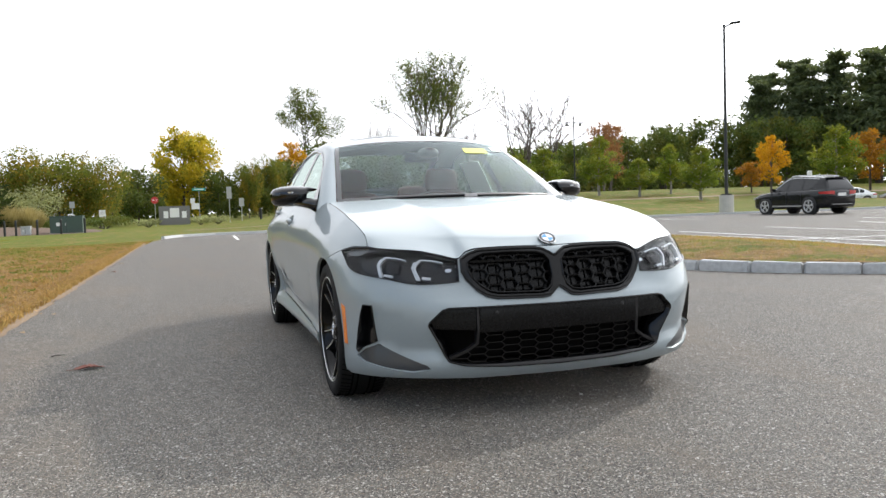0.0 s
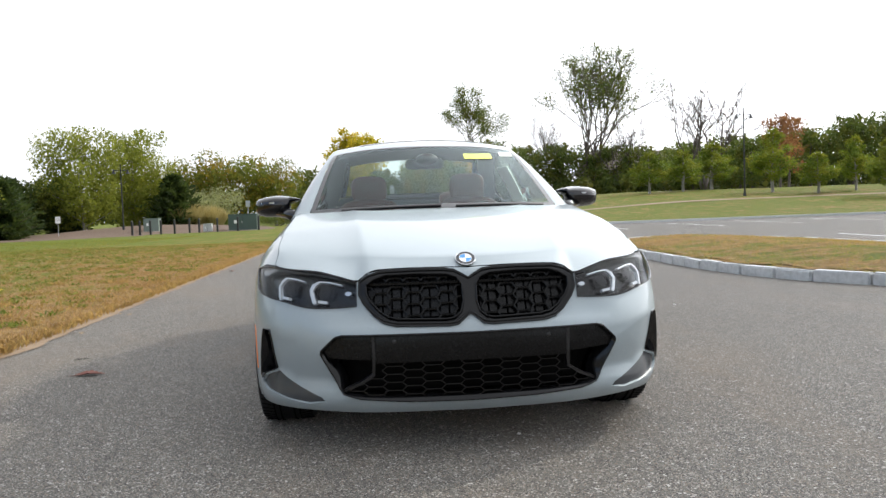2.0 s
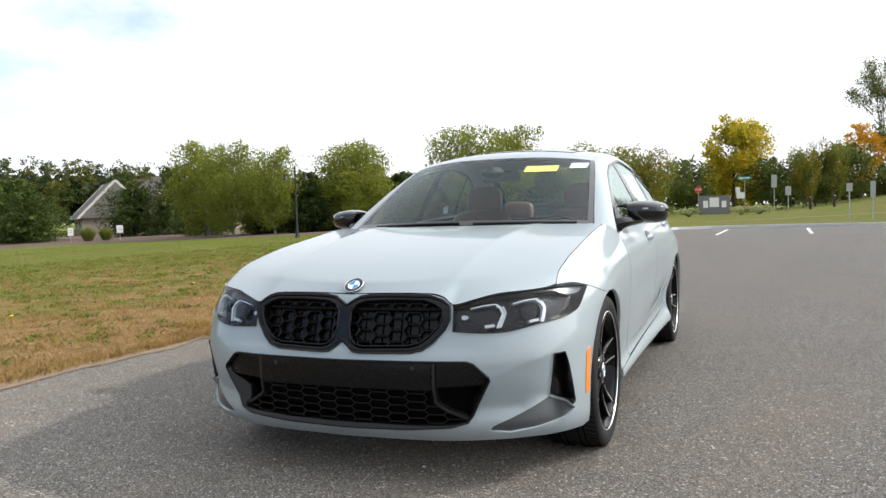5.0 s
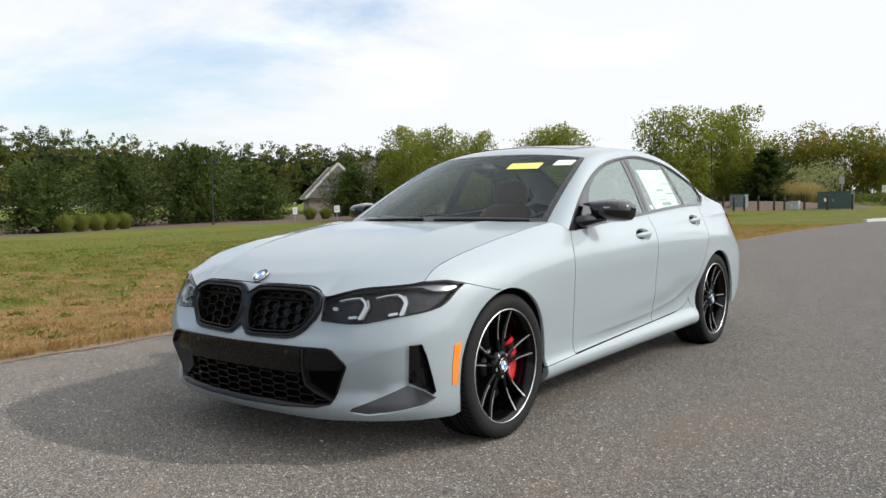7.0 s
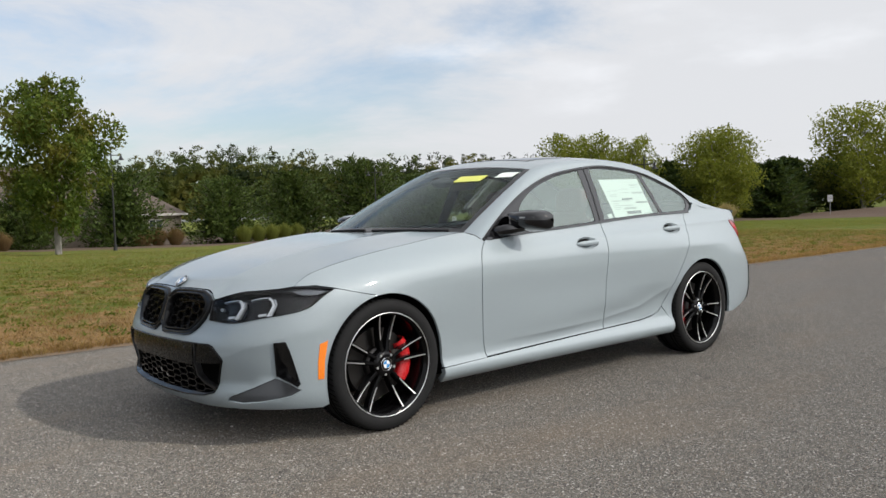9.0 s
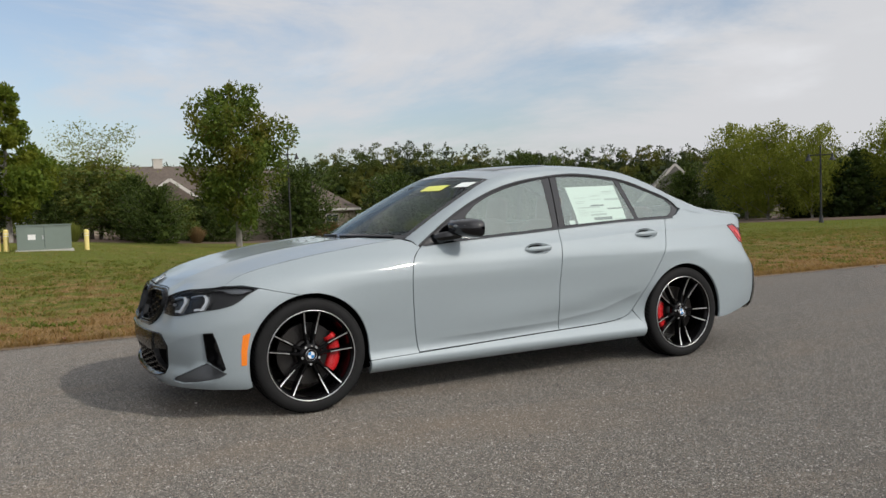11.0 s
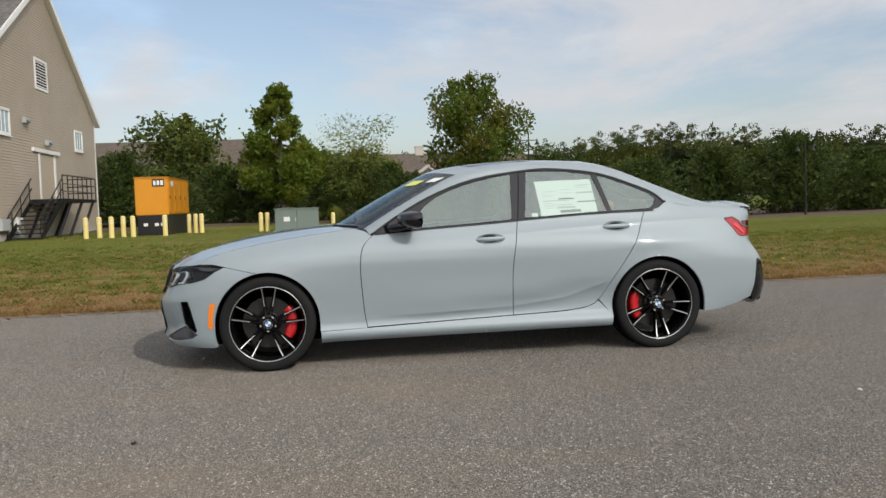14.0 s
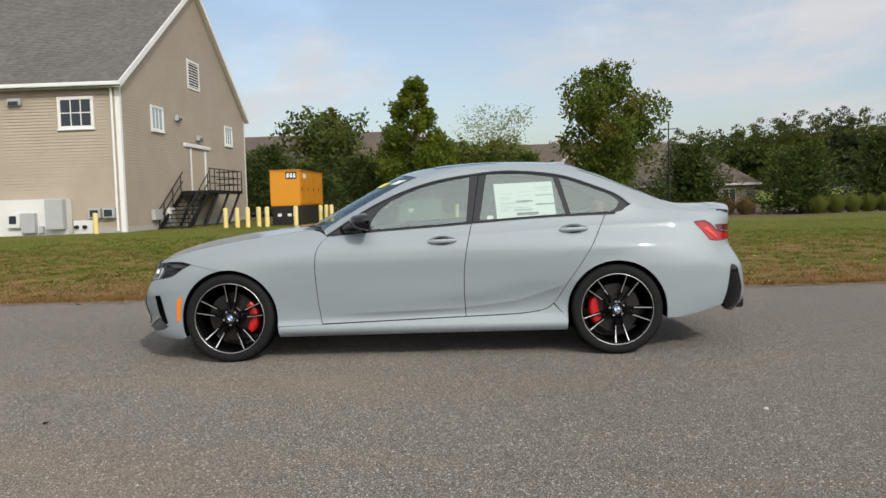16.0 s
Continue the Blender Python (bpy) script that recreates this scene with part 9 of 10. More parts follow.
road_sign(48.5, 50.0, 2.3, (0.5, 0.6, SIGN_WHITE), 0, "white sign on a post by the car park")
road_sign(58.0, 46.0, 3.2, (0.8, 0.9, SIGN_GREY), 0, "grey-backed sign on a post by the car park")
dk = empty("sign_board")
tagged(dk, "dark timber notice board with pale posters", "notice board")
dk.matrix_basis = pose(-3.0, 80.0, 0)
part("board", box_bm(-1.5, 1.5, -0.1, 0.1, 0.0, 1.9, 0.02), plain("weathered_grey_timber", (0.16, 0.155, 0.15), 0.8), dk)
for x0, x1, z0, z1 in ((-0.45, 0.45, 0.75, 1.7), (-1.05, -0.6, 0.7, 1.4), (0.7, 1.15, 0.7, 1.35)):
    part("poster", box_bm(x0, x1, -0.115, -0.10, z0, z1), SIGN_WHITE, dk)
for x, y in ((-20.2, 65.0), (-19.6, 65.1), (-18.8, 65.4), (-18.0, 65.7), (-16.9, 65.9), (-15.7, 66.2), (-14.9, 66.3), (-13.4, 66.6), (-11.6, 66.4), (-9.9, 67.1)):
    ps = empty("black_post")
    ps.matrix_basis = pose(x, y, float(height(np.array(x), np.array(y))))
    part("post_body", rod_bm((0, 0, -0.05), (0, 0, 1.25), 0.09, sides=10), POLE_BLACK, ps)
    part("post_cap", rod_bm((0, 0, 1.25), (0, 0, 1.31), 0.10, 0.05, 10), POLE_BLACK, ps)
    tagged(ps, "short black post beside utility cabinets", "post", "black posts")
for x, y in ((6.2, 88), (8.5, 88.5), (16, 60), (9.6, 52)):
    ps = empty("path_bollard")
    ps.matrix_basis = pose(x, y, float(height(np.array(x), np.array(y))))
    part("post_body", rod_bm((0, 0, -0.05), (0, 0, 1.2), 0.14, sides=12), POLE_BLACK, ps)
    part("post_cap", rod_bm((0, 0, 1.2), (0, 0, 1.32), 0.16, 0.08, 12), POLE_BLACK, ps)
    tagged(ps, "dark bollard by the far path", "bollard", "path bollards")


# ---------------------------------------------------------------- shrubs and tall grasses
def shrub(name, x, y, h, r, leafmat, seed, label, count=2600, leaf=0.09):
    rng = np.random.default_rng(seed)
    root = empty(name)
    bits, lobes = [], []
    for k in range(9):
        a = k * 2.4
        e = np.array([math.cos(a) * r * 0.6, math.sin(a) * r * 0.6, h * rng.uniform(0.45, 0.8)])
        bits.append(tube([(0, 0, -0.05), e * (0.5, 0.5, 0.6), e], [0.03, 0.02, 0.008], 5))
        lobes.append((*e, r * 0.5, h * 0.28))
    lobes.append((0, 0, h * 0.55, r * 0.7, h * 0.42))
    finish_tree(root, bits, BARK, leaves(rng, in_lobes(rng, lobes, count, 0.4), leaf), leafmat)
    root.matrix_basis = pose(x, y, float(height(np.array(x), np.array(y))))
    return tagged(root, label, "shrub", "shrubs")


def tuft(name, h, r, leafmat, seed, count=900):
    rng = np.random.default_rng(seed)
    root = empty(name)
    a = rng.uniform(0, 2 * math.pi, count)
    q = rng.uniform(0, 1, count) ** 0.6
    foot = np.stack([np.cos(a) * q * r * 0.35, np.sin(a) * q * r * 0.35, q * 0], 1)
    tip = np.stack([np.cos(a) * q * r, np.sin(a) * q * r, h * (1.05 - 0.35 * q * q) * rng.uniform(0.75, 1.05, count)], 1)
    mid = foot * 0.55 + tip * 0.45 + np.array([0, 0, 0.12 * h])
    side = np.stack([-np.sin(a), np.cos(a), a * 0], 1) * (0.018 * h)
    c = new("grass_crown", quads_mesh("grass_crown", np.stack([foot - side, mid + side, tip, mid - side], 1), leafmat))
    c.parent = root
    return root


shrub("grey_shrub", -18.6, 88.1, 5.0, 4.4, LEAF_GREY, 41, "silvery grey-green shrub behind tall grass", 4200, 0.12)
shrub("low_hedge", -10.0, 84.0, 1.4, 2.8, LEAF_MASS, 42, "low dark green hedge", 2600)
shrub("low_hedge", -14.5, 88.6, 1.5, 2.9, LEAF_MASS, 43, "low dark green hedge", 2600)
shrub("low_hedge", -19.5, 91.6, 1.6, 3.0, LEAF_MASS, 44, "low dark green hedge", 2600)
for k, (x, y) in enumerate(((-5.5, 80), (-0.5, 80.5), (1.2, 80.0))):
    shrub("low_shrub", x, y, 0.9, 1.3, LEAF_GREY, 50 + k, "low grey-green shrub under road signs", 900)
straw = tuft("straw_grass_clump", 1.6, 1.3, STRAW, 61)
pts = [(-20.1, 83.2, 1.79), (-18.4, 83.0, 1.74), (-16.7, 83.2, 1.6), (-27.5, 51.1, 0.87), (-26.7, 88.1, 1.45)]
for k, (x, y, s_) in enumerate(pts):
    m = pose(x, y, float(height(np.array(x), np.array(y)))) @ Matrix.Scale(s_, 4)
    ob = straw if k == len(pts) - 1 else copy_thing(straw, m)
    ob.matrix_basis = m
    tagged(ob, "rounded straw-coloured ornamental grass clump in mulch", "grass clump", "grass clumps")
sedge = tuft("green_grass_clump", 1.25, 0.8, SEDGE, 62)
pts = [(-64.1, 30.5, 1.39), (-64.3, 32.0, 1.39), (-64.4, 33.5, 1.37), (-64.6, 34.9, 1.4), (-64.8, 36.4, 1.35), (-51.2, -1.3, 0.87), (-52.1, 0.2, 1.02), (-57.2, 52.4, 1.2), (-56.2, 53.6, 1.1)]
for k, (x, y, s_) in enumerate(pts):
    m = pose(x, y, float(height(np.array(x), np.array(y)))) @ Matrix.Scale(s_, 4)
    ob = sedge if k == len(pts) - 1 else copy_thing(sedge, m)
    ob.matrix_basis = m
    tagged(ob, "upright green ornamental grass at a bed's edge", "grass clump", "grass clumps")
plume = tuft("brown_grass_clump", 1.3, 0.9, STRAW_BROWN, 63)
pts = [(-66.0, 22.0, 1.16), (-66.4, 23.3, 1.32), (-65.9, 24.7, 1.24), (-65.4, 21.4, 0.93), (-58.6, 9.3, 1.02)]
for k, (x, y, s_) in enumerate(pts):
    m = pose(x, y, float(height(np.array(x), np.array(y)))) @ Matrix.Scale(s_, 4)
    ob = plume if k == len(pts) - 1 else copy_thing(plume, m)
    ob.matrix_basis = m
    tagged(ob, "brown feathery ornamental grass before a house", "grass clump", "grass clumps")


# ---------------------------------------------------------------- houses beyond the hedge
HOUSE_WALL = plain("tan_stone_wall", (0.28, 0.23, 0.18), 0.8, 0, 0.22, 3.0, 0.3)
HOUSE_GREY = plain("grey_brown_wall", (0.20, 0.17, 0.14), 0.8, 0, 0.15, 3.0, 0.3)
CHIMNEY_WHITE = plain("white_chimney", (0.46, 0.43, 0.38), 0.7, 0, 0.08, 2.0)


def house(x, y, turn, w, d, eave, ridge, label, roof=None, wall=None, chimney=None, windows=3, hip=False):
    """Gable house: ridge along its local x, gables at the ends."""
    h = empty("house")
    h.matrix_basis = pose(x, y, min(0.0, float(height(np.array(x), np.array(y)))), 0, 0, turn)
    wall = wall or HOUSE_WALL
    part("wall", box_bm(-w / 2, w / 2, -d / 2, d / 2, 0, eave), wall, h)
    o = 0.5
    rr = w / 2 - (d / 2 if hip else 0)
    zr = ridge
    ze = eave - 0.12
    v = [(-w / 2 - o, -d / 2 - o, ze), (w / 2 + o, -d / 2 - o, ze), (w / 2 + o, d / 2 + o, ze), (-w / 2 - o, d / 2 + o, ze), (-rr - (0 if hip else o), 0, zr), (rr + (0 if hip else o), 0, zr)]
    f = [(0, 1, 5, 4), (2, 3, 4, 5), (1, 2, 5), (3, 0, 4), (3, 2, 1, 0)]
    rf = thing("roof", v, f, roof or SHINGLE_BROWN, h)
    if not hip:
        for sgn in (-1, 1):
            gx_ = sgn * (w / 2 + o + 0.02)
            for sy_ in (-1, 1):
                vv, ff = bar3([(gx_, sy_ * (d / 2 + o), ze), (gx_, 0, zr)], 0.32, 0.08, (sgn, 0, 0))
                thing("rake_board", vv, ff, TRIM_CREAM, h)
            vv = [(sgn * (w / 2 + 0.06), -d / 2, eave), (sgn * (w / 2 + 0.06), d / 2, eave), (sgn * (w / 2 + 0.06), 0, zr - 0.25)]
            thing("gable", vv, [(0, 1, 2)], wall, h)
    for sy_ in (-1, 1):
        part("fascia", box_bm(-w / 2 - o, w / 2 + o, sy_ * (d / 2 + o) - 0.05, sy_ * (d / 2 + o) + 0.05, ze - 0.15, ze + 0.06), TRIM_CREAM, h)
        for i in range(windows):
            xc = -w / 2 + w * (i + 0.5) / windows
            wn_ = empty("window")
            wn_.parent = h
            part("window_frame", box_bm(xc - 0.65, xc + 0.65, sy_ * d / 2 - 0.06, sy_ * d / 2 + 0.06, eave * 0.35, eave * 0.82), TRIM_CREAM, wn_)
            for q in (-0.3, 0.3):
                part("pane", box_bm(xc + q - 0.25, xc + q + 0.25, sy_ * (d / 2 + 0.05) - 0.03, sy_ * (d / 2 + 0.05) + 0.03, eave * 0.40, eave * 0.78), DARK_GLASS, wn_)
    for sgn in (-1, 1):
        wn_ = empty("window")
        wn_.parent = h
        part("window_frame", box_bm(sgn * w / 2 - 0.06, sgn * w / 2 + 0.06, -0.7, 0.7, eave * 0.4, eave * 0.85), TRIM_CREAM, wn_)
        part("pane", box_bm(sgn * (w / 2 + 0.05) - 0.03, sgn * (w / 2 + 0.05) + 0.03, -0.55, 0.55, eave * 0.45, eave * 0.8), DARK_GLASS, wn_)
    if chimney:
        part("chimney", box_bm(chimney - 0.5, chimney + 0.5, -0.4, 0.4, zr - 1.0, zr + 0.75, 0.03), CHIMNEY_WHITE, h)
        part("chimney_cap", box_bm(chimney - 0.58, chimney + 0.58, -0.48, 0.48, zr + 0.75, zr + 0.85, 0.02), CHIMNEY_WHITE, h)
    return tagged(h, label, "house", "houses")


house(-85.4, 84.2, -40, 15.0, 8.6, 2.52, 7.40, "house with a white-edged gable behind pines", SHINGLE, HOUSE_GREY)
house(-88.0, 98.8, -30, 32.4, 13.5, 5.27, 9.00, "long brown-roofed house with white chimneys behind birches", None, None, 3.0)
house(-77.8, 20.9, 84, 14.6, 11.4, 3.11, 7.42, "small stone house with a brown hipped roof", None, None, None, 3, True)
house(-83.5, -15.2, 84, 19.8, 12.1, 4.7, 8.75, "large brown-roofed house behind trees", None, HOUSE_GREY, None, 6)
house(-90.7, 9.8, 88, 18.3, 11.6, 4.27, 7.99, "brown-roofed house with a white chimney", None, None, 1.6, 4)
house(-85.8, 11.3, 0, 6.1, 5.6, 4.03, 6.22, "small white-edged gable wing of a house", None, TRIM_WHITE, None, 1)
house(66.0, 150.0, 8, 46, 14, 7.0, 11.2, "long grey-brown hall behind far trees", None, HOUSE_GREY, 12, 9)


# ---------------------------------------------------------------- parked cars
CAR_BLACK = plain("black_car_paint", (0.006, 0.007, 0.009), 0.14, 0.0, 0.15, 3.0, 0, 0.15, 0.3)
CAR_WHITE = plain("white_car_paint", (0.70, 0.71, 0.72), 0.25, 0, 0.05, 3.0, 0, 0.6)
CAR_SILVER = plain("silver_car_paint", (0.42, 0.44, 0.46), 0.3, 0.6, 0.06, 3.0, 0, 0.6)
CAR_GLASS = plain("black_car_glass", (0.010, 0.012, 0.014), 0.05, 0, 0.1, 3.0, 0, 0.1, 0.45)
CAR_TYRE = plain("far_tyre_rubber", (0.02, 0.02, 0.02), 0.8, 0, 0.2, 9.0)
CAR_ALLOY = plain("far_alloy", (0.50, 0.51, 0.52), 0.3, 0.9, 0.1, 9.0)
CAR_RED = plain("far_red_lens", (0.45, 0.02, 0.02), 0.2, 0, 0.1, 9.0, 0, 0.5)


def ring_rows(rows):
    """A closed-over grid from half sections, mirrored in x."""
    out = []
    for r in rows:
        out.append([tuple(p) for p in r] + [(-x, y, z) for x, y, z in r[::-1][1:]])
    return out


def parked_car(name, x, y, turn, paint, label, suv=True):
    c = empty(name)
    c.matrix_basis = pose(x, y, 0, 0, 0, turn)
    L, W, H, zb = (2.40, 0.96, 1.80, 1.10) if suv else (2.25, 0.89, 1.44, 0.90)
    # lower body from cross sections, closed at both ends
    st = [(-L, 0.80, 0.42, zb - 0.10), (-L + 0.06, 0.86, 0.32, zb), (-L + 0.35, 0.92, 0.28, zb + 0.03), (-1.4, 0.945, 0.27, zb + 0.03), (-0.6, 0.92, 0.26, zb + 0.01), (0.3, 0.92, 0.26, zb), (0.9, 0.93, 0.26, zb - 0.02), (1.4, 0.945, 0.27, zb - 0.06), (L - 0.35, 0.89, 0.28, zb - 0.16), (L - 0.06, 0.74, 0.32, zb - 0.30), (L, 0.60, 0.42, zb - 0.42)]
    f = pchip([s[0] for s in st], [s[1:] for s in st])
    rows = []
    for yy in np.linspace(-L, L, 49):
        w, zl, zt = f(np.array(yy)) * (W / 0.93, 1, 1)
        rows.append([(0, yy, zl), (w * 0.88, yy, zl), (w * 0.97, yy, zl + 0.08), (w * 0.985, yy, zl + 0.26), (w * 0.975, yy, zl + 0.40), (w, yy, zt - 0.19), (w * 0.985, yy, zt - 0.13), (w * 0.95, yy, zt - 0.03), (w * 0.88, yy, zt), (0, yy, zt + 0.03)])
    for k, e in ((0, -0.004), (-1, 0.004)):
        zm = (rows[k][0][2] + rows[k][-1][2]) / 2
        cap = [(0.0, p[1] + e, zm) for p in rows[k]]
        rows.insert(0 if k == 0 else len(rows), cap)
    grid_skin("body", ring_rows(rows), paint, c, flip=True)
    # cabin shell with an arched roof line
    if suv:
        prof = [(-L + 0.06, zb - 0.02), (-L + 0.20, zb + 0.30), (-L + 0.36, zb + 0.545), (-1.5, zb + 0.635), (-0.9, H - 0.02), (-0.3, H), (0.12, H - 0.05), (0.50, zb + 0.42), (1.12, zb - 0.03)]
    else:
        prof = [(-1.85, zb - 0.02), (-1.50, zb + 0.22), (-1.05, zb + 0.43), (-0.6, H - 0.02), (-0.1, H), (0.25, H - 0.06), (0.60, zb + 0.32), (1.20, zb - 0.03)]
    roof_z = pchip([p[0] for p in prof], [p[1] for p in prof])
    tumble = 0.25 / (H - zb)

    def side_x(z):
        return W * 0.885 - tumble * (z - zb)

    gs = []
    for yy in np.linspace(prof[0][0], prof[-1][0], 30):
        zt = float(roof_z(np.array(yy)))
        zh = zb + (zt - zb) * 0.94
        gs.append([(side_x(zb - 0.05), yy, zb - 0.05), (side_x(zb + (zt - zb) * 0.5), yy, zb + (zt - zb) * 0.5), (side_x(zh), yy, zh), (side_x(zt) * 0.93, yy, zt - 0.008), (side_x(zt) * 0.5, yy, zt + 0.02), (0, yy, zt + 0.03)])
    grid_skin("cabin_shell", ring_rows(gs), paint, c)
    lites = ((0.86, 0.06), (-0.02, -0.86), (-0.93, -L + 0.62)) if suv else ((0.92, 0.10), (0.02, -0.80), (-0.87, -1.25))
    for sg in BOTH_SIDES:
        for ya, yb in lites:
            q = []
            for yy in np.linspace(ya, yb, 9):
                hi = float(roof_z(np.array(yy))) - 0.085
                lo = min(zb + 0.035, hi - 0.01)
                if yb < -0.9:
                    lo = lo + (hi - lo - 0.03) * max(0.0, (-yy - 1.15) / (-yb - 1.15)) ** 2 * 0.9
                q.append([(sg * (side_x(z) + 0.010), yy, z) for z in np.linspace(lo, hi, 4)])
            grid_skin("side_window", q, CAR_GLASS, c, flip=sg < 0)
        arc = [(sg * (side_x(float(roof_z(np.array(t_))) - 0.075) + 0.014), t_, float(roof_z(np.array(t_))) - 0.075) for t_ in np.linspace(0.90, lites[2][1], 12)]
        if suv:
            v_, f_ = bar3(arc, 0.022, 0.012, (sg, 0, 0.3))
            thing("window_trim", v_, f_, CAR_ALLOY, c)
            rail = [(sg * (side_x(H) * 0.90), t_, float(roof_z(np.array(t_))) + 0.045) for t_ in np.linspace(0.05, -1.75, 9)]
            v_, f_ = bar3(rail, 0.035, 0.035, (sg, 0, 0.3))
            thing("roof_rail", v_, f_, CAR_ALLOY, c)
    for ends, nm in (((prof[0][0] + 0.03, prof[2][0] - 0.03), "rear_window"), ((prof[-3][0] + 0.05, prof[-1][0] - 0.10), "windscreen")):
        q = []
        for yy in np.linspace(*ends, 7):
            zt = float(roof_z(np.array(yy)))
            hw = side_x(zt) * 0.84
            q.append([(k * hw, yy + (-0.012 if nm == "rear_window" else 0.012), zt + 0.036 - 0.03 * abs(k) ** 3) for k in np.linspace(-1, 1, 7)])
        grid_skin(nm, q, CAR_GLASS, c)
    r = 0.395 if suv else 0.33
    for sg in BOTH_SIDES:
        for yy in (-1.40, 1.40):
            part("arch_gap", rod_bm((sg * (W - 0.20), yy, r + 0.02), (sg * (W + 0.004), yy, r + 0.02), r + 0.05, sides=30), CAR_TYRE, c)
            wv = empty("wheel")
            wv.parent = c
            wv.matrix_basis = pose(sg * (W - 0.075), yy, r)
            thing("tyre", *lathe([(-0.11, r * 0.72), (-0.12, r * 0.92), (-0.08, r), (0.08, r), (0.12, r * 0.92), (0.11, r * 0.72)], 32), CAR_TYRE, wv, smooth=True)
            thing("wheel_dish", *lathe([(sg * 0.08, 0.0), (sg * 0.085, r * 0.70)], 28), CAR_TYRE, wv, smooth=True)
            thing("rim", *lathe([(sg * 0.095, r * 0.63), (sg * 0.118, r * 0.66), (sg * 0.120, r * 0.73), (sg * 0.10, r * 0.75)], 32), CAR_ALLOY, wv, smooth=True)
            thing("hub_cap", *lathe([(sg * 0.112, 0.0), (sg * 0.108, r * 0.18), (sg * 0.09, r * 0.20)], 16), CAR_ALLOY, wv, smooth=True)
            for k in range(10):
                a = 2 * math.pi * (k // 2) / 5 + (0.13 if k % 2 else -0.13) + 0.3
                a0 = 2 * math.pi * (k // 2) / 5 + 0.3
                v_, f_ = bar3([(sg * 0.105, r * 0.12 * math.cos(a0), r * 0.12 * math.sin(a0)), (sg * 0.108, r * 0.67 * math.cos(a), r * 0.67 * math.sin(a))], 0.042, 0.02, (sg, 0, 0))
                thing("spoke", v_, f_, CAR_ALLOY, wv)
        lamp = [(0.46 * W, -L - 0.014), (0.80 * W, -L - 0.010), (0.905 * W, -L + 0.03), (0.965 * W, -L + 0.16), (1.005 * W, -L + 0.42)]
        q = [[(sg * px, py, zb - 0.20 + dz * 0.17 * (1 - 0.5 * k / 4) + 0.05 * k / 4) for dz in (0, 0.5, 1)] for k, (px, py) in enumerate(lamp)]
        grid_skin("tail_light", q, CAR_RED, c, flip=sg > 0)
        part("headlight", box_bm(sg * W * 0.55, sg * W * 0.90, L - 0.30, L - 0.06, zb - 0.36, zb - 0.24, 0.02), CAR_ALLOY, c)
        part("door_mirror", box_bm(sg * (W - 0.04), sg * (W + 0.19), 0.66, 0.78, zb + 0.01, zb + 0.16, 0.04), paint, c)
        part("sill_strip", box_bm(sg * (W - 0.04), sg * (W + 0.010), -0.94, 0.94, 0.37, 0.43, 0.008), CAR_ALLOY, c)
        for ys in (0.96, 0.02, -0.90):
            part("door_seam", box_bm(sg * (W - 0.04), sg * (W + 0.001), ys - 0.006, ys + 0.006, 0.45, zb - 0.06), CAR_TYRE, c)
        for ys in (0.22, -0.66):
            part("door_handle", box_bm(sg * (W - 0.02), sg * (W + 0.025), ys - 0.09, ys + 0.09, zb - 0.19, zb - 0.155, 0.008), paint, c)
    part("plate_blank", box_bm(-0.24, 0.24, -L - 0.022, -L + 0.03, zb - 0.27, zb - 0.13), SIGN_WHITE, c)
    part("bumper_trim", box_bm(-0.72, 0.72, -L - 0.03, -L + 0.15, 0.40, 0.52, 0.03), CAR_TYRE, c)
    part("bumper_strip", box_bm(-0.60, 0.60, -L - 0.036, -L, 0.44, 0.462, 0.004), CAR_ALLOY, c)
    if suv:
        part("roof_spoiler", box_bm(-0.58, 0.58, -L + 0.20, -L + 0.50, zb + 0.565, zb + 0.605, 0.015), paint, c)
    return tagged(c, label, "car", "parked cars")


BOTH_SIDES = (1, -1)
parked_car("parked_suv", 26.9, 26.6, 3, CAR_BLACK, "black SUV parked in the far car park")
parked_car("parked_car", 50.9, 48.6, 70, CAR_WHITE, "white car parked far off by trees", False)
parked_car("parked_car", 55.0, 46.0, 70, CAR_SILVER, "silver car parked far off by trees", False)
parked_car("parked_car", 60.0, 44.5, 70, CAR_WHITE, "white car parked far off by trees", False)
parked_car("parked_car", 53.3, 59.6, 80, CAR_SILVER, "silver car parked behind yellow trees", False)
parked_car("parked_car", 43.5, 66.0, 80, CAR_WHITE, "white car half hidden by the lawn's rise", False)


# ---------------------------------------------------------------- small things on the ground
LEAF_LITTER = plain("fallen_leaf_brown", (0.20, 0.078, 0.056), 0.8, 0, 0.35, 40.0, 0.3)
LITTER_TAN = plain("fallen_leaf_tan", (0.33, 0.21, 0.095), 0.8, 0, 0.3, 40.0, 0.3)
TWIG = plain("dark_twig", (0.022, 0.018, 0.015), 0.9, 0, 0.3, 30.0)
PALE_SCRAP = plain("pale_scrap", (0.62, 0.61, 0.57), 0.8, 0, 0.1, 30.0)
DANDELION = plain("dandelion_yellow", (0.72, 0.52, 0.02), 0.7, 0, 0.12, 60.0)
PEBBLE = plain("pebble_grey", (0.27, 0.25, 0.23), 0.85, 0, 0.3, 30.0, 0.4)


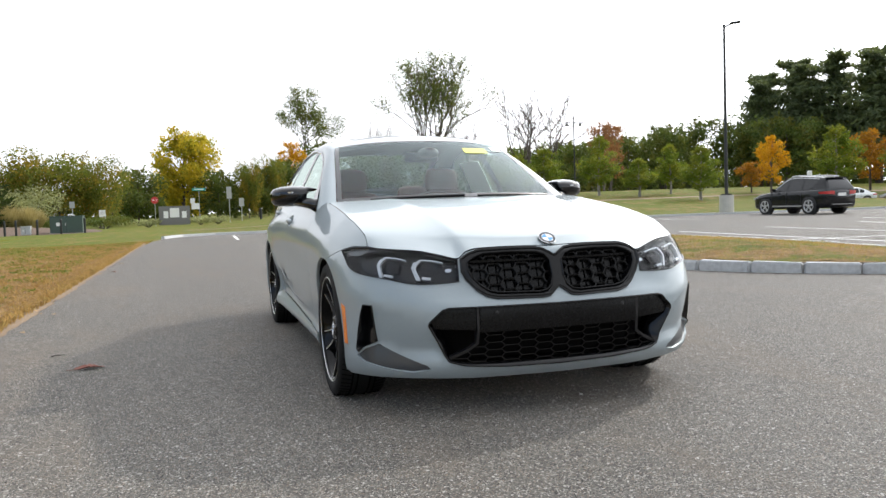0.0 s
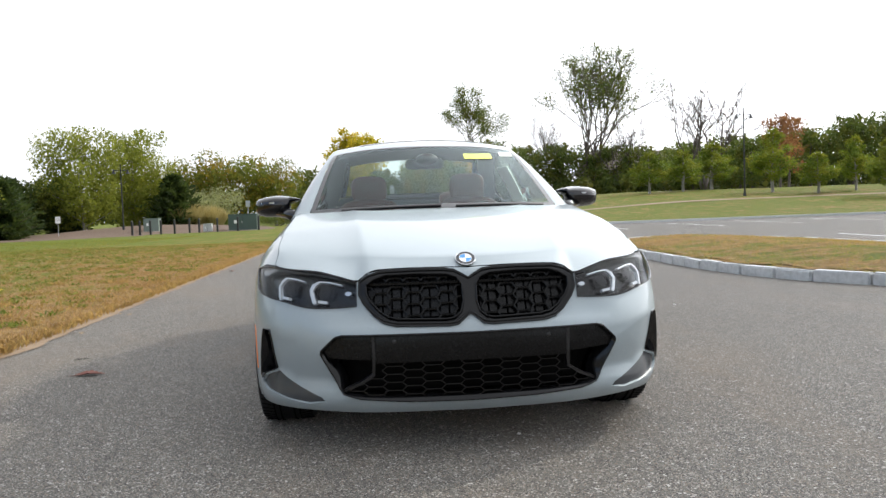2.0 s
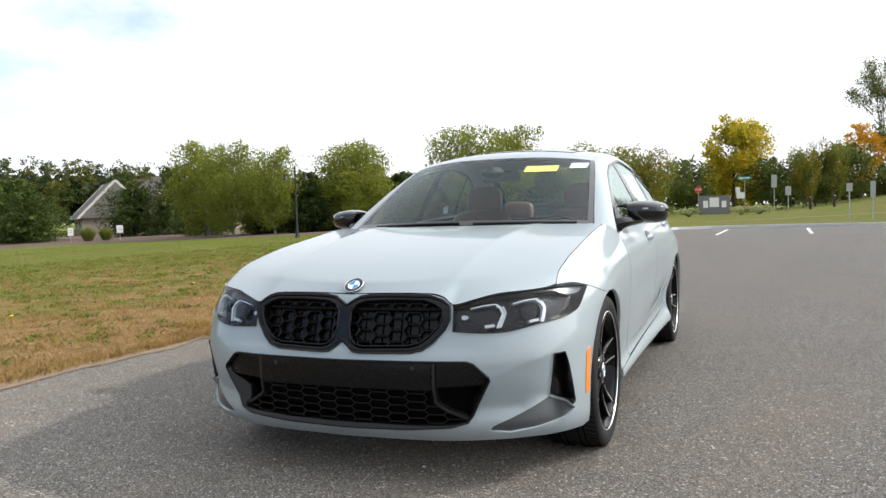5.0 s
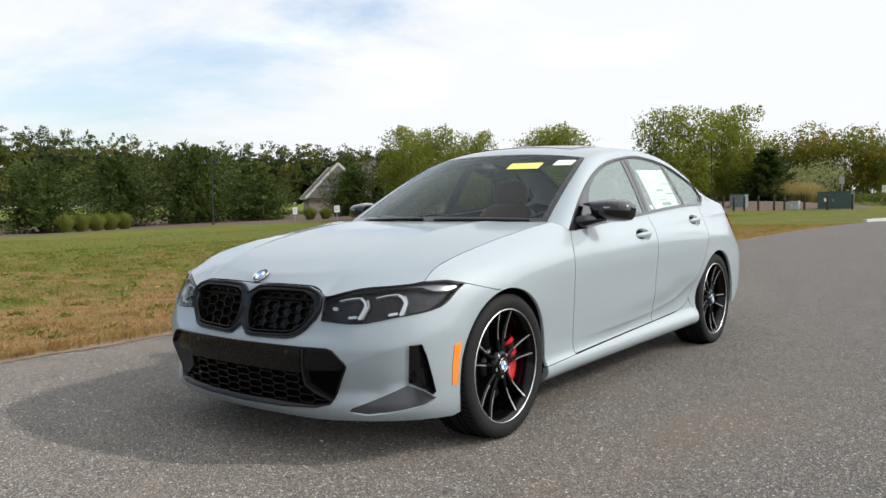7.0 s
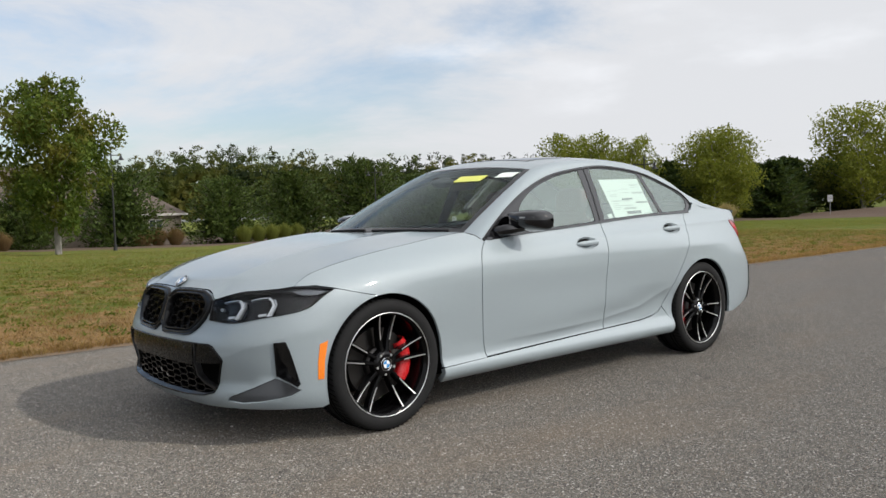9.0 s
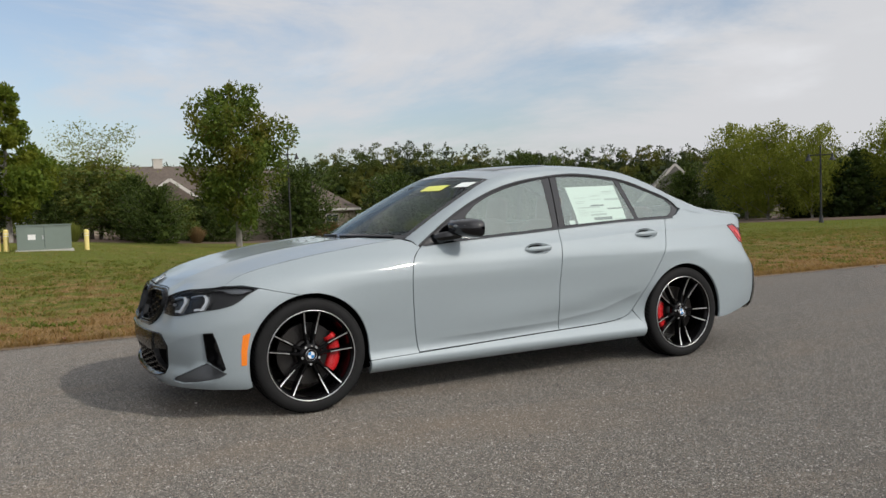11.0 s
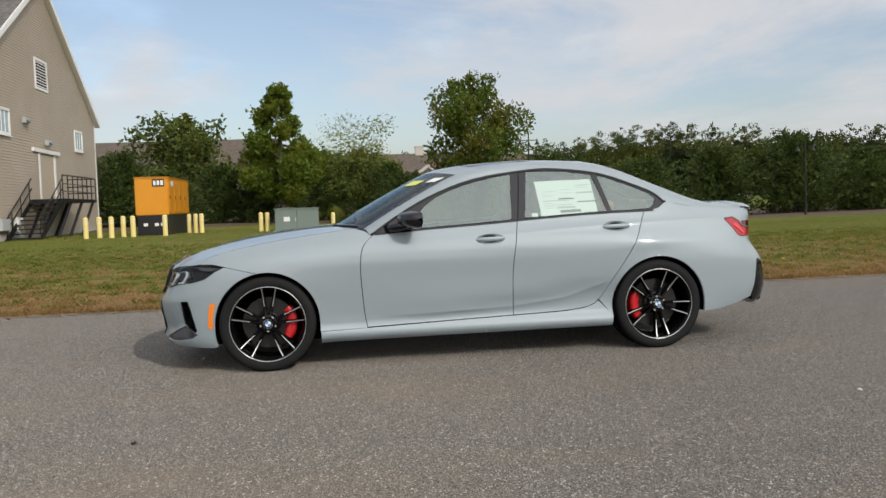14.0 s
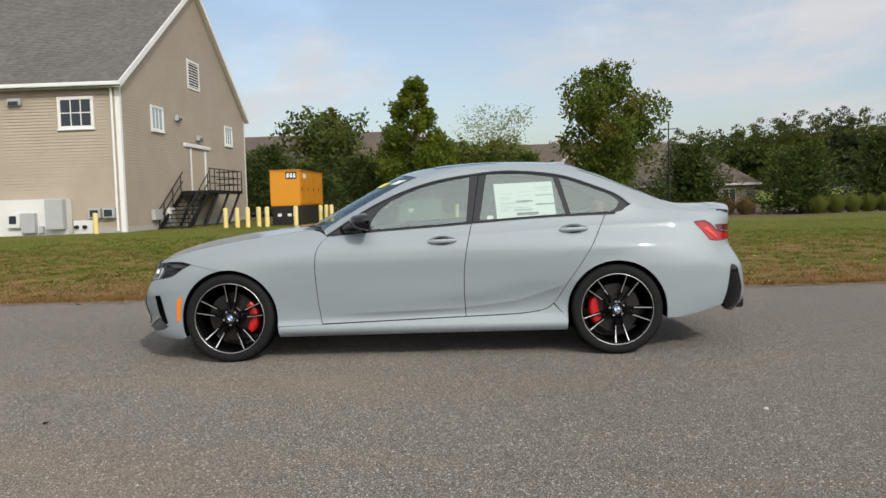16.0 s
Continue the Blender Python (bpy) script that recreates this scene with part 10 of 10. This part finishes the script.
def fallen_leaf(x, y, z, size, turn, material, label, seed=0, group="fallen leaves"):
    """A lobed leaf curled at its rim, lying on the ground."""
    rng = random.Random(seed)
    n = 22
    v = [(0, 0, size * 0.10)]
    for k in range(n):
        a = 2 * math.pi * k / n
        lobe = 0.62 + 0.38 * abs(math.cos(a * 2.5)) + rng.uniform(-0.07, 0.07)
        stretch = 1.35 if abs(math.cos(a)) > 0.7 else 0.85
        v.append((math.cos(a) * size * lobe * stretch, math.sin(a) * size * lobe * 0.75, size * (0.05 + 0.42 * abs(math.sin(a)) ** 2 * rng.uniform(0.5, 1.0))))
    f = [(0, 1 + k, 1 + (k + 1) % n) for k in range(n)]
    lf = empty("fallen_leaf")
    lf.matrix_basis = pose(x, y, z, 0, 0, turn)
    thing("blade", v, f, material, lf)
    stem = tube([(-size * 0.5, 0, size * 0.08), (-size * 1.3, size * 0.12, size * 0.05), (-size * 1.8, size * 0.3, size * 0.03)], [size * 0.03, size * 0.025, size * 0.02], 5)
    thing("stalk", *stem, material, lf)
    return tagged(lf, label, "leaf", group)


fallen_leaf(-2.157, -0.094, 0.003, 0.070, 12, LEAF_LITTER, "curled red-brown fallen leaf on the asphalt", 1)
lrng = random.Random(77)
for k in range(26):
    y = lrng.uniform(-6, 12)
    x = -3.0 + lrng.uniform(-0.12, 0.22) if k < 14 else lrng.uniform(-9.0, -3.4)
    fallen_leaf(x, y, 0.004 if x > -3.05 else float(height(np.array(x), np.array(y))) + 0.05, lrng.uniform(0.025, 0.045), lrng.uniform(0, 360), LITTER_TAN if k % 3 else LEAF_LITTER, "small tan fallen leaf at the lawn's edge" if k < 14 else "small fallen leaf lying in the mown grass", 10 + k)
tw = empty("twig")
tw.matrix_basis = pose(-2.42, 0.52, 0.003, 0, 0, 24) @ Matrix.Scale(0.5, 4)
thing("stem", *tube([(-0.09, 0, 0), (-0.02, 0.012, 0.006), (0.05, -0.006, 0.004), (0.10, 0.01, 0.002)], [0.005, 0.006, 0.005, 0.003], 6), TWIG, tw)
thing("side_shoot", *tube([(-0.02, 0.012, 0.006), (0.02, 0.045, 0.008)], [0.004, 0.002], 5), TWIG, tw)
tagged(tw, "short dark forked twig on the asphalt", "twig")


def chip(name, x, y, size, material, label, category, seed):
    """An angular crumb lying on the asphalt."""
    rng = random.Random(seed)
    bm = bmesh.new()
    bmesh.ops.create_icosphere(bm, subdivisions=1, radius=size)
    for q in bm.verts:
        q.co = Vector((q.co.x * rng.uniform(0.6, 1.4), q.co.y * rng.uniform(0.6, 1.2), q.co.z * rng.uniform(0.35, 0.6)))
    ob = part(name, bm, material)
    ob.matrix_basis = pose(x, y, size * 0.3, 0, 0, rng.uniform(0, 360))
    return tagged(ob, label, category, "road crumbs")


chip("paper_scrap", 2.443, 1.927, 0.016, PALE_SCRAP, "tiny white paper scrap on asphalt", "paper scrap", 3)
chip("asphalt_crumb", 2.456, -1.989, 0.018, TWIG, "dark crumb of tar on the asphalt", "crumb", 4)
for k, (x, y) in enumerate(((0.05, -2.02), (0.22, -1.96), (0.36, -2.08), (-0.10, -1.90), (0.60, -2.30))):
    chip("pebble", x, y, 0.011, PALE_SCRAP if k == 1 else PEBBLE, "pale pebble on asphalt under the nose of the car", "pebble", 20 + k)
for k in range(34):
    y = lrng.uniform(-7, 14)
    chip("pebble", -3.0 + lrng.uniform(-0.08, 0.35) ** 1.0, y, lrng.uniform(0.006, 0.014), PEBBLE if k % 4 else LITTER_TAN, "grey pebble on the crumbled asphalt edge", "pebble", 40 + k)


def dandelion(x, y, seed):
    rng = random.Random(seed)
    d = empty("dandelion")
    z = float(height(np.array(x), np.array(y)))
    d.matrix_basis = pose(x, y, z, 0, 0, rng.uniform(0, 360))
    h = rng.uniform(0.07, 0.11)
    thing("stalk", *tube([(0, 0, 0), (0.006, 0.004, h * 0.6), (0.012, 0.0, h)], [0.003, 0.003, 0.003], 5), BLADES, d)
    v, f = [(0.012, 0, h + 0.012)], []
    for k in range(20):
        a = 2 * math.pi * k / 20
        r = 0.030 if k % 2 else 0.021
        v.append((0.012 + r * math.cos(a), r * math.sin(a), h + (0.002 if k % 2 else 0.007)))
    f = [(0, 1 + k, 1 + (k + 1) % 20) for k in range(20)]
    thing("flower", v, f, DANDELION, d)
    tagged(d, "yellow dandelion flower in the mown lawn", "flower", "dandelions")


for k, (x, y) in enumerate(((-9.8, 11.2), (-10.4, 10.9), (-7.2, 8.8), (-11.5, 16.0), (-6.6, 5.0), (-5.5, 6.4), (-12.8, 7.5), (-8.6, 3.2), (-14.0, 2.5), (-5.9, 1.2), (-6.8, 14.5), (-9.2, 18.0))):
    dandelion(x, y, 100 + k)
